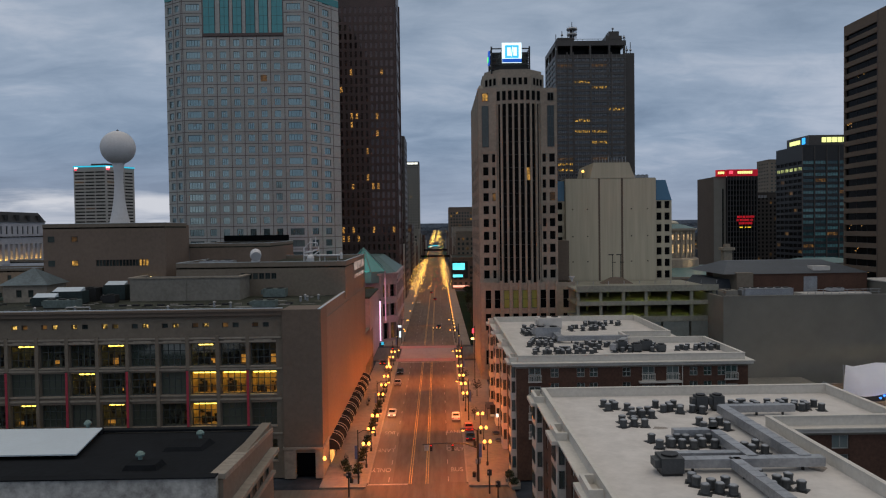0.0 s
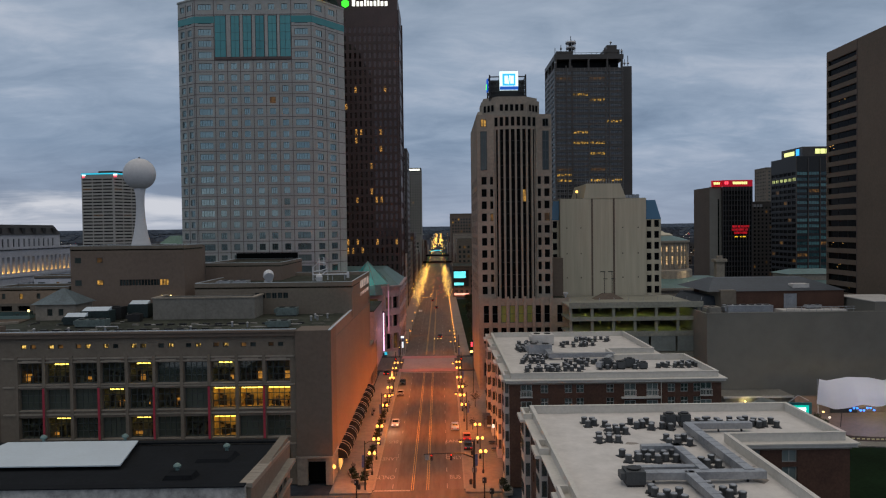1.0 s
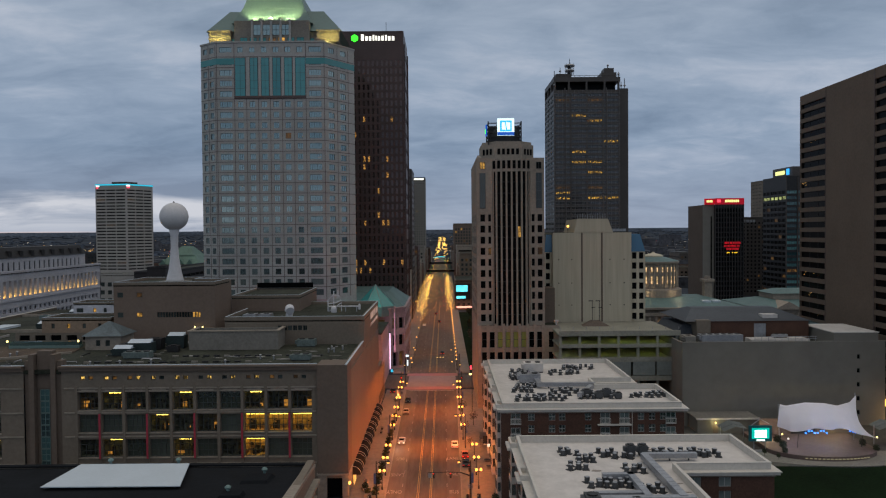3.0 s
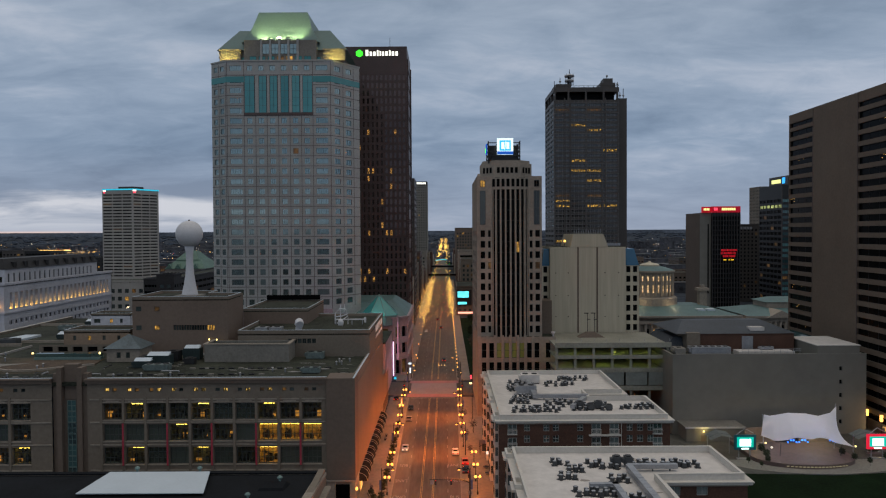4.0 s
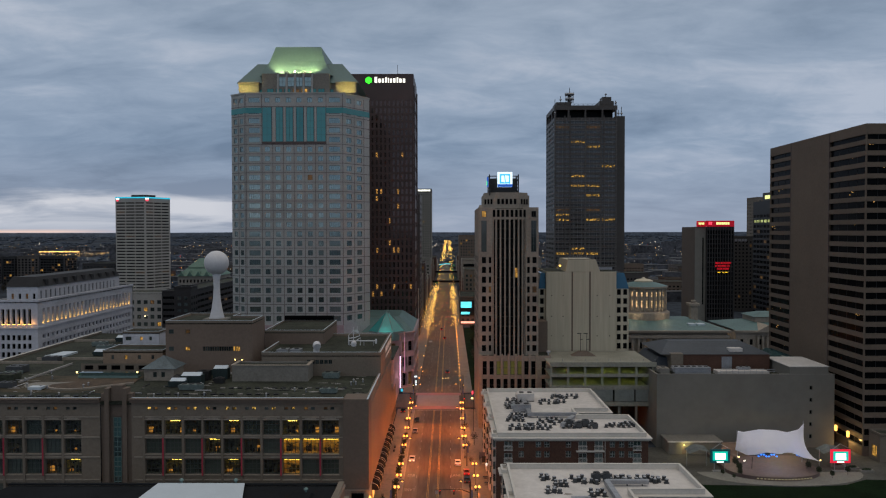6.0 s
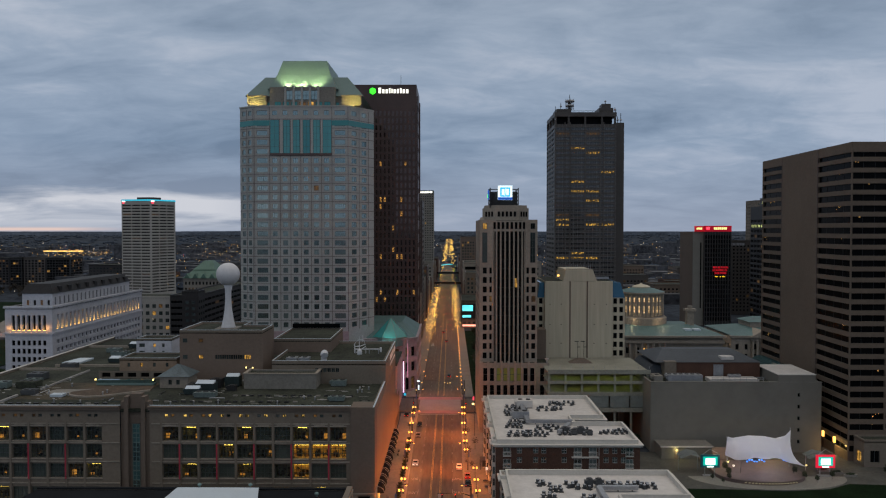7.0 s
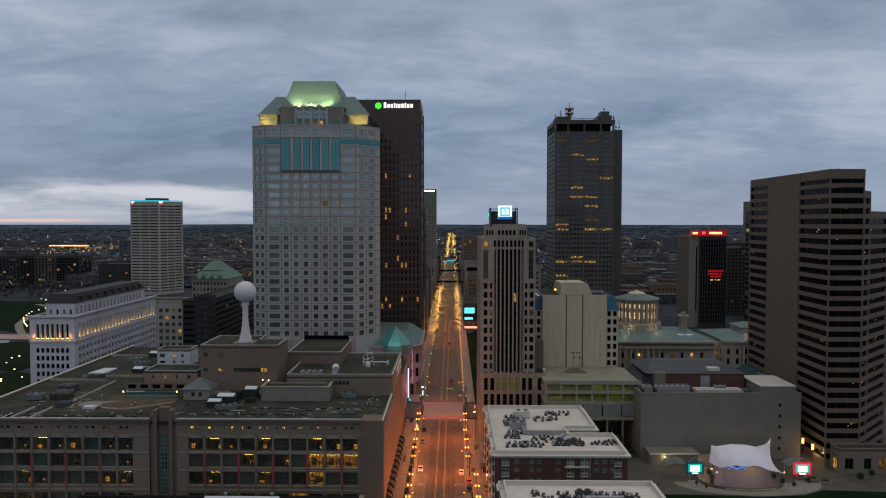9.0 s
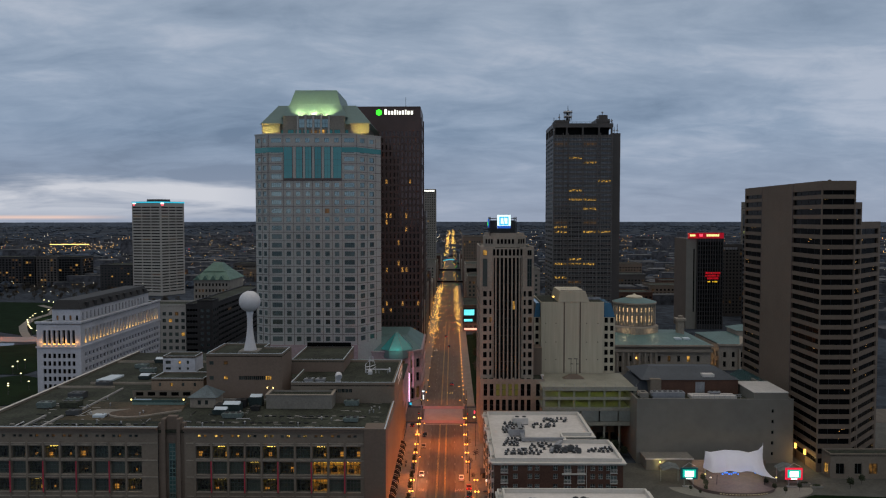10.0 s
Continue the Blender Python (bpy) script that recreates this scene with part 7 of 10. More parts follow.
    parapet_roof(b, [(133, 161.5), (176, 161.5), (176, 167.6), (133, 167.6)], 8.4, 0.5, 0.4, GRAVEL, TAN)
    for x, y, z in ((130.9, 183.3, 4.0), (130.9, 175.8, 4.0)):
        l = thing("wall_lantern", "tall glowing wall lantern in the alley", "lamp", (x, y, z), group="alley lanterns")
        br = part("bracket", MB().box(x - 0.1, x + 0.1, y - 0.1, y + 0.1, 0, z), BLACK, l)
        part("lantern", MB().prism([(x - 0.32, y - 0.32), (x + 0.32, y - 0.32), (x + 0.32, y + 0.32), (x - 0.32, y + 0.32)], z, z + 1.9), LAMP, br)
    lamp("alley_lamp", "POINT", (130.0, 174.0, 3.4), 700, (1.0, 0.6, 0.2), 0.3)
    # glass canopy at its foot
    c = thing("glass_canopy", "blue-grey glass canopy beside the tower", "canopy", (122, 215, 0))
    part("glass", MB().prism([(124.2, 200), (130.3, 200), (130.3, 236), (124.2, 236)], 20.5, 24.0, top=[(128.5, 203), (130.3, 203), (130.3, 233), (128.5, 233)]), GLASSGREEN, c)
    part("frame", MB().box(124.2, 130.2, 200, 236, 0, 20.4), GREYWALL, c)


banded_tower()

# ---- other buildings round the square ----


def plain_block(name, label, x0, x1, y0, y1, z1, material, us=None, zs=None, glass=None, share=(0.03, 0.05), seed=1, category="building", cols=2, sides=True, roof=None, depth=0.3, bar=0.1, step=None, joined=None):
    """A rectangular building with a window grid on the sides that the camera sees."""
    t = thing(name, label, category, ((x0 + x1) / 2, (y0 + y1) / 2, 0))
    du, w, dz, h, zb = step or (4.0, 2.2, 3.8, 1.9, 3.0)
    joined = y0 > 440 if joined is None else joined
    zs = spaced(zb, dz, h, max(1, int((z1 - zb - 1) / dz)))
    us = spaced((x1 - x0 - du * int((x1 - x0) / du)) / 2 + (du - w) / 2, du, w, int((x1 - x0) / du))
    facade(t, (x0, y0), (x1, y0), 0, z1, us, zs, material, glass=glass, depth=depth, cols=cols, bar=bar, lit=chance(seed, *share), joined=joined)
    if sides:
        L = y1 - y0
        ul = spaced((L - du * int(L / du)) / 2 + (du - w) / 2, du, w, int(L / du))
        a, b = ((x1, y0), (x1, y1)) if x0 < 0 else ((x0, y1), (x0, y0))
        facade(t, a, b, 0, z1, ul, zs, material, glass=glass, depth=depth, cols=cols, bar=bar, lit=chance(seed + 1, *share), joined=joined)
    part("core", MB().box(x0 + 0.6, x1 - 0.6, y0 + 0.6, y1, 0, z1 - 0.5), material, t)
    parapet_roof(t, [(x0, y0), (x1, y0), (x1, y1), (x0, y1)], z1 - 0.4, 0.9, 0.4, roof or GRAVEL, material)
    return t


XE = -15.0
PINKDIM = glow("dim_pink_neon", (0.9, 0.5, 0.72), 0.35)


def theatre():
    t = thing("theatre_wing", "pink granite theatre wing with green hipped glass roof", "building", (-30, 290, 0))
    lit = chance(12, 0.12, 0.3)
    facade(t, (-46, 268), (-20.5, 268), 0, 24.5, spaced(13.5, 5.6, 3.9, 2), [(2, 7), (10, 14), (16.5, 20.5)], PINK, glass=GLASSBLACK, depth=0.8, cols=2, rows=2, lit=lit)
    facade(t, (XE, 274), (XE, 322), 0, 24.5, spaced(2.0, 6.2, 4.2, 7), [(1, 7), (9.5, 14), (16.5, 21)], PINK, glass=GLASSBLACK, depth=1.4, cols=2, rows=2, lit=lit)
    facade(t, (-20.5, 268), (XE, 274), 0, 24.5, [(0.9, 3.6), (4.6, 7.4)], [(1, 7), (9.5, 14), (16.5, 21)], PINK, glass=GLASSBLACK, depth=1.0, cols=2, rows=2, lit=chance(2, 0.0, 0.3))
    part("core", MB().prism([(-60, 270), (-22, 270), (XE - 1.7, 276), (XE - 1.7, 321.9), (-60, 321.9)], 0, 24.3), PINK, t)
    for z in (8.2, 15.2, 22.2):
        part("string_course", MB().box(XE, XE + 0.4, 274, 322, z, z + 0.6), PINK, t)
    part("cornice", MB().prism([(-46.4, 267.5), (-20.3, 267.5), (XE + 0.6, 273.8), (XE + 0.6, 322.5), (-46.4, 322.5)], 24.5, 25.3), PINK, t)
    part("roof", MB().prism([(-45, 269), (-20.8, 269), (XE - 0.4, 275), (XE - 0.4, 322), (-45, 322)], 25.3, 31.0, top=[(-41, 279), (-27.5, 279), (-22.5, 285), (-22.5, 312), (-41, 312)]), TEALROOF, t, "pale green copper roof")
    # faceted glass lantern
    c = (-27.2, 273.5)
    ring = [(c[0] + 8.8 * math.cos(a), c[1] + 8.8 * math.sin(a)) for a in [math.pi / 8 + math.pi / 4 * k for k in range(8)]]
    part("lantern_drum", MB().prism(ring, 22.0, 25.9), COPPER, t)
    m = MB()
    for k in range(8):
        p, q = ring[k], ring[(k + 1) % 8]
        m.add([(p[0], p[1], 26.0), (q[0], q[1], 26.0), (c[0], c[1], 34.6)], [(0, 1, 2)])
    part("glass_pyramid", m, GLASSTEAL2, t, "faceted teal glass pyramid")
    for k in range(8):
        part("glazing_bar", MB().tube([(*ring[k], 26.05), (*c, 34.7)], 0.14, 6), COPPER, t)
    s = thing("vertical_neon_sign", "tall blade sign with pink and cyan neon", "sign", (-19.0, 262, 0), group="neon signs")
    part("blade", MB().box(-20.7, -20.1, 261.0, 262.0, 1.5, 16.5), BLACK, s)
    part("neon", MB().box(-20.6, -20.2, 260.9, 261.0, 1.8, 16.0), PINKNEON, s)
    s = thing("vertical_neon_sign", "tall dim pink blade sign by the theatre", "sign", (-18.6, 262, 0), group="neon signs")
    part("blade", MB().box(-18.9, -18.3, 262.6, 263.4, 8, 26.5), PINK, s)
    part("neon", MB().box(-18.75, -18.45, 262.5, 262.6, 9.0, 24.0), PINKDIM, s)
    part("marquee", MB().box(-20.2, -19.2, 260.6, 261.0, 0.4, 1.4), SIGNC, s, "glowing cyan panel")
    s = thing("pavement_sign", "white glowing sign panels on post", "sign", (-13.6, 262, 0))
    part("post", MB().box(-13.7, -13.5, 261.9, 262.1, 0.1, 7.6), BLACK, s)
    part("panel", MB().box(-14.2, -13.0, 261.7, 261.85, 6.4, 7.1), SIGNW, s)
    part("panel", MB().box(-13.8, -13.2, 261.7, 261.85, 2.8, 5.0), SIGNW, s)
    # link between the store and the tower
    l = thing("link_block", "dark glazed link building behind the store", "building", (-50, 240, 0))
    part("wall", MB().box(-96, -21, 228, 262, 0, 20), PINK, l)
    part("roof", MB().box(-96, -21, 228, 262, 20, 20.4), GRAVEL, l)
    part("strip_window", MB().box(-94, -23, 227.9, 228, 13, 17.5), GLASSBLACK, l)


GLASSTEAL2 = pane_mat("lit_teal_glass", (0.03, 0.24, 0.23), (0.08, 0.34, 0.32), 0.12, 0.8)
theatre()
lamp("lantern_glow", "POINT", (-27.2, 263.2, 27.5), 320, (0.3, 1.0, 0.9), 0.6)
lamp("pink_glow", "POINT", (-16.0, 258.5, 9), 800, (1.0, 0.42, 0.62), 0.8)
# added free-hanging violet lamp, tints the foot of the granite tower
lamp("tower_base_violet_fill", "POINT", (-36, 247, 25), 650, (0.8, 0.42, 1.0), 0.8)


def statehouse():
    t = thing("statehouse", "stone statehouse with pale copper roof and lit drum", "public building", (110, 350, 0))
    x0, x1, y0 = 66, 150, 330
    lit = chance(3, 0.04, 0.1)
    facade(t, (x0, y0), (x1, y0), 0, 17.2, spaced(3.2, 5.6, 1.7, 14), [(2.0, 5.4), (8.2, 11.6)], STONE, glass=GLASSBLACK, depth=0.6, cols=2, lit=lit)
    for k in range(8):
        part("column", MB().lathe(96 + 3.2 * k, y0 - 0.6, [(0.8, 3), (0.7, 13.5), (0.95, 14)], 10), STONE, t)
    part("porch_lamp", MB().lathe(107, y0 - 0.5, [(0.3, 10), (0.5, 10.5), (0.3, 11)], 8), LAMP, t)
    part("entablature", MB().box(x0 - 0.5, x1 + 0.5, y0 - 1.6, y0 + 0.8, 14.0, 15.6), STONE, t)
    part("cornice", MB().box(x0 - 1, x1 + 1, y0 - 2.2, y0 + 1, 17.2, 18.2), STONE, t)
    part("side_wall", MB().box(x1 - 0.6, x1, y0 + 0.02, 385, 0, 17.2), STONE, t)
    part("core", MB().box(x0, x1 - 0.7, y0 + 1.2, 385, 0, 17), STONE, t)
    part("roof", MB().prism([(x0 - 0.5, y0 - 1), (x1 + 0.5, y0 - 1), (x1 + 0.5, 386), (x0 - 0.5, 386)], 18.2, 21.5, top=[(x0 + 10, 350), (x1 - 12, 350), (x1 - 12, 366), (x0 + 10, 366)]), TEALROOF, t, "pale green copper roof")
    for a in (132, 137):
        part("skylight", MB().box(a, a + 3.8, 338, 343, 19.6, 20.5), SHEET, t)
    part("chimney", MB().box(137.5, 141.5, 352, 356, 20, 29.0).box(136.6, 142.4, 351, 357, 29, 30.4).box(138.4, 140.8, 353, 355.2, 30.4, 32), STONE, t)
    cx, cy = 113.5, 362
    part("drum_base", MB().lathe(cx, cy, [(14.5, 18), (14.5, 25.0), (13.6, 25.6)], 32), STONE, t, smooth=False)
    part("drum", MB().lathe(cx, cy, [(12.2, 25.5), (12.2, 38.4)], 32), STONE, t)
    part("drum_cornice", MB().lathe(cx, cy, [(12.6, 38.2), (13.4, 39.0), (13.4, 39.8)], 32), STONE, t)
    part("drum_roof", MB().lathe(cx, cy, [(13.2, 39.8), (8, 41.4), (5.2, 42.0)], 32), TEALROOF, t)
    part("lantern", MB().lathe(cx, cy, [(5.2, 41.8), (5.2, 42.6), (3.8, 43.3), (1.2, 43.8), (0.4, 44.6)], 20), BEIGE, t)
    for k in range(28):
        a = 2 * math.pi * k / 28
        part("pilaster", MB().lathe(cx + 12.4 * math.cos(a), cy + 12.4 * math.sin(a), [(0.55, 26), (0.5, 38), (0.7, 38.3)], 8), STONE, t)
        b = a + math.pi / 28
        if math.sin(b) < 0.25:
            for z, h, g in ((28.0, 4.2, LIT), (34.2, 2.8, LIT)):
                ob = new("drum_window", window_mesh(1.0, h, 1, 2, DRUMLIT, FRAME, 0.12))
                ob.parent = t
                d = Vector((-math.sin(b), math.cos(b)))
                p = Vector((cx + 12.34 * math.cos(b), cy + 12.34 * math.sin(b)))
                mm = wall_matrix(tuple(p - d), tuple(p + d), 1.0, z, 0.0)
                mm.translation -= Vector(t.location)
                ob.matrix_basis = mm
    a = thing("annex_hall", "stone annex with columns and pale copper roof", "public building", (180, 392, 0))
    facade(a, (150, 371), (206, 371), 0, 15.0, spaced(2.6, 5.2, 1.8, 10), [(2.0, 5.4), (7.8, 11.0)], STONE, glass=GLASSBLACK, depth=0.6, cols=1, lit=chance(5, 0.1, 0.1))
    for k in range(5):
        part("column", MB().lathe(162 + 2.6 * k, 370, [(0.75, 1), (0.65, 12.5), (0.9, 13)], 10), STONE, a)
    part("pediment", MB().add([(160, 369, 15), (175, 369, 15), (167.5, 369, 19), (160, 385, 15), (175, 385, 15), (167.5, 385, 19)], [(0, 1, 2), (0, 3, 5, 2), (1, 2, 5, 4)]), STONE, a)
    part("core", MB().box(150.9, 206, 371.9, 415, 0, 15), STONE, a)
    part("cornice", MB().box(149, 207, 369.6, 372, 14.8, 16.0), STONE, a)
    part("roof", MB().prism([(150, 370), (207, 370), (207, 416), (150, 416)], 16, 19, top=[(164, 385), (193, 385), (193, 401), (164, 401)]), TEALROOF, a)
    part("upper_block", MB().box(166, 196, 384, 402, 18, 22), STONE, a)
    part("upper_roof", MB().prism([(165, 383), (197, 383), (197, 403), (165, 403)], 22, 24, top=[(172, 389), (190, 389), (190, 397), (172, 397)]), TEALROOF, a)
    facade(a, (150, 415), (150, 371), 0, 15.0, spaced(3.0, 5.2, 1.8, 8), [(2.0, 5.4), (7.8, 11.0)], STONE, glass=GLASSBLACK, depth=0.6, cols=1)
    a.location = (190.5, 367, 0)
    for k in range(3):
        l = thing("lawn_lamp", "warm lamp between the stone halls", "lamp", (152 + 3 * k, 362, 0), group="lawn lamps")
        part("post", MB().box(151.9 + 3 * k, 152.1 + 3 * k, 361.9, 362.1, 0, 3.2), BLACK, l)
        part("globe", MB().lathe(152 + 3 * k, 362, [(0.25, 3.2), (0.5, 3.7), (0.25, 4.2)], 8), LAMP, l)


DRUMLIT = glow("drum_window_light", (1.0, 0.66, 0.32), 1.1, 0.75, 0.7)
statehouse()
lamp("drum_floodlight", "POINT", (104, 346, 24), 420, (1.0, 0.72, 0.4), 0.5)
lamp("drum_floodlight", "POINT", (122, 346, 24), 420, (1.0, 0.72, 0.4), 0.5)
lamp("lawn_lamp_glow", "POINT", (154, 360, 4), 700, (1.0, 0.55, 0.2), 0.4)


def sign_bars(root, x, y, z, widths, h, material, gap=0.4, depth=0.3):
    for w in widths:
        part("letter_bar", MB().box(x, x + w, y - depth, y, z, z + h), material, root)
        x += w + gap


def red_sign_block():
    t = thing("black_glass_block", "black glass office block with red lit roof sign", "office block", (210, 530, 0))
    P = [(201.3, 510), (222.4, 510), (222.4, 545), (201.3, 545)]
    part("flank", MB().box(193.0, 201.3, 512, 513, 0, 74.6), GREYWALL, t)
    part("side_wall", MB().box(193.04, 201.3, 513, 545, 0, 74.4), TANDARK, t, "dark rendered side wall")
    part("flank_slot", MB().box(198.6, 199.6, 511.9, 512.0, 14, 66), GLASSBLACK, t)
    zs = spaced(4, 3.6, 3.0, 19)
    facade(t, P[0], P[1], 0, 74.6, spaced(0.6, 2.03, 1.65, 10), zs, BLACK, glass=GLASSBLACK, frame=BLACK, depth=0.3, cols=1, bar=0.1, lit=None)
    part("core", MB().box(201.8, 222.4, 511, 545, 0, 74.4), BLACK, t)
    for k in range(11):
        part("fin", MB().box(201.2 + 2.1 * k, 201.4 + 2.1 * k, 509.5, 510, 0, 74.6), DARKSTEEL, t)
    s = thing("red_roof_sign", "red lit roof sign band with yellow lettering bars", "sign", (208, 509.5, 75))
    part("band", MB().box(201.3, 222.4, 509.6, 512, 74.6, 79.2), SIGNR, s)
    part("band_side", MB().box(194.0, 201.3, 510.6, 512.4, 74.6, 79.0), SIGNR2, s)
    sign_bars(s, 208.4, 509.6, 76.2, (1.3, 1.0, 1.1, 1.3, 1.1, 1.1, 1.1), 1.8, SIGNY, 0.35)
    sign_bars(s, 202.6, 509.6, 76.2, (1.1, 1.1), 2.0, SIGNR3, 0.3)
    sign_bars(s, 195.2, 510.6, 76.2, (0.8, 0.8, 0.9, 0.8), 1.6, SIGNY, 0.3)
    w = thing("red_window_panel", "glowing red panel with a yellow line in dark windows", "sign", (213, 509, 38))
    for z, spans in ((45.6, ((208.0, 211.4), (212.0, 213.4), (214.0, 219.8))), (43.4, ((207.6, 209.4), (210.0, 216.4), (217.0, 219.0))), (41.2, ((209.2, 213.0), (213.6, 218.4)))):
        for xa, xb in spans:
            part("panel", MB().box(xa, xb, 509.2, 509.4, z, z + 1.5), SIGNR2, w)
    for xa, xb in ((209.6, 211.8), (213.4, 214.2), (215.2, 217.4)):
        part("line", MB().box(xa, xb, 509.15, 509.4, 38.8, 39.5), SIGNY2, w)



SIGNR2 = glow("dim_red_sign", (1.0, 0.005, 0.02), 0.45, 0.6, 0.5)
SIGNR3 = glow("bright_red_sign", (1.0, 0.06, 0.1), 1.8)
SIGNY2 = glow("amber_line", (1.0, 0.6, 0.02), 1.0)
red_sign_block()


GLASSCYAN = pane_mat("pale_teal_glass", (0.015, 0.05, 0.055), (0.12, 0.27, 0.27), 0.08, 0.75)


def teal_block():
    t = thing("teal_glass_tower", "dark teal glass tower with yellow lit signs on roof block", "skyscraper", (275, 525, 0))
    zs = spaced(4, 4.1, 2.5, 20)
    cl = chance(15, 0.004, 0.05)
    facade(t, (251.5, 506), (302, 506), 0, 94.0, spaced(0.7, 8.4, 7.5, 6), zs, BLACK, glass=GLASSCYAN, frame=BLACK, depth=0.4, cols=4, bar=0.16, lit=cl)
    facade(t, (251.5, 545), (251.5, 506), 0, 94.0, spaced(0.7, 6.4, 5.6, 6), zs, BLACK, glass=GLASSBLACK, frame=BLACK, depth=0.4, cols=3, bar=0.16, lit=lambda i, j: 1 if j == 18 else cl(i, j), litmat=SIGNY3)
    part("core", MB().box(252.5, 301, 507, 545, 0, 93.6), BLACK, t)
    part("crown", MB().box(251.5, 302, 506, 545, 94, 95.0), BLACK, t)
    part("roof_block", MB().box(257, 299, 508, 540, 95.0, 102.0), DARKSTEEL, t)
    for k in range(7):
        part("rib", MB().box(251.3 + 8.4 * k, 251.9 + 8.4 * k, 505.6, 506, 0, 94), DARKSTEEL, t)
    s = thing("yellow_roof_sign", "yellow lettering bars and blue octagon on roof", "sign", (275, 507, 97))
    sign_bars(s, 266.0, 508, 97.0, (3.0, 3.0, 3.2, 3.0, 2.8), 3.4, SIGNY, 0.6)
    part("emblem", MB().box(284.2, 288.6, 507.6, 508, 96.6, 101.2), SIGNB, s)
    for k in range(5):
        part("letter_bar", MB().box(256.6, 257, 520 + 3.1 * k, 522.4 + 3.1 * k, 97.0, 99.8), SIGNY, s)
    part("emblem", MB().box(256.6, 257, 512.8, 516.8, 96.4, 100.8), SIGNB, s)
    h = plain_block("dark_hotel_slab", "dark hotel slab with pale lettering bars at top", 246, 290, 590, 615, 66.0, DARKSTEEL, seed=21, share=(0.01, 0.04), glass=GLASSBLACK, step=(3.2, 1.6, 3.2, 1.7, 3))
    s = thing("hotel_roof_lettering", "dim grey lettering bars along the roof edge", "sign", (255, 589.5, 63))
    sign_bars(s, 247, 590.02, 62.0, (1.8, 1.7, 2.0, 2.0, 0.8, 1.8, 1.8, 2.0), 2.2, METAL, 0.5)
    plain_block("beige_tower", "beige office tower behind the others", 361, 400, 800, 830, 110.5, TAN, seed=22, share=(0.01, 0.02), step=(4, 2.0, 3.8, 1.6, 3))


SIGNY3 = glow("yellow_green_windows", (0.9, 1.0, 0.35), 0.9, 0.8, 0.25)
teal_block()


PALECONC = mat("pale_concrete", (0.35, 0.335, 0.31), 0.8, 0.1, 0.05, 1.0)


def blue_top():
    """Slab tower with bands and a cyan light line at its top."""
    t = thing("banded_court_tower", "grey banded tower with cyan light line along its top", "skyscraper", (-350, 785, 0))
    A, B, C, D = (-376.5, 770), (-340, 764), (-324, 795), (-357, 806)
    zs = spaced(4, 3.42, 1.45, 30)
    for P, Q, sh in ((A, B, 0.01), (B, C, 0.01), (C, D, 0), (D, A, 0)):
        L = math.hypot(Q[0] - P[0], Q[1] - P[1])
        facade(t, P, Q, 0, 110.4, spaced(1.0, (L - 2) / 3, (L - 2) / 3 - 0.8, 3) if P in (A, B) else [], zs, PALECONC, glass=GLASSBLACK, frame=DARKSTEEL, depth=0.5, cols=6, bar=0.2, lit=chance(5, 0.0, sh))
    part("roof", MB().prism([A, B, C, D], 109.9, 110.8), DARKSTEEL, t)
    g = 0.35
    m = MB()
    part("cyan_line", MB().prism([(A[0], A[1] - 0.5), (B[0] + 0.3, B[1] - 0.6), (B[0] + 0.3, B[1] - 0.1), (A[0], A[1] - 0.02)], 109.2, 110.6), SIGNC, t)
    part("cyan_line", MB().prism([(B[0] + 0.3, B[1] - 0.2), (C[0] + 0.6, C[1]), (C[0] + 0.1, C[1]), (B[0] + 0.1, B[1])], 109.2, 110.6), SIGNC, t)
    part("roof_block", MB().prism([(-362, 778), (-345, 775), (-338, 788), (-356, 794)], 110.6, 113.6), DARKSTEEL, t)
    for x, y in ((-375, 769.4), (-339.5, 763.6)):
        part("white_sign", MB().box(x - 0.4, x + 3.6, y - 0.2, y + 0.1, 107.8, 109.4), SIGNWARM, t)
        part("red_sign", MB().box(x, x + 3, y, y + 0.3, 106.0, 107.6), SIGNR3, t)


blue_top()


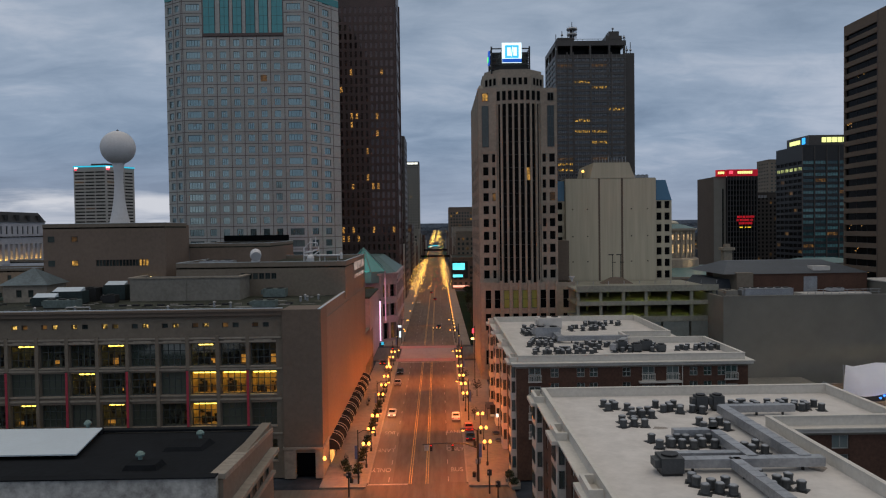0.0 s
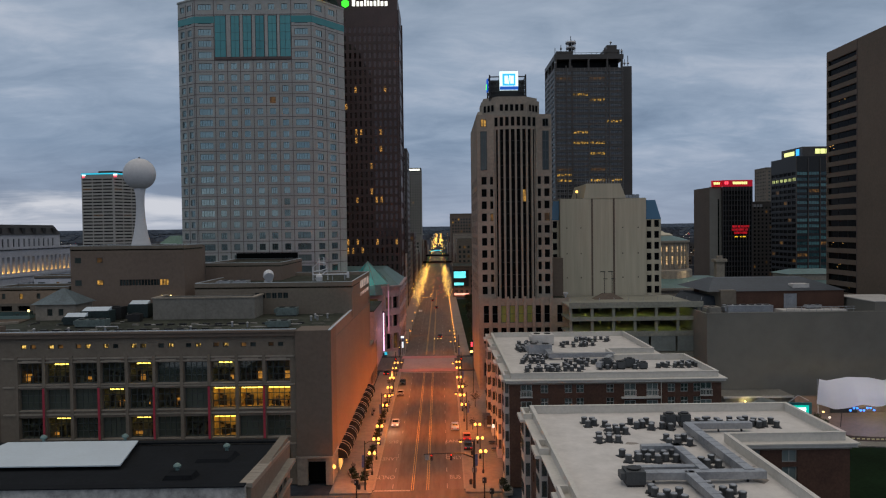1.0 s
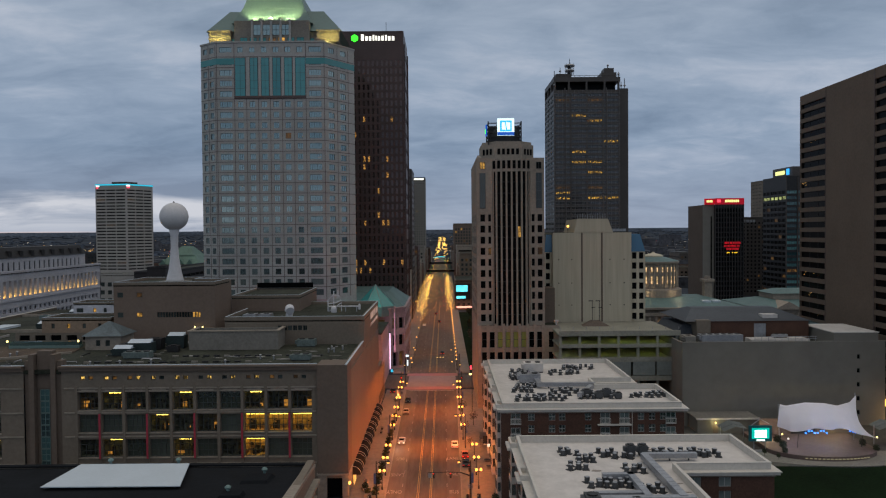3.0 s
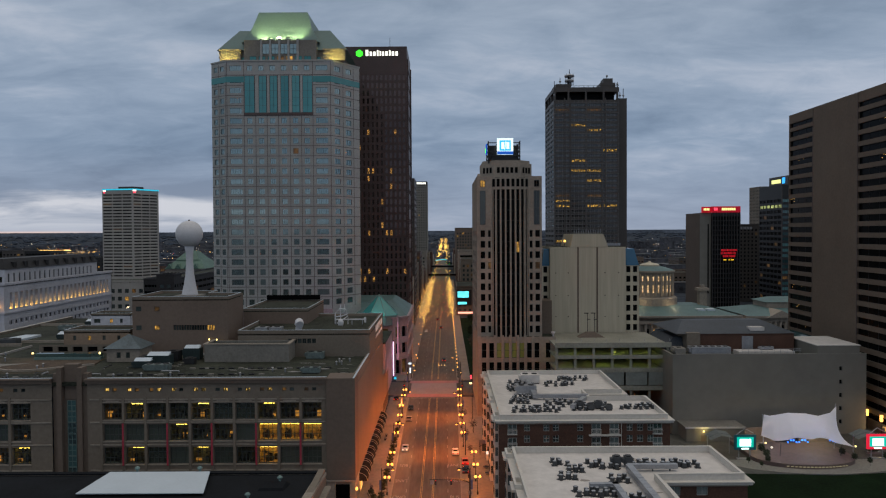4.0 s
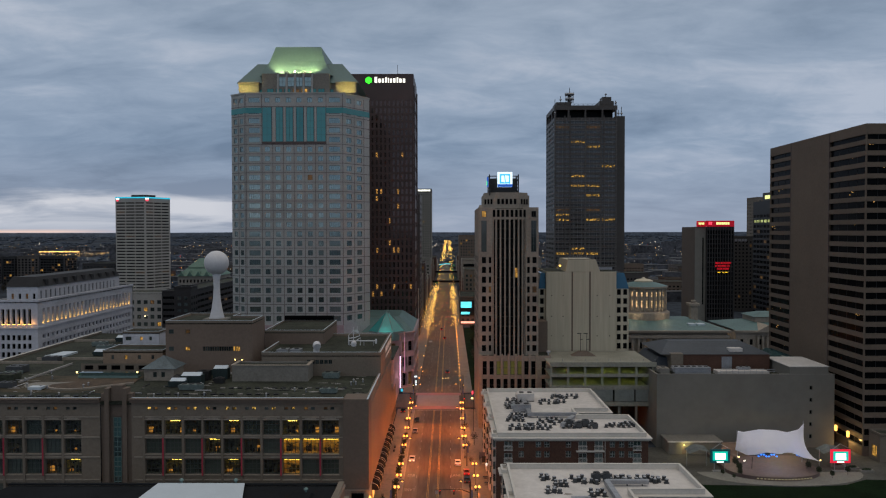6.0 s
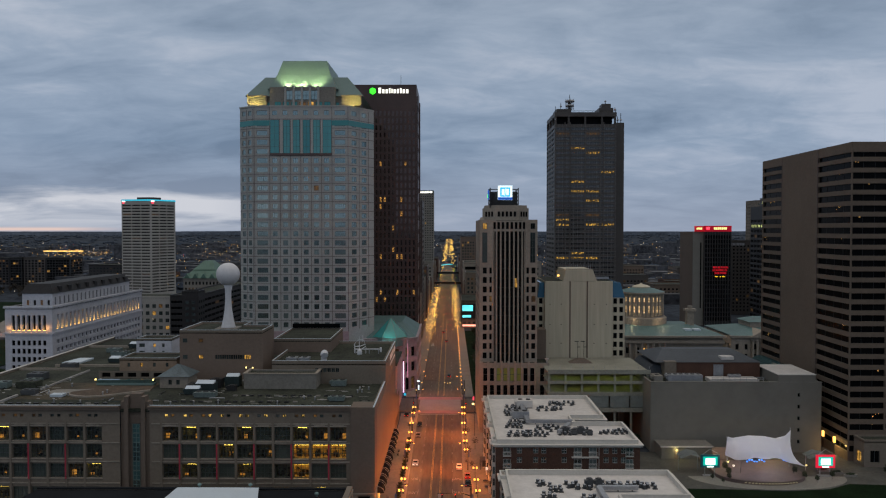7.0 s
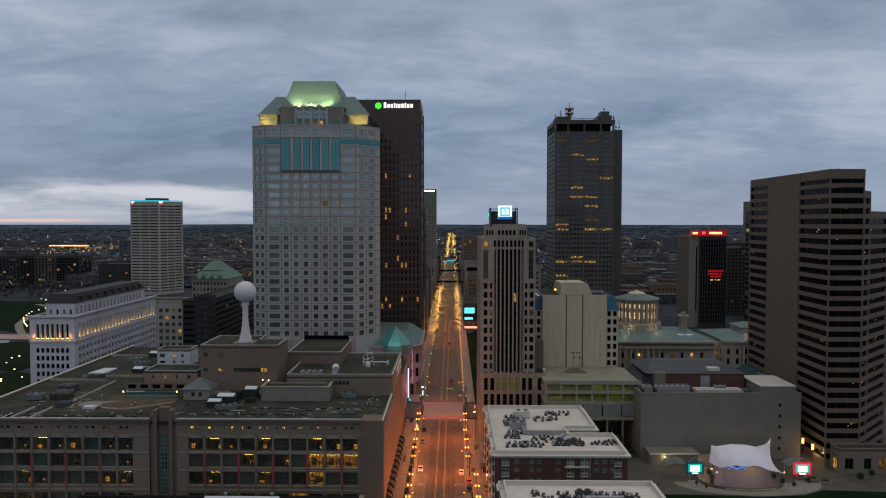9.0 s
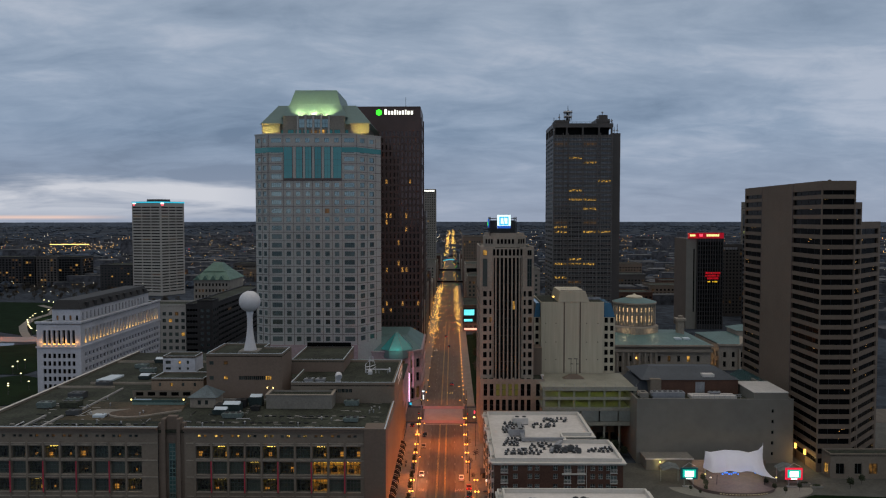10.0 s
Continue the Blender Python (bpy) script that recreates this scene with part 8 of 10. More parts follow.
def white_hall():
    """White stone office hall with a lit loggia and dark mansard top."""
    t = thing("white_judicial_hall", "white stone hall with floodlit loggia and dark mansard", "public building", (-187, 300, 0))
    x0, x1, y0, y1, z1 = -200.4, -178.9, 257, 354, 41.0
    rows = [(4.8 + 3.75 * k, 7.1 + 3.75 * k) for k in range(6)]
    nb = 24
    fu, su = spaced(3.0, 2.36, 1.45, 7), spaced(4.0, 3.8, 2.0, nb)
    for p, q, us in (((x0, y0), (x1, y0), fu), ((x1, y0), (x1, y1), su)):
        facade(t, p, q, 0, 29.0, us if us is fu else spaced(3.6, 3.8, 2.8, nb), rows, WHITESTONE, glass=GLASSBLACK, frame=FRAME if us is fu else WHITESTONE, depth=0.5, cols=1 if us is fu else 2, bar=0.1 if us is fu else 0.36)
        facade(t, p, q, 29.0, z1, us, [(30.4, 37.2)], WHITESTONE, glass=GLASSBLACK if us is fu else WHITESTONE, depth=1.2 if us is fu else 1.8, cols=1, bar=0, name="loggia_back")
    part("west_wall", MB().box(x0, x0 + 0.6, y0 + 0.02, y1, 0, z1).box(x0, x1, y1 - 0.6, y1, 0, z1), WHITESTONE, t)
    part("ledge", MB().box(x0 - 0.4, x1 + 0.4, y0 - 0.45, y0, 28.6, 29.4).box(x1, x1 + 0.45, y0, y1, 28.6, 29.4), WHITESTONE, t)
    part("cornice", MB().box(x0 - 0.5, x1 + 0.5, y0 - 0.5, y0 + 0.5, 40.4, 41.4).box(x1 - 0.5, x1 + 0.5, y0 + 0.5, y1, 40.4, 41.4), WHITESTONE, t)
    part("roof", MB().box(x0, x1, y0, y1, 40.0, 40.5), GRAVEL, t)
    facade(t, (x0 + 4.5, y0 + 6), (x1 - 3, y0 + 6), 40, 46.6, spaced(2.0, 3.2, 1.1, 4), [(41.2, 43.6)], WHITESTONE, glass=GLASSBLACK, depth=0.4, cols=1, lit=lambda i, j: 2 if i in (0, 2) else 0)
    facade(t, (x1 - 3, y0 + 6), (x1 - 3, y1 - 10), 40, 46.6, spaced(2.0, 4.0, 1.2, 19), [(41.2, 44.8)], WHITESTONE, glass=GLASSBLACK, depth=0.4, cols=1)
    part("mansard", MB().prism([(x0 + 4.0, y0 + 5.6), (x1 - 2.6, y0 + 5.6), (x1 - 2.6, y1 - 9.6), (x0 + 4.0, y1 - 9.6)], 46.6, 51.0, top=[(x0 + 6, y0 + 8), (x1 - 5, y0 + 8), (x1 - 5, y1 - 12), (x0 + 6, y1 - 12)]), SLATE, t)
    for k in range(9):
        y = y0 + 12 + 8.6 * k
        part("dormer", MB().prism([(x1 - 4.4, y), (x1 - 2.8, y), (x1 - 2.8, y + 2.2), (x1 - 4.4, y + 2.2)], 47.0, 49.6), SLATE, t)
    # floodlights standing in the feet of the loggia
    for a, b in fu:
        part("floor_light", MB().box(x0 + a + 0.1, x0 + b - 0.1, y0 + 0.2, y0 + 0.4, 30.42, 30.5), LOGGIA, t)
    for a, b in fu + [(fu[-1][1] + 0.91, 0)]:
        part("uplight", MB().box(x0 + a - 0.75, x0 + a - 0.16, y0 - 0.42, y0 - 0.3, 29.38, 29.46), LOGGIA2, t)
    for a, b in su:
        part("uplight", MB().box(x1 - 1.3, x1 - 0.9, y0 + a + 0.3, y0 + b - 0.3, 30.42, 30.8), LOGGIA, t)


white_hall()
for x in (-198.2, -192.2, -186.4, -181.0):
    lamp("loggia_light", "POINT", (x, 256.1, 31.4), 95, (1.0, 0.42, 0.08), 0.3)
NIGHTWALL = mat("black_granite", (0.026, 0.024, 0.025), 0.5, 0.2, 0.1, 1.2)
plain_block("white_annex", "pale concrete office annex with square windows", -212, -177.5, 395, 420, 33, PALECONC, seed=31, share=(0.05, 0.15), step=(4.2, 2.4, 4.6, 2.4, 3))
plain_block("dark_banded_block", "dark low office block with banded floors", -175.5, -158.5, 388, 520, 34.5, NIGHTWALL, seed=32, share=(0.0, 0.02), glass=GLASSBLACK, step=(8.4, 7.8, 3.8, 1.8, 3), cols=4)
plain_block("glass_stair_block", "dark glass stair block", -167, -156.8, 385.5, 398, 37.2, NIGHTWALL, seed=33, share=(0.0, 0.02), glass=GLASSGREEN, joined=True)
plain_block("far_apartment_block", "dark riverside apartment block with many small lit flats", -650, -566, 867, 900, 40, NIGHTWALL, seed=35, share=(0.025, 0.07), step=(4.4, 2.6, 3.3, 2.0, 2), glass=GLASSBLACK, joined=True)
plain_block("far_apartment_block", "black glass riverside apartment block with lit flats", -564, -548, 865, 895, 40, BLACK, seed=38, share=(0.025, 0.07), step=(3.6, 3.0, 3.3, 2.4, 2), glass=GLASSBLACK, joined=True)
plain_block("far_apartment_block", "grey riverside apartment block with many small lit flats", -547, -519, 867, 900, 40.5, DARKSTEEL, seed=39, share=(0.025, 0.07), step=(4.4, 2.6, 3.3, 2.0, 2), glass=GLASSBLACK, joined=True)
plain_block("far_apartment_block", "black glass riverside apartment block with lit flats", -518, -486, 866, 898, 40, BLACK, seed=36, share=(0.025, 0.07), step=(3.6, 3.0, 3.3, 2.4, 2), glass=GLASSBLACK, joined=True)
plain_block("river_block", "dark office block by the river", -430, -385, 800, 840, 34, NIGHTWALL, seed=37, share=(0.01, 0.03), step=(4, 2, 3.4, 1.6, 2))


COURTGREEN = mat("dark_green_copper", (0.075, 0.145, 0.115), 0.6, 0.15, 0.1, 1.0)


def green_court():
    t = thing("green_roofed_courthouse", "pale courthouse with steep green hipped roofs", "public building", (-250, 690, 0))
    facade(t, (-267, 660), (-218, 660), 0, 29, spaced(2, 4.6, 2.4, 10), spaced(3, 6.4, 3.2, 4), CONCRETE, glass=GLASSBLACK, depth=0.4, cols=2, lit=chance(7, 0.02, 0.05))
    part("core", MB().box(-267, -218, 661, 710, 0, 29), CONCRETE, t)
    part("roof", MB().prism([(-268, 659), (-217, 659), (-217, 711), (-268, 711)], 29, 38, top=[(-258, 672), (-228, 672), (-228, 700), (-258, 700)]), COURTGREEN, t)
    part("lantern_roof", MB().prism([(-259, 670), (-229, 670), (-229, 702), (-259, 702)], 37.5, 46.5, top=[(-250, 684), (-238, 684), (-238, 690), (-250, 690)]), COURTGREEN, t)
    for gx in (-262, -251, -240, -229):
        part("gable", MB().add([(gx - 4, 658.6, 29), (gx + 4, 658.6, 29), (gx, 658.6, 34), (gx, 672, 34)], [(0, 1, 2), (1, 3, 2), (0, 2, 3)]), COURTGREEN, t)
    t.location, t.scale = (-253, 690, 0), (0.76, 1, 0.95)


green_court()
# towers and rows that line the street further north
plain_block("dark_street_tower", "dark tower beyond the brown tower", -46, -18.6, 440, 475, 96, DARKSTEEL, seed=41, share=(0.02, 0.03), glass=GLASSBLACK, step=(4.4, 2.8, 3.9, 2.0, 4), category="skyscraper", joined=True)
plain_block("pale_slab_tower", "pale concrete slab tower far up the street", -49, -24.5, 1050, 1085, 131, CONCRETE, seed=42, share=(0.004, 0.01), step=(3.4, 1.6, 3.7, 1.7, 4), category="skyscraper")
sg = thing("slab_tower_sign", "white lettering bars along the tower top", "sign", (-37, 1049, 128))
part("crown", MB().box(-49, -24.5, 1049.4, 1085, 131, 136), DARKSTEEL, sg)
sign_bars(sg, -47, 1049.4, 132, (1.6, 1.6, 1.2, 1.0, 1.6, 1.6, 1.6, 2.0, 1.0, 1.8, 1.8), 2.6, SIGNWARM, 0.35)
row = random.Random(19)
y = 300
for k, (y0, y1, z, mt) in enumerate(((385, 435, 32, STONE), (480, 520, 38, TAN), (560, 600, 44, BROWNSTONE), (605, 650, 30, STONE), (655, 720, 24, BRICK), (760, 800, 40, CONCRETE), (805, 850, 28, BRICK), (870, 930, 34, TAN), (960, 1020, 22, BRICK), (1100, 1180, 30, BRICK), (1200, 1300, 20, STONE))):
    plain_block("street_block", "old street block with lit shop fronts", -52 + row.uniform(-6, 3), -19.0, y0, y1, z, mt, seed=50 + k, share=(0.06, 0.08), step=(3.4, 1.7, 3.8, 2.1, 1.2))
for k, (y0, y1, z, mt, xa) in enumerate(((575, 620, 38, TAN, 60), (630, 680, 24, BRICK, 52), (690, 740, 42, STONE, 62), (760, 850, 30, BRICK, 60), (900, 960, 66, TANDARK, 58), (985, 1040, 28, STONE, 50), (1060, 1180, 34, BRICK, 60), (1200, 1320, 22, STONE, 56))):
    plain_block("street_block", "old street block with lit shop fronts", 14.5, xa, y0, y1, z, mt, seed=70 + k, share=(0.06, 0.08), step=(3.4, 1.7, 3.8, 2.1, 1.2))
plain_block("grey_mid_tower", "grey mid-rise tower behind the stone tower", 44, 68, 470, 500, 52, CONCRETE, seed=90, share=(0.01, 0.03), step=(3.6, 1.8, 3.6, 1.8, 3))
SCREENC = glow("cyan_screen", (0.15, 0.9, 1.0), 1.6, 0.4, 0.3)
SIGNPINK = glow("salmon_awning_light", (1.0, 0.4, 0.28), 1.8)
plain_block("corner_block", "dark street block carrying video screens", 9.6, 36, 496.4, 556, 21, TANDARK, seed=93, share=(0.02, 0.05), step=(3.6, 1.8, 3.6, 1.8, 3), joined=True)
b = thing("street_screen", "bright cyan video screens on a corner wall", "screen", (14, 495, 0))
part("frame", MB().box(9.4, 20.4, 495.8, 496.3, 7.4, 18.8), BLACK, b)
for xa, xb, za, zb in ((10.2, 18.4, 13.2, 17.7), (10.4, 17.0, 8.2, 10.0)):
    part("screen", MB().box(xa, xb, 495.5, 495.8, za, zb), SCREENC, b)
part("awning", MB().box(10.4, 21.3, 493.5, 496.3, 1.6, 2.6), SIGNPINK, b)
bb = thing("street_billboard", "dark printed billboard above the street", "billboard", (20, 684, 0))
part("face", MB().box(16, 34, 689.2, 689.7, 26, 38), GLASSBLACK, bb)
part("bar", MB().box(19, 27, 689.1, 689.2, 31, 34), CONCRETE, bb)

# ---- street furniture ----


def twin_lamp():
    t = thing("twin_street_lamp", "black post with two glowing warm globes", "street lamp", (0, 0, 0.15), group="twin street lamps")
    part("post", MB().lathe(0, 0, [(0.2, 0.15), (0.2, 0.7), (0.09, 0.9), (0.07, 3.9), (0.1, 4.0)], 8), BLACK, t)
    part("crossarm", MB().tube([(-0.5, 0, 4.0), (-0.3, 0, 3.85), (0, 0, 3.9), (0.3, 0, 3.85), (0.5, 0, 4.0)], 0.05, 6), BLACK, t)
    for x in (-0.5, 0.5):
        part("globe", MB().lathe(x, 0, [(0.1, 4.0), (0.24, 4.12), (0.28, 4.3), (0.22, 4.5), (0.08, 4.62)], 10), LAMP, t)
    return t


STAGETEXT = glow("pale_lit_lettering", (1.0, 0.85, 0.5), 0.2)
SODIUM = (1.0, 0.200, 0.020)
proto = twin_lamp()
spots = [(-12.6, 127.2), (-12.6, 136.6), (-12.7, 146.5), (-13.0, 165.4), (-13.1, 175.4), (-13.2, 185.6), (-13.4, 198.2), (-13.6, 213.4), (8.5, 127.4), (8.4, 136.4), (8.4, 146.8), (6.1, 165.3), (6.0, 175.4), (5.9, 185.4), (5.8, 198.2), (6.0, 212.7), (-13.6, 222.5), (6.1, 222.6)]
for k, (x, y) in enumerate(spots):
    if k == 0:
        proto.location = (x, y, 0.15)
    else:
        copy_thing(proto, Matrix.Translation((x, y, 0.15)))
    lamp("street_lamp_light", "POINT", (x, y, 4.9), 1500, SODIUM, 0.35)


def single_lamp(globe, label, group):
    t = thing("globe_street_lamp", label, "street lamp", (0, 0, 0.15), group=group)
    part("post", MB().lathe(0, 0, [(0.18, 0.15), (0.08, 0.8), (0.06, 4.2)], 8), BLACK, t)
    part("globe", MB().lathe(0, 0, [(0.08, 4.2), (0.2, 4.3), (0.23, 4.45), (0.18, 4.62), (0.06, 4.72)], 10), globe, t)
    return t


p1_ = single_lamp(LAMP, "black post with one glowing warm globe", "globe street lamps")
p1_.location = (6.2, 266, 0.15)
for k in range(1, 26):
    copy_thing(p1_, Matrix.Translation((6.2, 266 + 9.6 * k, 0.15)))
for y in (270, 297, 330, 365, 400, 436, 470):
    copy_thing(p1_, Matrix.Translation((-12.4, y, 0.15)))
for y in (305, 350, 400, 450):
    lamp("street_lamp_light", "POINT", (6.0, y, 5.2), 1400, SODIUM, 0.4)
for y in (312, 360, 430):
    lamp("street_lamp_light", "POINT", (-12.2, y, 5.2), 1300, SODIUM, 0.4)


def cobra(x, y, side):
    """Tall pole with an arm out over the carriageway."""
    t = thing("tall_street_lamp", "tall dark lamp pole with arm over the road", "street lamp", (x, y, 0.15), group="tall street lamps")
    part("pole", MB().lathe(x, y, [(0.16, 0.15), (0.11, 5.0), (0.08, 9.0)], 8), BLACK, t)
    part("arm", MB().tube([(x, y, 8.4), (x + side * 0.9, y, 8.9), (x + side * 2.1, y, 8.85)], 0.06, 6), BLACK, t)
    hd = part("head", MB().box(min(x + side * 2.0, x + side * 2.9), max(x + side * 2.0, x + side * 2.9), y - 0.2, y + 0.2, 8.75, 8.95), BLACK, t)
    part("lens", MB().box(min(x + side * 2.25, x + side * 2.7), max(x + side * 2.25, x + side * 2.7), y - 0.17, y + 0.17, 8.5, 8.75), LAMP, hd)
    part("banner", MB().box(x - 0.55 if side > 0 else x + 0.12, x - 0.12 if side > 0 else x + 0.55, y - 0.02, y + 0.02, 4.2, 6.4), BLUEBAN, t, "dark blue pole banner")
    lamp("tall_lamp_light", "SPOT", (x + side * 2.4, y, 8.2), 5700 if y < 230 else 2600, SODIUM, 0.4, (x + side * 3.4, y, 0), 2.15)


for y in (84, 119.1, 157.5, 199.0, 236.5, 264.5):
    cobra(-13.1, y, 1)
for y in (84, 119.2, 157.6, 196.5, 237.0, 264.0):
    cobra(6.5, y, -1)


def mast_arm():
    t = thing("traffic_signal_mast", "dark signal mast with long arm over the road", "traffic signal", (6.4, 119.5, 0.15))
    part("pole", MB().lathe(6.4, 119.5, [(0.24, 0.15), (0.18, 4), (0.15, 8.6)], 10), BLACK, t)
    part("arm", MB().tube([(6.4, 119.5, 5.6), (4.4, 119.3, 6.4), (1.5, 119.0, 6.6), (-2.6, 118.5, 6.6)], [0.15, 0.13, 0.1, 0.07], 8), BLACK, t)
    for x in (2.3, -1.2):
        h = part("signal_head", MB().box(x - 0.2, x + 0.2, 118.7, 119.05, 5.4, 6.55), BLACK, t)
        for k, m in enumerate((REDLAMP, BLACK, BLACK)):
            part("signal_lens", MB().lathe(x, 118.68, [(0.12, 6.3 - 0.36 * k), (0.14, 6.36 - 0.36 * k), (0.1, 6.42 - 0.36 * k)], 8), m, h)
    part("sign_plate", MB().box(-2.3, -1.55, 118.55, 118.6, 5.55, 6.5), WHITEPAINT, t)
    part("sign_plate", MB().box(6.0, 6.9, 119.2, 119.25, 3.0, 3.9), WHITEPAINT, t)
    for x, y in ((7.9, 113.8), (-14.0, 113.5), (8.8, 108.5)):
        s = thing("corner_signal", "dark corner post with pedestrian signal", "traffic signal", (x, y, 0.1), group="corner signals")
        part("pole", MB().lathe(x, y, [(0.14, 0.1), (0.09, 4.0)], 8), BLACK, s)
        hd = part("head", MB().box(x - 0.35, x + 0.35, y - 0.15, y + 0.15, 3.0, 3.9), BLACK, s)
        part("lens", MB().box(x - 0.3, x - 0.1, y - 0.18, y - 0.15, 3.4, 3.7), METAL, hd)
    for x, y in ((-14.4, 233.0), (7.4, 232.0), (-14.4, 257.5), (7.4, 258.0)):
        s = thing("corner_signal", "dark corner post with pedestrian signal", "traffic signal", (x, y, 0.1), group="corner signals")
        part("pole", MB().lathe(x, y, [(0.14, 0.1), (0.09, 6.0)], 8), BLACK, s)
        hd = part("head", MB().box(x - 0.35, x + 0.35, y - 0.15, y + 0.15, 3.0, 4.2), BLACK, s)
        part("lens", MB().box(x - 0.12, x + 0.12, y - 0.18, y - 0.15, 3.5, 3.8), REDLAMP if y < 240 else STAGEWARM, hd)


mast_arm()
for k in range(3):
    x = -1.6 + 1.2 * k
    s = thing("hanging_signal", "signal head over the far crossing", "traffic signal", (x, 262, 5), group="hanging signals")
    part("head", MB().box(x - 0.18, x + 0.18, 261.8, 262.1, 5.2, 6.3), BLACK, s)
    part("lens", MB().lathe(x, 261.75, [(0.12, 5.9), (0.17, 6.0), (0.12, 6.1)], 8), STAGEWARM, s)
    part("hanger", MB().box(x - 0.03, x + 0.03, 261.9, 262.0, 6.3, 7.0), BLACK, s)
solo("signal_span_wire", MB().tube([(-14.4, 262, 7.2), (-4, 262, 6.95), (7.4, 262, 7.2)], 0.05, 6), BLACK, "dark span wire carrying signals over the road", "wire")
for x in (-14.4, 7.4):
    solo("signal_pole", MB().lathe(x, 262, [(0.2, 0.1), (0.14, 7.4)], 8), BLACK, "dark pole holding the signal wire", "pole", group="signal poles")


def car(x, y, body, label, south=False, lights=True, dark=GLASSBLACK):
    """A saloon car built of body, cabin, wheels and lamps, facing north unless south."""
    t = thing("car", label, "car", (x, y, 0.0), group="cars on the street")
    prof = [(-2.25, 0.35), (-2.28, 0.75), (-2.1, 0.92), (-1.25, 1.0), (-0.75, 1.42), (0.55, 1.45), (1.2, 1.02), (2.05, 0.86), (2.25, 0.66), (2.25, 0.32)]
    m = MB()
    for a, b, w in ((0.0, 1.0, 0.88),):
        n = len(prof)
        vs = []
        for sx in (-1, 1):
            for (py, pz) in prof:
                ww = w - (0.16 if pz > 1.1 else 0.0)
                vs.append((sx * ww, py, pz))
        fs = [(k, (k + 1) % n, n + (k + 1) % n, n + k) for k in range(n)] + [tuple(range(n))[::-1], tuple(range(n, 2 * n))]
        m.add(vs, fs)
    body_ob = part("body", m, body, None)
    body_ob.parent, body_ob.location = t, (0, 0, 0)
    for name, q in (("rear_window", ((-0.66, -1.25, 1.05), (0.66, -1.25, 1.05), (0.62, -0.81, 1.41), (-0.62, -0.81, 1.41))),
                    ("windscreen", ((0.66, 1.2, 1.08), (-0.66, 1.2, 1.08), (-0.62, 0.63, 1.44), (0.62, 0.63, 1.44)))):
        ob = part(name, MB().quad(*q), dark, None)
        ob.parent, ob.location = t, (0, 0, 0)
    for sx in (-1, 1):
        g = MB().add([(sx * 0.89, -1.05, 1.02), (sx * 0.89, 0.95, 1.04), (sx * 0.735, 0.5, 1.38), (sx * 0.735, -0.72, 1.36)], [(0, 1, 2, 3)])
        ob = part("side_window", g, dark, None)
        ob.parent, ob.location = t, (0, 0, 0)
    for sx in (-1, 1):
        for wy in (-1.4, 1.4):
            w = part("wheel", MB().tube([(sx * 0.72, wy, 0.33), (sx * 0.91, wy, 0.33)], 0.33, 12), BLACK, None)
            w.parent, w.location = t, (0, 0, 0)
    for sx in (-1, 1):
        l = part("tail_lamp", MB().box(sx * 0.62 - 0.2, sx * 0.62 + 0.2, -2.32, -2.26, 0.68, 0.84), REDLAMP if lights else SIGNR2, None)
        l.parent, l.location = t, (0, 0, 0)
        l = part("headlamp", MB().box(sx * 0.6 - 0.2, sx * 0.6 + 0.2, 2.22, 2.3, 0.6, 0.74), WHITELAMP if lights else METAL, None)
        l.parent, l.location = t, (0, 0, 0)
    t.matrix_basis = Matrix.Translation((x, y, 0.02)) @ pose(0, 0, 0, 0, 0, 180 if south else 0)
    return t


SILVER = mat("silver_car_paint", (0.36, 0.37, 0.38), 0.3, 0.05, metal=0.5, bump=0)
WHITECAR = mat("white_car_paint", (0.62, 0.61, 0.60), 0.35, 0.05, bump=0)
REDCAR = mat("red_car_paint", (0.22, 0.012, 0.015), 0.3, 0.05, bump=0)
BLACKCAR = mat("black_car_paint", (0.015, 0.015, 0.017), 0.25, 0.05, bump=0)
GREYCAR = mat("grey_car_paint", (0.10, 0.10, 0.11), 0.3, 0.05, metal=0.3, bump=0)
car(-10.3, 163, SILVER, "silver car driving with headlamps lit", True)
car(-10.9, 210.5, BLACKCAR, "black car parked at the kerb", True, False)
car(-10.8, 195.0, GREYCAR, "grey car parked at the kerb", True, False)
car(3.75, 159.3, WHITECAR, "white car stopped in the bus lane", False, False)
car(6.2, 150.6, REDCAR, "dark red car with tail lamps lit", False, True)
car(6.2, 143.8, BLACKCAR, "black car parked behind the red car", False, False)
car(0.4, 305, BLACKCAR, "dark car with tail lamps lit beyond the junction", False, True)
car(-16.9, 225, BLACKCAR, "dark car with tail lamps lit in the lay-by", False, True)
car(-10.6, 408, GREYCAR, "grey car further up the street", True, True)
car(-1.6, 423, BLACKCAR, "dark car with tail lamps lit up the street", False, True)
car(-4.2, 467, BLACKCAR, "dark car with tail lamps lit up the street", False, True)
lamp("headlamp_pool", "SPOT", (-10.3, 160.4, 0.8), 900, (1.0, 0.9, 0.7), 0.1, (-10.3, 153, 0.0), 0.9)


SHOPLIT = glow("shop_light", (1.0, 0.6, 0.15), 1.4, 0.6, 0.8)
CANVAS = mat("black_awning_canvas", (0.011, 0.011, 0.012), 0.95, 0.3, 0.5, 4.0, spec=0.05)
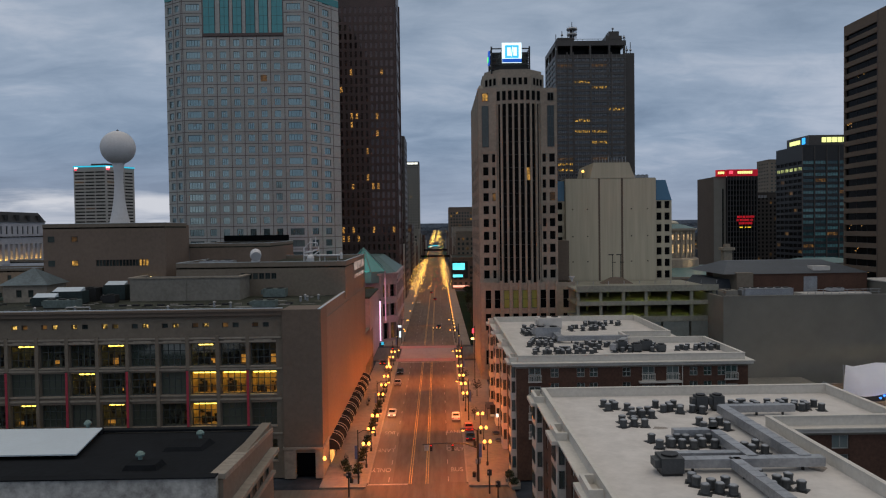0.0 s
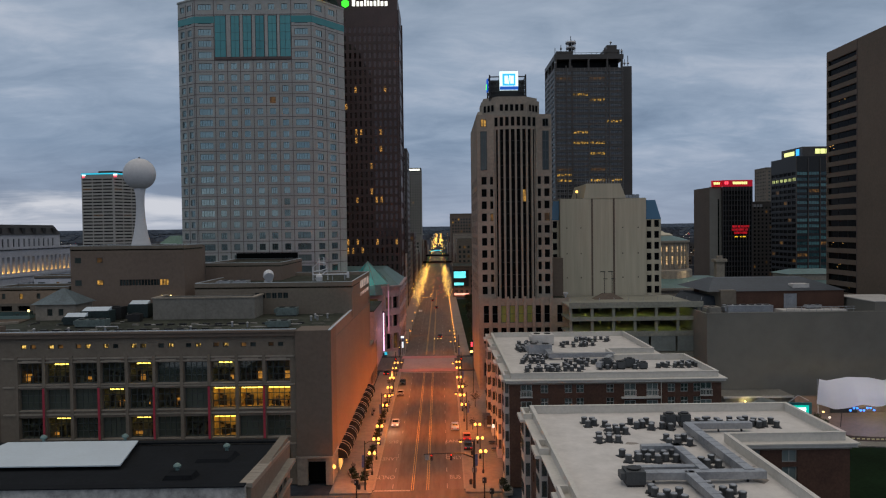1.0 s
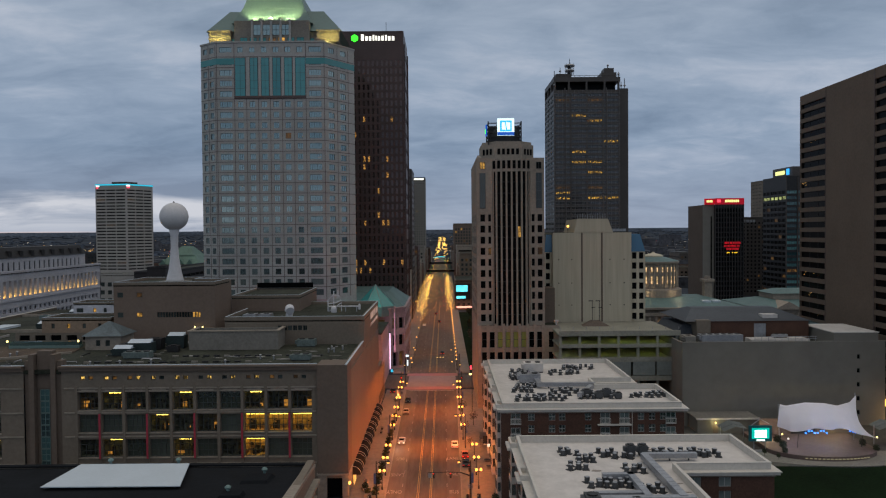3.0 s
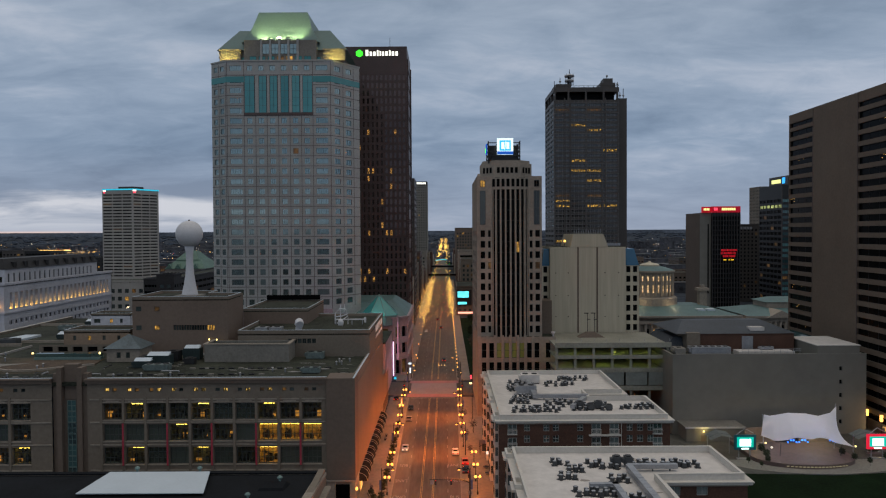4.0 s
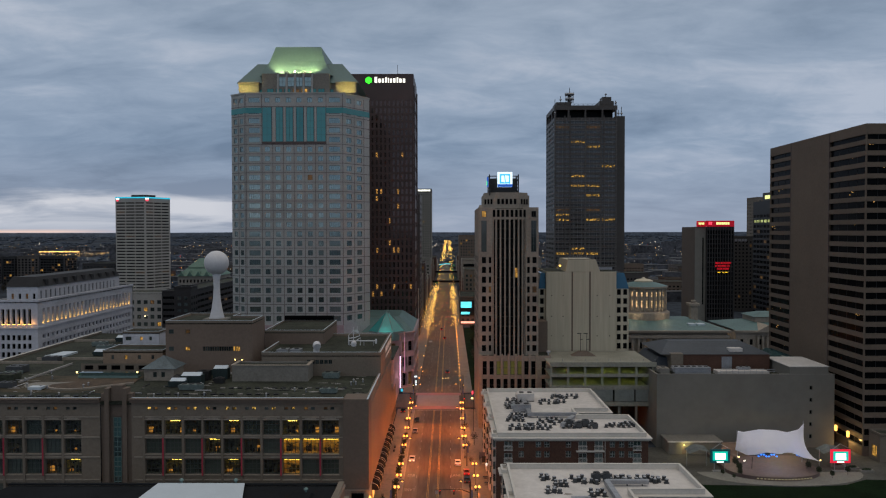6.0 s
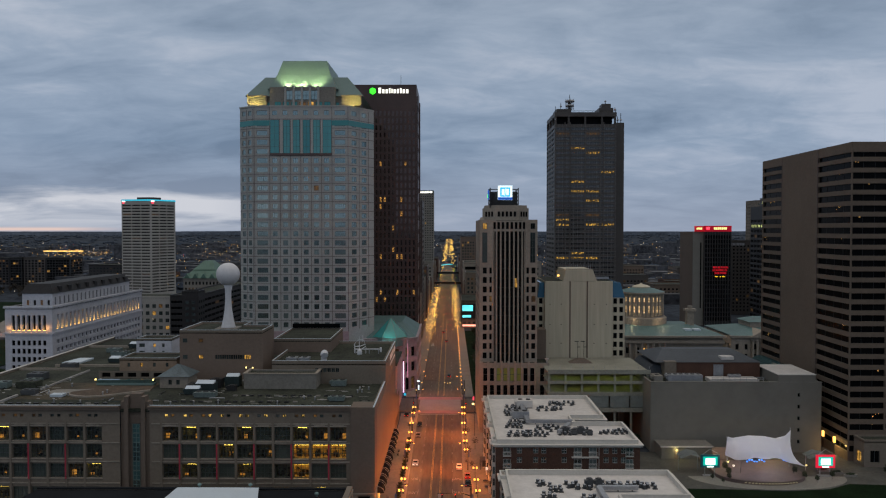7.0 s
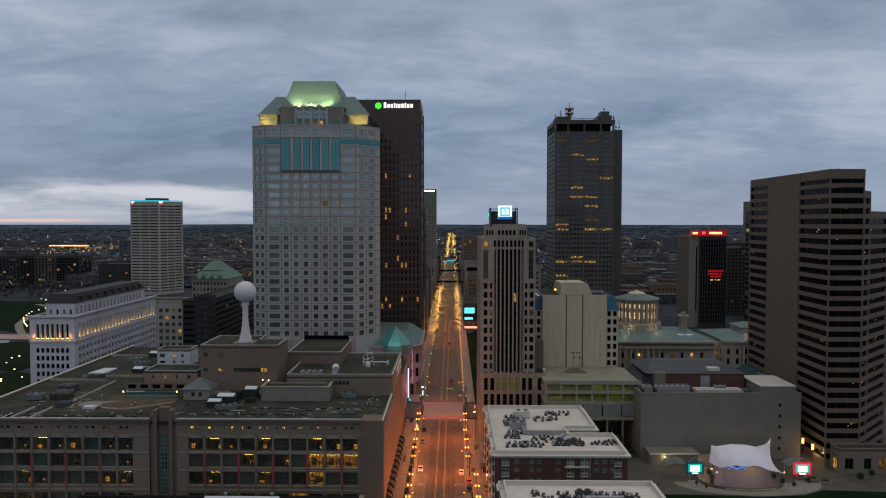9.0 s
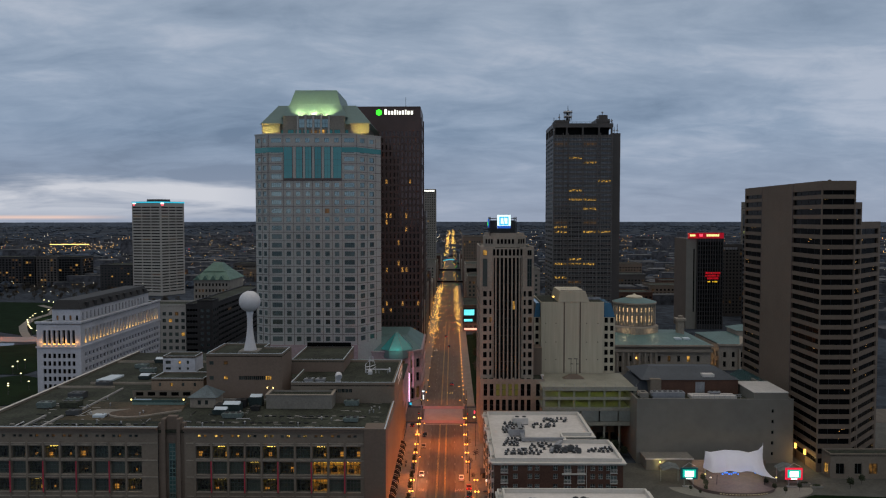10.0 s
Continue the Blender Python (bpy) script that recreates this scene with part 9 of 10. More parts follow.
# awnings along the store's wall, scalloped
for k in range(11):
    y = 129.5 + 5.6 * k
    t = thing("shop_awning", "dark curved shop awning on the store wall", "awning", (-19.3, y, 2.6), group="store awnings")
    m = MB()
    n = 7
    pr = [(-19.3 + 1.9 * math.sin(math.pi / 2 * j / n), 4.6 - 1.9 * (1 - math.cos(math.pi / 2 * j / n))) for j in range(n + 1)]
    ring = pr + [(x, z - 0.06) for x, z in reversed(pr)]
    q = len(ring)
    m.add([(x, yy, z) for yy in (y, y + 4.0) for x, z in ring], [(a, (a + 1) % q, q + (a + 1) % q, q + a) for a in range(q)] + [tuple(range(q))[::-1], tuple(range(q, 2 * q))])
    cv = part("canvas", m, CANVAS, t)
    part("end_panel", MB().add([(x, y + 0.02, z) for x, z in pr] + [(-19.3, y + 0.02, 2.7)], [tuple(range(n + 2))]), BLACK, cv)
    part("end_panel", MB().add([(x, y + 3.98, z) for x, z in pr] + [(-19.3, y + 3.98, 2.7)], [tuple(range(n + 2))[::-1]]), BLACK, cv)
    for yy in (y - 0.02, y + 4.02):
        part("piping", MB().tube([(x, yy, z) for x, z in pr], 0.05, 6), TRIM, cv, "pale edge piping")
    part("shop_window", MB().box(-19.28, -19.0, y + 0.3, y + 3.7, 0.4, 2.6), SHOPLIT if k in (0, 4, 10) else GLASSBLACK, t)
for x, y in ((-19.0, 122.0),):
    l = thing("wall_lantern", "bright wall lantern at the shop corner", "lamp", (x, y, 3.4), group="shop lanterns")
    part("bracket", MB().box(x - 0.08, x + 0.08, y, y + 0.5, 3.3, 3.4), BLACK, l)
    part("globe", MB().lathe(x, y - 0.2, [(0.15, 3.2), (0.3, 3.5), (0.15, 3.9)], 8), LAMP, l)
lamp("lantern_light", "POINT", (-18.6, 121.5, 3.6), 380, SODIUM, 0.2)


def leaf_mesh(seed, r, h, n, size, squash=1.0):
    """An uneven crown of many small leaf clumps."""
    rnd = random.Random(seed)
    m = MB()
    for k in range(n):
        while True:
            p = Vector((rnd.uniform(-1, 1), rnd.uniform(-1, 1), rnd.uniform(-1, 1)))
            if 0.25 < p.length < 1:
                break
        p *= 0.75 + 0.4 * noise.noise(p * 2.2 + Vector((seed, 0, 0)))
        c = Vector((p.x * r, p.y * r, h + p.z * r * squash))
        s = size * rnd.uniform(0.6, 1.3)
        a = Vector((rnd.gauss(0, 1), rnd.gauss(0, 1), rnd.gauss(0, 0.6))).normalized()
        b = a.cross(Vector((rnd.gauss(0, 1), rnd.gauss(0, 1), rnd.gauss(0, 1)))).normalized()
        m.add([c + a * s, c + b * s * 0.8, c - a * s, c - b * s * 0.8], [(0, 1, 2, 3)])
    return m


def trunk_mesh(seed, h, spread, limbs=6, r=0.12):
    rnd = random.Random(seed)
    m = MB().tube([(0, 0, 0), (0.05, 0.03, h * 0.45), (rnd.uniform(-.2, .2), rnd.uniform(-.2, .2), h)], [r, r * 0.8, r * 0.3], 7)
    for k in range(limbs):
        a = 2 * math.pi * k / limbs + rnd.uniform(-0.3, 0.3)
        z = h * rnd.uniform(0.4, 0.65)
        e = Vector((math.cos(a) * spread, math.sin(a) * spread, z + spread * rnd.uniform(0.6, 1.1)))
        mid = Vector((math.cos(a) * spread * 0.45, math.sin(a) * spread * 0.45, z + spread * 0.45))
        m.tube([(0, 0, z), mid, e], [r * 0.5, r * 0.35, r * 0.1], 5)
        for j in range(3):
            q = mid.lerp(e, rnd.uniform(0.1, 0.9))
            d = Vector((rnd.uniform(-1, 1), rnd.uniform(-1, 1), rnd.uniform(0.2, 1))) * spread * 0.4
            m.tube([q, q + d], [r * 0.2, r * 0.06], 4)
    return m


def tree(name, label, h, r, n, size, material, seed, category="tree", group="", limbs=6):
    t = thing(name, label, category, (0, 0, 0), group=group)
    ob = part("trunk", trunk_mesh(seed, h * 0.75, r * 0.8, limbs), LEAF, None)
    ob.parent = t
    ob = part("crown", leaf_mesh(seed, r, h * 0.66, n, size), material, None)
    ob.parent = t
    return t


st = tree("street_tree", "small bare street tree in orange light", 5.2, 1.8, 160, 0.16, LEAF, 3, group="street trees")
places = [(6.6, 192, 1.0), (7.0, 171, 0.8), (-14.6, 205, 0.6), (9.5, 180, 0.9), (7.8, 158, 0.6)]
st.matrix_basis = Matrix.Translation((places[0][0], places[0][1], 0.15))
for x, y, s in places[1:]:
    c = copy_thing(st, Matrix.Translation((x, y, 0.15)) @ pose(0, 0, 0, 0, 0, 70 * s))
    c.scale = (s, s, s)
# low planters and shrubs along the left kerb
sh = thing("kerb_planter", "dark kerbside planter with shrub", "planter", (0, 0, 0.15), group="kerb planters")
o = part("trough", MB().box(-0.7, 0.7, -1.2, 1.2, 0, 0.5), CONCRETE, None)
o.parent = sh
o = part("shrub", leaf_mesh(5, 1.0, 0.9, 220, 0.16, 0.8), FOLIAGE, None)
o.parent = sh
pl = [(-13.8, y) for y in (122.8, 125, 129.5, 132, 134.2, 139.5, 142, 149.5, 152, 155, 160, 163, 168, 171, 178, 181, 189)] + [(-15.5, 124), (-16.3, 127), (12.0, 116.5), (11.6, 120)]
sh.location = (*pl[0], 0.15)
for x, y in pl[1:]:
    copy_thing(sh, Matrix.Translation((x, y, 0.15)) @ pose(0, 0, 0, 0, 0, (y * 37) % 20))
con = tree("conifer_shrub", "dark conical evergreen beside the pavement", 2.6, 0.8, 260, 0.14, FOLIAGE, 9, "shrub")
con.location = (11.4, 117.6, 0.15)


def pavement_things():
    for k, y in enumerate((127.5, 131, 172, 176)):
        t = thing("pavement_bench", "dark metal bench on the pavement", "bench", (-16.5, y, 0.15), group="pavement benches")
        part("seat", MB().box(-16.9, -16.4, y, y + 1.8, 0.55, 0.62), BLACK, t)
        part("backrest", MB().box(-16.95, -16.88, y, y + 1.8, 0.65, 1.05), BLACK, t)
        for a in (0.1, 1.6):
            part("leg", MB().box(-16.9, -16.4, y + a, y + a + 0.08, 0.15, 0.55), BLACK, t)
    s = thing("bus_shelter", "glass bus shelter with lit panel", "bus shelter", (11.2, 160, 0.15))
    part("roof", MB().box(10.4, 12.2, 157.5, 163, 2.6, 2.75), BLACK, s)
    for x, y in ((10.5, 157.7), (12.1, 157.7), (10.5, 162.8), (12.1, 162.8)):
        part("post", MB().box(x - 0.05, x + 0.05, y - 0.05, y + 0.05, 0.15, 2.6), BLACK, s)
    part("glass", MB().box(12.1, 12.14, 157.8, 162.7, 0.4, 2.5), GLASSGREEN, s)
    part("lit_panel", MB().box(11.2, 12.0, 157.6, 157.7, 0.9, 2.0), STAGETEXT, s)
    k = thing("corner_kiosk", "glowing shop sign beside the apartment wall", "sign", (12.4, 150, 0.15))
    part("post", MB().box(12.25, 12.35, 150.0, 150.1, 0.15, 3.4), BLACK, k)
    part("panel", MB().box(11.8, 12.3, 149.9, 150.0, 2.7, 3.4), SIGNWARM, k)
    part("board", MB().box(10.9, 12.2, 153.9, 154.1, 2.3, 4.3), BLACK, k)
    for x, y in ((11.5, 146.5), (11.7, 141.5)):
        t = thing("round_planter", "low round planter on the pavement", "planter", (x, y, 0.15), group="round planters")
        part("bowl", MB().lathe(x, y, [(0.6, 0.15), (0.9, 0.55), (0.95, 0.6)], 12), CONCRETE, t)
        part("soil", MB().lathe(x, y, [(0.85, 0.58), (0.5, 0.7), (0.1, 0.75)], 12), EARTH, t)
    for x, y in ((5.9, 121.5), (-14.3, 119.6), (6.9, 139)):
        t = thing("litter_bin", "dark cylindrical litter bin", "bin", (x, y, 0.15), group="litter bins")
        part("drum", MB().lathe(x, y, [(0.3, 0.15), (0.32, 0.9)], 10), BLACK, t)
        part("lid", MB().lathe(x, y, [(0.34, 0.9), (0.2, 1.05), (0.05, 1.1)], 10), BLACK, t)
    st = thing("corner_shop_sign", "red and amber lit sign on a pole by the stone tower", "sign", (9.8, 196, 0))
    part("panel", MB().box(9.2, 9.7, 196, 196.2, 13.4, 14.6), SIGNR3, st)
    part("panel", MB().box(8.9, 9.7, 196, 196.2, 11.7, 12.2), STAGEWARM, st)
    part("bracket", MB().box(9.7, 9.9, 196.2, 196.3, 0.15, 15.2), BLACK, st)


pavement_things()

# ---- stage and lawn ----


PLAZA = mat("grey_plaza_concrete", (0.072, 0.071, 0.063), 0.85, 0.25, 0.15, 1.0)
STAGEFLOOR = mat("red_brown_stage_floor", (0.115, 0.082, 0.076), 0.7, 0.15, 0.2, 1.0)


def stage():
    t = thing("tensile_stage_canopy", "white tensile fabric canopy over open-air stage", "stage canopy", (99, 158, 0))
    # front edge and ridge run through known heights; the skin bellies out between them
    nx, ny = 32, 14
    front = ((0.0, 86.9, 156.6, 5.5), (0.1, 88.4, 152.4, 5.4), (0.27, 92.3, 149.5, 6.6), (0.57, 98.1, 149.3, 6.8), (0.78, 102.3, 149.5, 6.2), (0.92, 105.4, 149.7, 5.0), (1.0, 109.6, 150.6, 3.5))
    ridge = ((0.0, 88.2, 158.0, 10.9), (0.08, 89.8, 158.0, 10.5), (0.3, 94.6, 158.0, 11.3), (0.55, 99.6, 158.0, 11.1), (0.74, 103.0, 158.0, 10.4), (0.9, 106.3, 158.0, 11.3), (1.0, 108.0, 158.0, 13.2))

    def along(rows, u):
        for p, q in zip(rows, rows[1:]):
            if u <= q[0] + 1e-6:
                k = (u - p[0]) / (q[0] - p[0])
                return Vector(p[1:]).lerp(Vector(q[1:]), k * k * (3 - 2 * k) * 0.5 + k * 0.5)
        return Vector(rows[-1][1:])
    vs = []
    for i in range(nx + 1):
        u = i / nx
        f, r = along(front, u), along(ridge, u)
        f.z += 0.25 * math.cos(6 * math.pi * u) * min(1, u * 8)
        for j in range(ny + 1):
            v = j / ny
            if v < 0.65:
                k = v / 0.65
                p = f.lerp(r, k)
                e = 0.62 + 1.0 * max((u - 0.75) / 0.25, (0.12 - u) / 0.25, 0)
                p.z = f.z + (r.z - f.z) * k ** e
                p.x += math.sin(math.pi * k) * (-1.9 * max(0, (u - 0.6) / 0.4) ** 2)
            else:
                k = (v - 0.65) / 0.35
                p = Vector((r.x + 3.6 * k * max(0, 1 - u / 0.2), r.y + 7.5 * k, r.z + (6.2 - r.z) * k * (2 - k)))
            vs.append(tuple(p))
    n = ny + 1
    fs = [(i * n + j, (i + 1) * n + j, (i + 1) * n + j + 1, i * n + j + 1) for i in range(nx) for j in range(ny)]
    low = [(x, y, z - 0.12) for x, y, z in vs]
    k0 = len(vs)
    fs2 = [tuple(k0 + q for q in reversed(f)) for f in fs]
    part("fabric", MB().add(vs + low, fs + fs2), FABRIC, t, smooth=True)
    for p in ((88.6, 159.0, 10.6, -1), (108.0, 159.0, 13.4, 1)):
        part("mast", MB().tube([(p[0], p[1], 0), (p[0] + 0.3 * p[3], p[1], p[2])], 0.14, 8), METAL, t)
    for x in (90.2, 106.4):
        part("prop", MB().tube([(x, 152.6, 0.8), (x, 152.0, 4.6)], 0.08, 6), BLACK, t)
    d = thing("stage_platform", "curved grey stage floor with pale lettering bars", "stage", (98, 152, 0))
    arc = [(96 + 13.5 * math.cos(a), 152.5 + 8.2 * math.sin(a)) for a in [math.pi + math.pi * k / 24 for k in range(25)]]
    part("floor", MB().prism(arc + [(109.5, 168), (82.5, 168)], 0, 1.1), STAGEFLOOR, d)
    part("apron", MB().prism([(98 + 24 * math.cos(a), 152.5 + 12 * math.sin(a)) for a in [math.pi + math.pi * k / 24 for k in range(25)]], -0.1, 0.12), CONCRETE, d)
    part("back_wall", MB().box(86, 112, 165.2, 165.6, 1.1, 5.2), TANDARK, d)
    part("opening", MB().box(94.5, 101, 165.0, 165.2, 1.1, 4.2), BLACK, d)
    for k in range(17):
        part("letter_bar", MB().box(88.7 + 0.95 * k, 89.3 + 0.95 * k, 144.2 + 0.018 * (k - 7.5) ** 2, 144.3 + 0.018 * (k - 7.5) ** 2, 0.5, 0.72), STAGETEXT, d)
    for k, (x, y, z, m) in enumerate([(91.5 + 0.75 * j, 151.0, 5.9 - 0.5 * abs(j % 4 - 1.5), BLUELAMP) for j in range(8)] + [(102.6 + 0.7 * j, 151.0, 5.6 - 0.2 * j, BLUELAMP) for j in range(4)] + [(86.5, 153, 4.4, STAGEWARM), (107.5, 153, 4.8, STAGEWARM), (110.5, 153, 3.4, STAGEWARM), (89, 155, 2.6, WHITELAMP), (105, 158, 4.4, STAGEWARM), (98, 160, 4.6, STAGEWARM)]):
        l = thing("stage_light", "small stage spotlight under the canopy", "stage light", (x, y, z), group="stage lights")
        part("can", MB().lathe(x, y, [(0.14, z), (0.18, z + 0.3), (0.08, z + 0.5)], 8), BLACK, l)
        part("lens", MB().lathe(x, y - 0.14, [(0.12, z - 0.14), (0.28, z + 0.08), (0.12, z + 0.28)], 8), m, l)
    lamp("stage_light_pool", "POINT", (103.5, 162, 4.4), 600, (1.0, 0.8, 0.35), 0.3)
    lamp("stage_light_pool", "POINT", (87, 160, 4.2), 600, (1.0, 0.75, 0.45), 0.3)
    for x in (91, 97, 103):
        lamp("stage_wash", "POINT", (x, 156.5, 5.4), 260, (0.95, 0.9, 1.0), 0.3)
    lamp("stage_blue_pool", "POINT", (98, 153.5, 4.2), 160, (0.1, 0.3, 1.0), 0.3)
    for x, bm, lab in ((78.2, TEALFRAME, "teal video screen on stand beside the stage"), (113.6, SCREENRED, "red-framed teal video screen beside the stage")):
        s = thing("video_screen", lab, "screen", (x, 153, 0), group="stage screens")
        part("stand", MB().box(x + 1.2, x + 1.4, 153.2, 153.4, 0, 2.8).box(x + 4.2, x + 4.4, 153.2, 153.4, 0, 2.8).box(x + 0.8, x + 4.8, 152.6, 154, 0, 0.25), METAL, s)
        part("frame", MB().box(x, x + 5.8, 153.0, 153.4, 2.6, 6.6), bm, s)
        sc = part("screen", MB().box(x + 0.7, x + 5.1, 152.9, 153.0, 3.3, 6.0), SCREENT, s)
        part("picture", MB().box(x + 1.4, x + 4.4, 152.85, 152.9, 3.6, 5.5), SCREENW, sc)
        part("caption", MB().box(x + 1.9, x + 3.9, 152.9, 153.0, 2.75, 3.1), SCREENW, s)
        part("speaker_rig", MB().tube([(x + 0.6, 153.2, 6.6), (x + 2.9, 153.4, 8.2), (x + 5.2, 153.2, 7.0)], 0.1, 6), METAL, s)
    for x0, x1 in ((73, 79), (113, 119)):
        c = thing("wing_canopy", "small grey fabric wing canopy beside the stage", "canopy", ((x0 + x1) / 2, 160, 0), group="wing canopies")
        part("fabric", MB().tube([(x0, 158, 4.6), ((x0 + x1) / 2, 158, 5.8), (x1, 158, 5.2)], 0.1, 6).add([(x0, 156, 4.4), ((x0 + x1) / 2, 156, 5.6), (x1, 156, 5.0), (x0, 161, 4.6), ((x0 + x1) / 2, 161, 6.0), (x1, 161, 5.4)], [(0, 1, 4, 3), (1, 2, 5, 4)]), WINGFAB, c)
        for x in (x0, x1):
            part("post", MB().box(x - 0.1, x + 0.1, 158.4, 158.6, 0, 5.0), METAL, c)


WINGFAB = mat("grey_wing_fabric", (0.13, 0.15, 0.15), 0.8, 0.15, 0.2, 1.0)
TEALFRAME = mat("teal_frame_paint", (0.01, 0.12, 0.14), 0.5, 0.1)
SCREENRED = glow("red_screen_frame", (1.0, 0.02, 0.06), 0.7)
stage()
solo("lawn", MB().prism([(52, 20), (200, 20), (200, 140), (120, 146), (112, 141.5), (98, 139.5), (84, 141), (72, 141.5), (52, 141)], -0.2, 0.08), GRASS, "dark green lawn in front of the stage", "lawn", kind="structure")
solo("plaza", MB().box(51.5, 140, 141, 177.4, -0.2, 0.04), PLAZA, "pale concrete plaza round the stage", "plaza", kind="structure")
solo("pavement", MB().box(138.02, 330, 100, 232.5, -0.2, 0.05), PLAZA, "dark paved ground round the banded tower", "pavement", kind="structure")
solo("service_road", MB().box(121.5, 138, 120, 260, -0.2, 0.06), PLAZA, "pale alley beside the banded tower", "alley", kind="structure")
for k in range(3):
    s = thing("plaza_planter", "low hedge planter on the plaza", "planter", (117 + 3 * k, 158 - 2.4 * k, 0), group="plaza planters")
    part("box", MB().box(116 + 3 * k, 120 + 3 * k, 157 - 2.4 * k, 158 - 2.4 * k, 0, 0.7), CONCRETE, s)
    ob = part("hedge", leaf_mesh(40 + k, 1.0, 1.0, 240, 0.18, 0.7), FOLIAGE, None)
    ob.parent, ob.location, ob.scale = s, (1, -0.5, 0), (1.8, 0.6, 0.8)
gt = tree("garden_tree", "leafy green tree under the garage", 8.0, 3.0, 900, 0.28, FOLIAGE, 12, group="garden trees")
gp = [(58, 184, 1.0), (87.0, 156.6, 0.42), (86.4, 152.0, 0.4), (85.2, 148.4, 0.32), (107.5, 153.9, 0.36), (108.4, 149.5, 0.34), (80.4, 149.1, 0.25), (111.0, 147.0, 0.3), (82.5, 146.0, 0.22), (117, 150, 0.35), (63, 186, 0.8), (66, 183, 0.6), (56, 181, 0.5), (135, 152, 0.5), (141, 156, 0.45), (147, 150, 0.5), (152, 154, 0.45)]
gt.location = (*gp[0][:2], 0)
for x, y, s in gp[1:]:
    c = copy_thing(gt, Matrix.Translation((x, y, 0)) @ pose(0, 0, 0, 0, 0, 90 * s))
    c.scale = (s, s, s)
# lawn with trees before the statehouse
solo("lawn", MB().box(11.5, 66, 262, 480, -0.2, 0.08), GRASS, "dark lawn with trees beside the street", "lawn", kind="structure")
for k in range(26):
    r_ = random.Random(100 + k)
    x, y, s = r_.uniform(15, 62) if k > 9 else r_.uniform(14, 22), 266 + 8.2 * k, r_.uniform(0.7, 1.2)
    c = copy_thing(gt if k % 2 else st, Matrix.Translation((x, y, 0)) @ pose(0, 0, 0, 0, 0, 47 * k))
    s = s if k % 2 else 1.7 * s
    c.scale = (s, s, s)

# ---- park by the river ----
PARKLAMP = glow("pale_park_globe", (1.0, 0.86, 0.45), 3.0)
p2_ = single_lamp(PARKLAMP, "park lamp post with one pale yellow globe", "park lamps")
p2_.location, p2_.scale = (-232, 285, 0.15), (1.9, 1.9, 1.1)
solo("lawn", MB().prism([(-480, 560), (-330, 470), (-315, 520), (-370, 640), (-420, 690), (-500, 700)], -0.2, 0.1), GRASS, "dark green riverside park lawn", "lawn", kind="structure")
solo("lawn", MB().prism([(-330, 330), (-250, 330), (-245, 380), (-290, 440), (-330, 420)], -0.2, 0.1), GRASS, "dark green riverside park lawn", "lawn", kind="structure")
solo("lawn", MB().prism([(-262, 318), (-221, 258), (-212, 262), (-217, 290), (-236, 320), (-250, 328)], -0.2, 0.12), GRASS, "dark green lawn below the white hall", "lawn", kind="structure")
for x, y in ((-229, 280), (-224, 290), (-256, 329), (-262, 344), (-218, 300), (-240, 310)):
    copy_thing(p2_, Matrix.Translation((x, y, 0.15))).scale = (1.9, 1.9, 1.1)
lamp("park_light", "POINT", (-232, 292, 7), 1500, (1.0, 0.8, 0.5), 0.5)
pth = [(-430, 668), (-400, 640), (-382, 600), (-378, 560), (-362, 520), (-345, 492), (-330, 470), (-300, 440)]
m = MB()
for (xa, ya), (xb, yb) in zip(pth, pth[1:]):
    d = Vector((xb - xa, yb - ya)).normalized()
    nn = Vector((-d.y, d.x)) * 3
    m.prism([(xa - nn.x, ya - nn.y), (xb - nn.x, yb - nn.y), (xb + nn.x, yb + nn.y), (xa + nn.x, ya + nn.y)], 0.0, 0.16)
solo("park_path", m, PAVING, "pale curving path through the park", "path", kind="structure")
k = 0
for (xa, ya), (xb, yb) in zip(pth, pth[1:]):
    for f in (0.0, 0.33, 0.66):
        x, y = xa + (xb - xa) * f + 4, ya + (yb - ya) * f
        copy_thing(p2_, Matrix.Translation((x, y, 0.15))).scale = (2.4, 2.4, 1.3)
for x, y in ((-290, 420), (-275, 395), (-262, 372), (-300, 385), (-285, 352), (-258, 345)):
    copy_thing(p2_, Matrix.Translation((x, y, 0.15))).scale = (2.2, 2.2, 1.3)
lamp("park_light", "POINT", (-372, 560, 9), 2200, (1.0, 0.8, 0.5), 0.5)
solo("river_road", MB().box(-700, -205, 440, 462, 0.0, 0.5), PALEPAVE, "pale road bridge by the river", "road", kind="structure")
lamp("river_road_light", "POINT", (-300, 450, 9), 6000, SODIUM, 0.5)
lamp("river_road_light", "POINT", (-345, 450, 9), 6000, SODIUM, 0.5)
solo("river", MB().prism([(-700, 330), (-335, 330), (-300, 400), (-320, 438), (-700, 436)], -0.2, 0.02), mat("river_water", (0.05, 0.06, 0.065), 0.12, 0.1, 0.05, 0.5), "pale still river water", "river", kind="structure")

# bare woods between the park and the flats
wood_r = random.Random(88)
trees_ = MB()
for k in range(210):
    x, y = (wood_r.uniform(-640, -360), wood_r.uniform(700, 855)) if k < 130 else (wood_r.uniform(-368, -290), wood_r.uniform(560, 690))
    h = wood_r.uniform(6, 11)
    one = leaf_mesh(500 + k, h * 0.42, h * 0.62, 110, 0.55, 0.9)
    trees_.add([(p[0] + x, p[1] + y, p[2]) for p in one.v], one.f)
    trees_.tube([(x, y, 0), (x + 0.2, y, h * 0.7)], [0.25, 0.08], 5)
solo("riverside_woods", trees_, LEAF, "dark bare woods along the river park", "woods", kind="stuff")

# ---- up the street: lit trees, bridges, arch ----


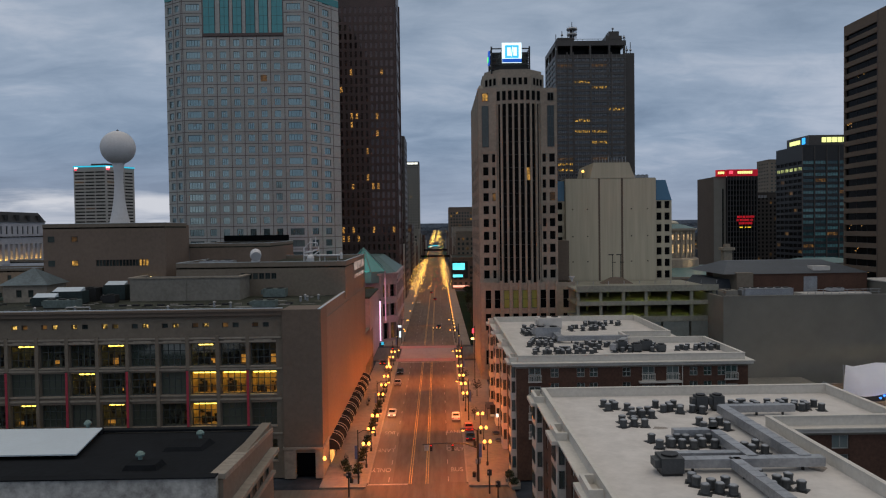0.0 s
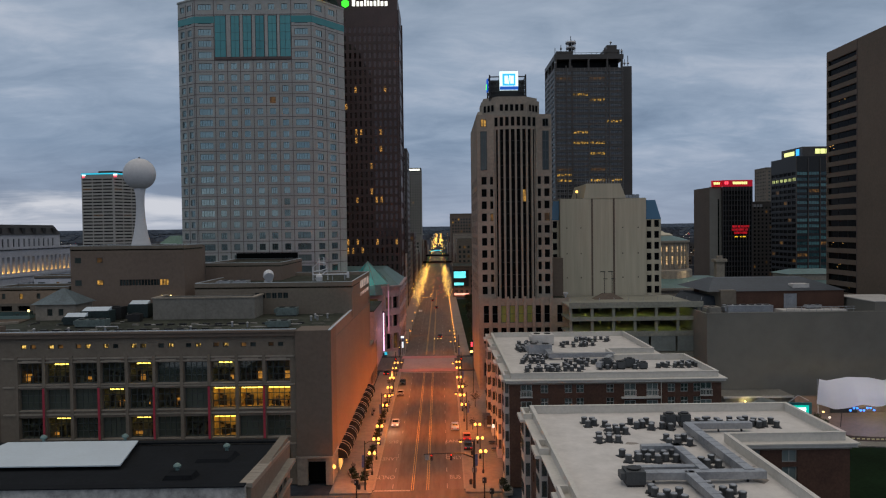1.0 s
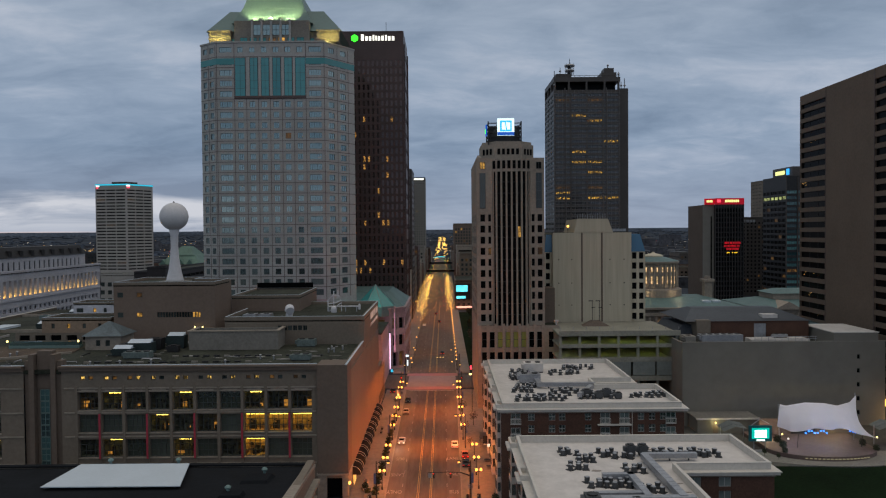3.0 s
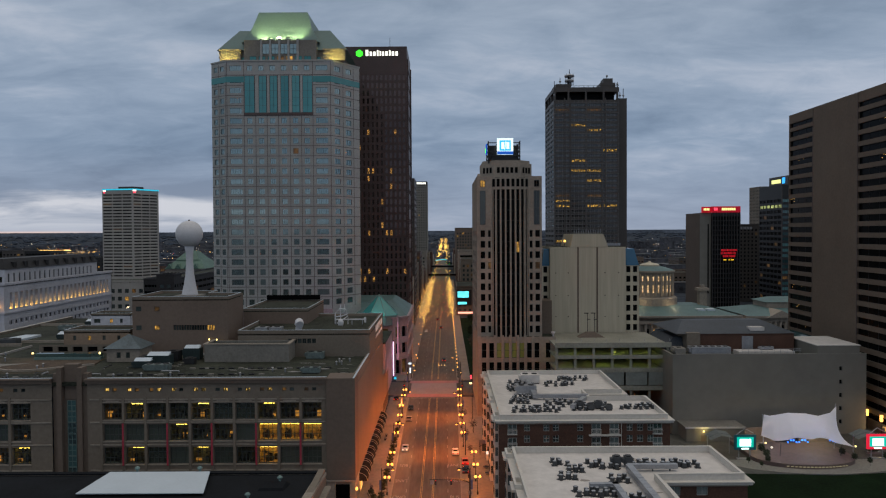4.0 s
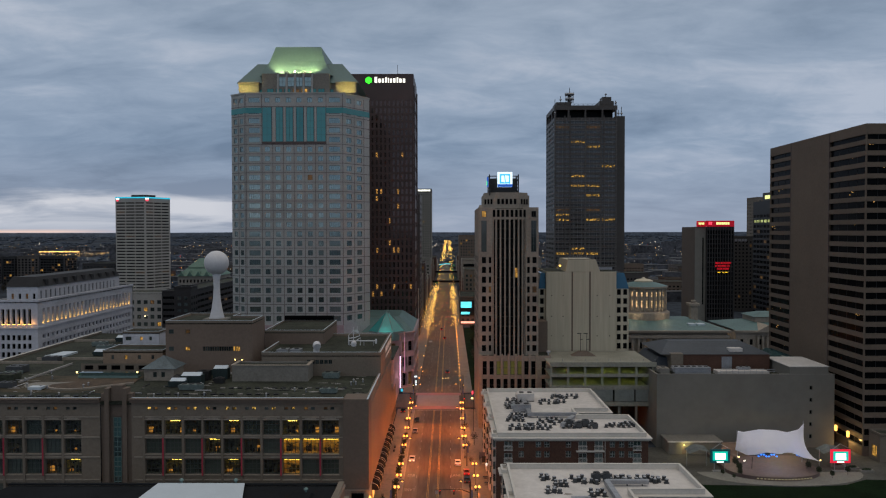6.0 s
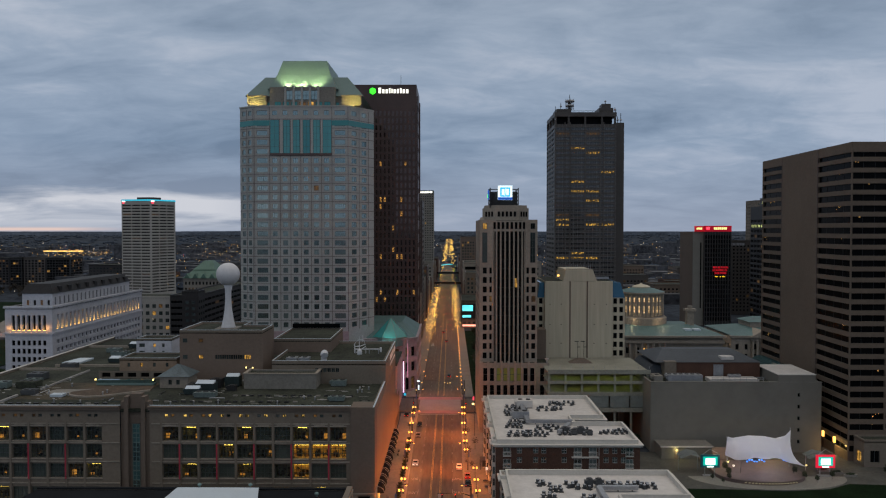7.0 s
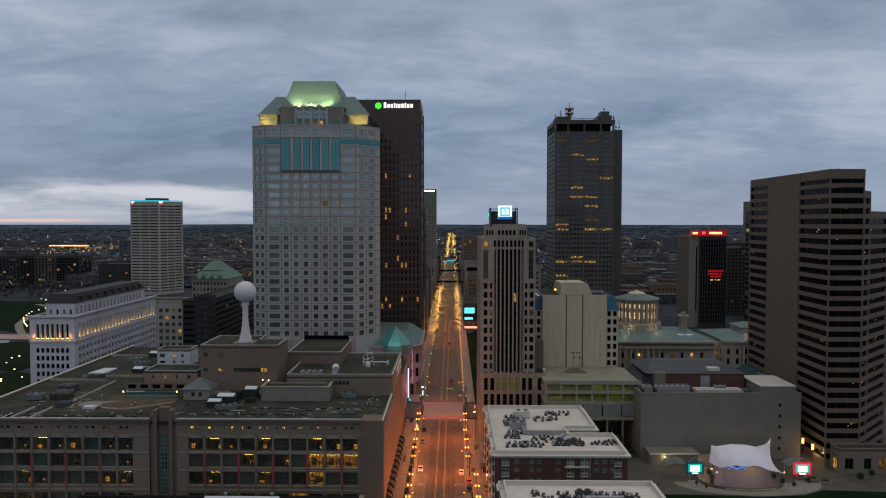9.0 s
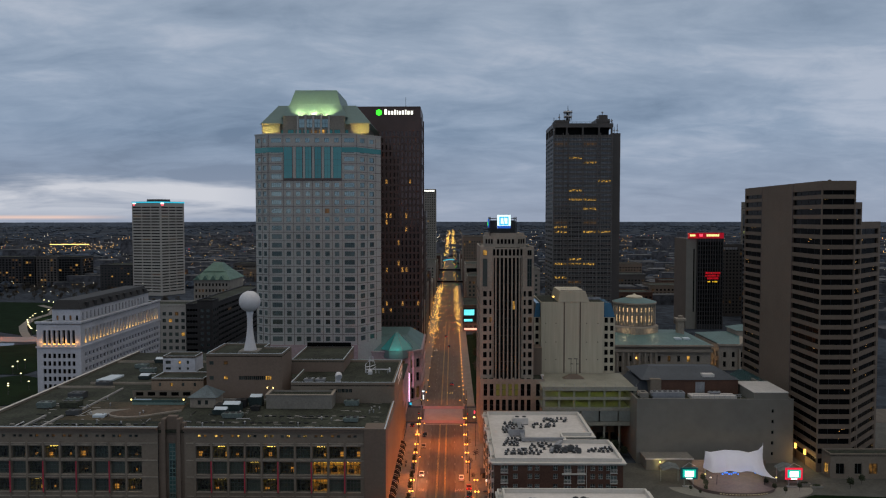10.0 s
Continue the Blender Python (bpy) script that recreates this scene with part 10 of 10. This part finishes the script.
def lit_street():
    rnd = random.Random(77)
    warm, red, grn = MB(), MB(), MB()

    def bulb(m, x, y, z, s):
        m.add([(x + s, y, z), (x, y + s, z), (x - s, y, z), (x, y - s, z), (x, y, z + s), (x, y, z - s)], [(0, 1, 4), (1, 2, 4), (2, 3, 4), (3, 0, 4), (1, 0, 5), (2, 1, 5), (3, 2, 5), (0, 3, 5)])
    for side, xc, y0 in ((-1, -13.4, 430), (-1, -20.5, 470), (1, 5.6, 480)):
        y = y0
        while y < 830:
            cx, cy, n = xc + rnd.gauss(0, 0.5), y + rnd.uniform(-2, 2), rnd.randint(9, 19) if xc > -20 else rnd.randint(5, 12)
            for k in range(n):
                bulb(warm, cx + rnd.gauss(0, 1.7), cy + rnd.gauss(0, 2.4), 1.5 + abs(rnd.gauss(3.0, 2.2)), rnd.uniform(0.05, 0.13) + y / 8500)
            y += rnd.uniform(11, 17)
        while y < 1500 and xc > -20:
            for k in range(3):
                bulb(rnd.choice((warm, warm, warm, red, grn)), xc + rnd.gauss(0, 2.0), y + rnd.gauss(0, 3), rnd.uniform(2, 9), 0.08 + y / 7500)
            y += rnd.uniform(14, 24)
        while y < 3600 and xc > -20:
            for k in range(2):
                bulb(warm, xc + rnd.gauss(0, 4), y + rnd.gauss(0, 8), rnd.uniform(4, 14) + max(0, hill(xc, y)), 0.2 + y / 6500)
            y += 26
    for y in (480, 515, 545, 580, 620, 660, 700, 745, 790, 840, 900, 1010, 1150, 1300, 1500, 1700):
        for k in range(3):
            bulb(red, rnd.uniform(-10, 4), y + rnd.uniform(-10, 10), rnd.choice((0.8, 0.9, 5.5)), 0.15 + y / 7000)
        bulb(grn, rnd.uniform(-8, 3), y + 5, 5.5, 0.1 + y / 7500)
        for k in range(2):
            bulb(warm, rnd.uniform(-10, -4), y + rnd.uniform(-20, 20), 0.9, 0.12 + y / 7500)
    solo("string_lights", warm, STRING, "warm string lights and lamps along the distant street", "lights", kind="stuff")
    solo("tail_lights", red, REDLAMP, "red tail lamps and signals up the street", "lights", kind="stuff")
    solo("green_signals", grn, SIGNG, "green signals up the street", "lights", kind="stuff")


lit_street()
for y, z in ((862, 7), (1065, 8)):
    t = thing("skywalk", "dark enclosed footbridge across the street", "footbridge", (-4, y, z), group="skywalks")
    part("deck", MB().box(-20, 15, y, y + 4, z, z + 3.0), BLACK, t)
    part("window_band", MB().box(-20, 15, y - 0.05, y, z + 1.0, z + 2.3), GLASSBLACK, t)
t = thing("lit_street_arch", "cyan lit steel arch over the far street", "arch", (-4, 1380, 0))
part("arch", MB().tube([(-17 + 28 * k / 12, 1380, 6 + 2.2 * math.sin(math.pi * k / 12)) for k in range(13)], 0.9, 8), SIGNC, t)
for x in (-17, 11):
    part("post", MB().box(x - 0.5, x + 0.5, 1379.5, 1380.5, 0, 6.2), BLACK, t)
for y in (440, 500, 560, 620, 690, 760, 840):
    lamp("far_street_light", "SPOT", (-4, y, 24), 17000, SODIUM, 0.6, (-4, y + 0.1, 0), 2.3)

# ---- middle distance: blocks of several storeys with lit windows ----
mid_r = random.Random(63)
for k, (x0, x1, y0, z1, mt) in enumerate(((168, 206, 660, 24, BRICK), (214, 250, 700, 30, TANDARK), (150, 188, 760, 22, BROWNSTONE), (196, 240, 820, 34, DARKSTEEL), (252, 300, 790, 26, BRICK), (140, 176, 900, 30, DARKSTEEL), (186, 232, 940, 24, BROWNSTONE), (244, 282, 1000, 38, TANDARK),
                                          (150, 200, 1080, 28, BRICK), (212, 262, 1140, 30, DARKSTEEL), (300, 345, 900, 42, DARKSTEEL), (-250, -205, 900, 22, BRICK), (-300, -262, 960, 28, TANDARK), (-200, -160, 1000, 26, BROWNSTONE), (-170, -128, 780, 30, DARKSTEEL), (-440, -392, 960, 24, BRICK), (-350, -300, 1080, 30, DARKSTEEL))):
    plain_block("midtown_block", "low city block with scattered lit windows", x0, x1, y0, y0 + mid_r.uniform(28, 46), z1 * 0.62, mt, seed=140 + k, share=(0.06, 0.12), step=(4.2, 2.2, 3.8, 1.9, 1.5), glass=GLASSBLACK, joined=True)

far_st = MB()
for (xa, ya), (xb, yb) in (((238, 1400), (262, 1010)), ((262, 1010), (330, 860)), ((120, 1010), (262, 1010)), ((-560, 1240), (-130, 1180))):
    d = Vector((xb - xa, yb - ya)).normalized()
    e = Vector((-d.y, d.x)) * 7
    far_st.prism([(xa - e.x, ya - e.y), (xb - e.x, yb - e.y), (xb + e.x, yb + e.y), (xa + e.x, ya + e.y)], -0.1, 0.3 + 0.01 * len(far_st.f))
solo("far_road", far_st, PALEPAVE, "pale lit roads across the distant city", "road", kind="structure")
for x, y in ((245, 1300), (258, 1120), (200, 1012), (300, 930)):
    lamp("far_road_light", "POINT", (x, y, 16), 9000, (1.0, 0.62, 0.3), 0.6)

# ---- distant city: low roofs, trees and scattered lights ----


def distance():
    rnd = random.Random(5)
    roofs, walls, woods, warm, white, red = MB(), MB(), MB(), MB(), MB(), MB()

    def spot(m, x, y, z, s):
        m.add([(x + s, y, z), (x - s, y, z), (x, y, z + s), (x, y - s, z), (x, y, z - s)], [(0, 2, 3), (2, 1, 3), (1, 4, 3), (4, 0, 3)])
    # fields of low buildings
    for k in range(2300):
        d = 480 + 2700 * rnd.random() ** 1.2
        a = math.radians(rnd.uniform(-42, 42))
        x, y = d * math.sin(a), d * math.cos(a)
        if -75 < x < 95 and y < 1350 or (-620 < x < -90 and y < 900 and not (x < -230 and y > 860)) or (60 < x < 330 and y < 680) or y < 470:
            continue
        if -21 < x < 15 or (-1134 < x < -688 and 1441 < y < 2011):
            continue
        w, l, h = rnd.uniform(8, 30), rnd.uniform(10, 40), rnd.choice((5, 6, 8, 9, 12, 14, 18)) * rnd.uniform(0.8, 1.2)
        if rnd.random() < 0.03:
            h *= 2.2
        g = hill(x, y)
        walls.box(x - w, x + w, y - l / 2, y + l / 2, g - 2, g + h)
        roofs.box(x - w - 0.3, x + w + 0.3, y - l / 2 - 0.3, y + l / 2 + 0.3, g + h, g + h + 0.5)
        if rnd.random() < 0.35:
            roofs.box(x - w * 0.3, x + w * 0.2, y - l * 0.2, y + l * 0.2, g + h + 0.5, g + h + 2.5)
        for j in range(rnd.choice((0, 0, 0, 1, 1, 2))):
            spot(warm if rnd.random() < 0.5 else white, x + rnd.uniform(-w, w), y - l / 2 - 0.5, g + rnd.uniform(2, h), 0.12 + d / rnd.choice((4800, 6400, 8000)))
    # woods
    for k in range(5200):
        d = 700 + 3850 * rnd.random() ** 0.75
        a = math.radians(rnd.uniform(-45, 45))
        x, y = d * math.sin(a), d * math.cos(a)
        if -75 < x < 95 and y < 1350 or (-21 < x < 15) or (60 < x < 330 and y < 680) or (-560 < x < -90 and y < 860):
            continue
        g = hill(x, y)
        n = 7
        s = rnd.uniform(5, 11) * (1 + d / 4000)
        h = min(s * rnd.uniform(0.8, 1.2), 11 - d / 700)
        for j in range(2 if d > 2400 else 4):
            cx, cy, cs = x + rnd.gauss(0, s * 0.7), y + rnd.gauss(0, s * 0.5), s * rnd.uniform(0.4, 0.8)
            base = len(woods.v)
            vs = [(cx + cs * rnd.uniform(0.7, 1.2) * math.cos(q), cy + cs * rnd.uniform(0.7, 1.2) * math.sin(q), g + h * rnd.uniform(0.25, 0.6)) for q in [2 * math.pi * i / n for i in range(n)]]
            vs += [(cx + cs * 0.5 * math.cos(q + 0.4), cy + cs * 0.5 * math.sin(q + 0.4), g + h * rnd.uniform(0.75, 1.0)) for q in [2 * math.pi * i / n for i in range(n)]]
            vs += [(cx, cy, g - 1), (cx, cy, g + h * 1.05)]
            fs = []
            for i in range(n):
                fs += [(i, (i + 1) % n, n + (i + 1) % n, n + i), (2 * n, (i + 1) % n, i), (n + i, n + (i + 1) % n, 2 * n + 1)]
            woods.add(vs, fs)
    # wooded skyline
    for k in range(1500):
        a = math.radians(-48 + 96 * k / 1500)
        for d in (4300, 4480):
            x, y = d * math.sin(a), d * math.cos(a)
            g = hill(x, y)
            s, h = rnd.uniform(40, 80), 13.5 + rnd.uniform(0, 2.2)
            woods.prism([(x - s, y), (x, y - s), (x + s, y), (x, y + s)], g - 2, g + h, top=[(x - s * 0.4, y), (x, y - s * 0.4), (x + s * 0.5, y), (x, y + s * 0.4)])
    # lights in streets and car parks
    for k in range(2900):
        d = 560 + 2900 * rnd.random() ** 1.0
        a = math.radians(rnd.uniform(-40, 40))
        x, y = d * math.sin(a), d * math.cos(a)
        if -75 < x < 95 and y < 1350 or (-21 < x < 15) or (60 < x < 330 and y < 680) or (-560 < x < -90 and y < 660):
            continue
        g = hill(x, y)
        m = rnd.choices((warm, white, red), (0.42, 0.53, 0.05))[0]
        spot(m, x, y, g + rnd.uniform(7, 18), 0.12 + d / rnd.choice((3600, 6400, 8500, 10000)))
    for k in range(26):
        x0, y0 = rnd.uniform(-1500, 1500), rnd.uniform(900, 2800)
        dx, dy = rnd.choice(((1, 0.05), (0.05, 1), (1, 0.4)))
        if abs(x0) < 180:
            continue
        for j in range(14):
            x, y = x0 + dx * 28 * j, y0 + dy * 28 * j
            spot(warm, x, y, hill(x, y) + 12, 0.3 + y / 3800)
    # a long lit shed
    for j in range(44):
        spot(warm, -1151 + 2.58 * j, 2003, 16, 1.3)
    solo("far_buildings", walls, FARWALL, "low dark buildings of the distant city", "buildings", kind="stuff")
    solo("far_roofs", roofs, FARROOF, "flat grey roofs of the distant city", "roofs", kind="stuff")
    solo("far_woods", woods, FARWOOD, "bare woods to the horizon in haze-blue colour", "woods", kind="stuff")
    solo("far_lights", warm, FARLAMP, "warm street lights of the distant city", "lights", kind="stuff")
    solo("far_lights", white, FARWHITE, "white lights of the distant city", "lights", kind="stuff")
    solo("far_lights", red, REDLAMP, "red lights of the distant city", "lights", kind="stuff")


# blue-grey base colours carry the distance haze; no mist is modelled
FARWALL = mat("hazed_far_wall", (0.085, 0.088, 0.100), 0.9, 0.45, 0.02, 0.15, bump=0, spec=0.05)
FARROOF = mat("hazed_far_roof", (0.095, 0.098, 0.105), 0.9, 0.5, 0.015, 0.1, bump=0, spec=0.05)
FARWOOD = mat("hazed_far_wood", (0.062, 0.078, 0.105), 0.95, 0.4, 0.01, 0.1, bump=0, spec=0.02)
distance()
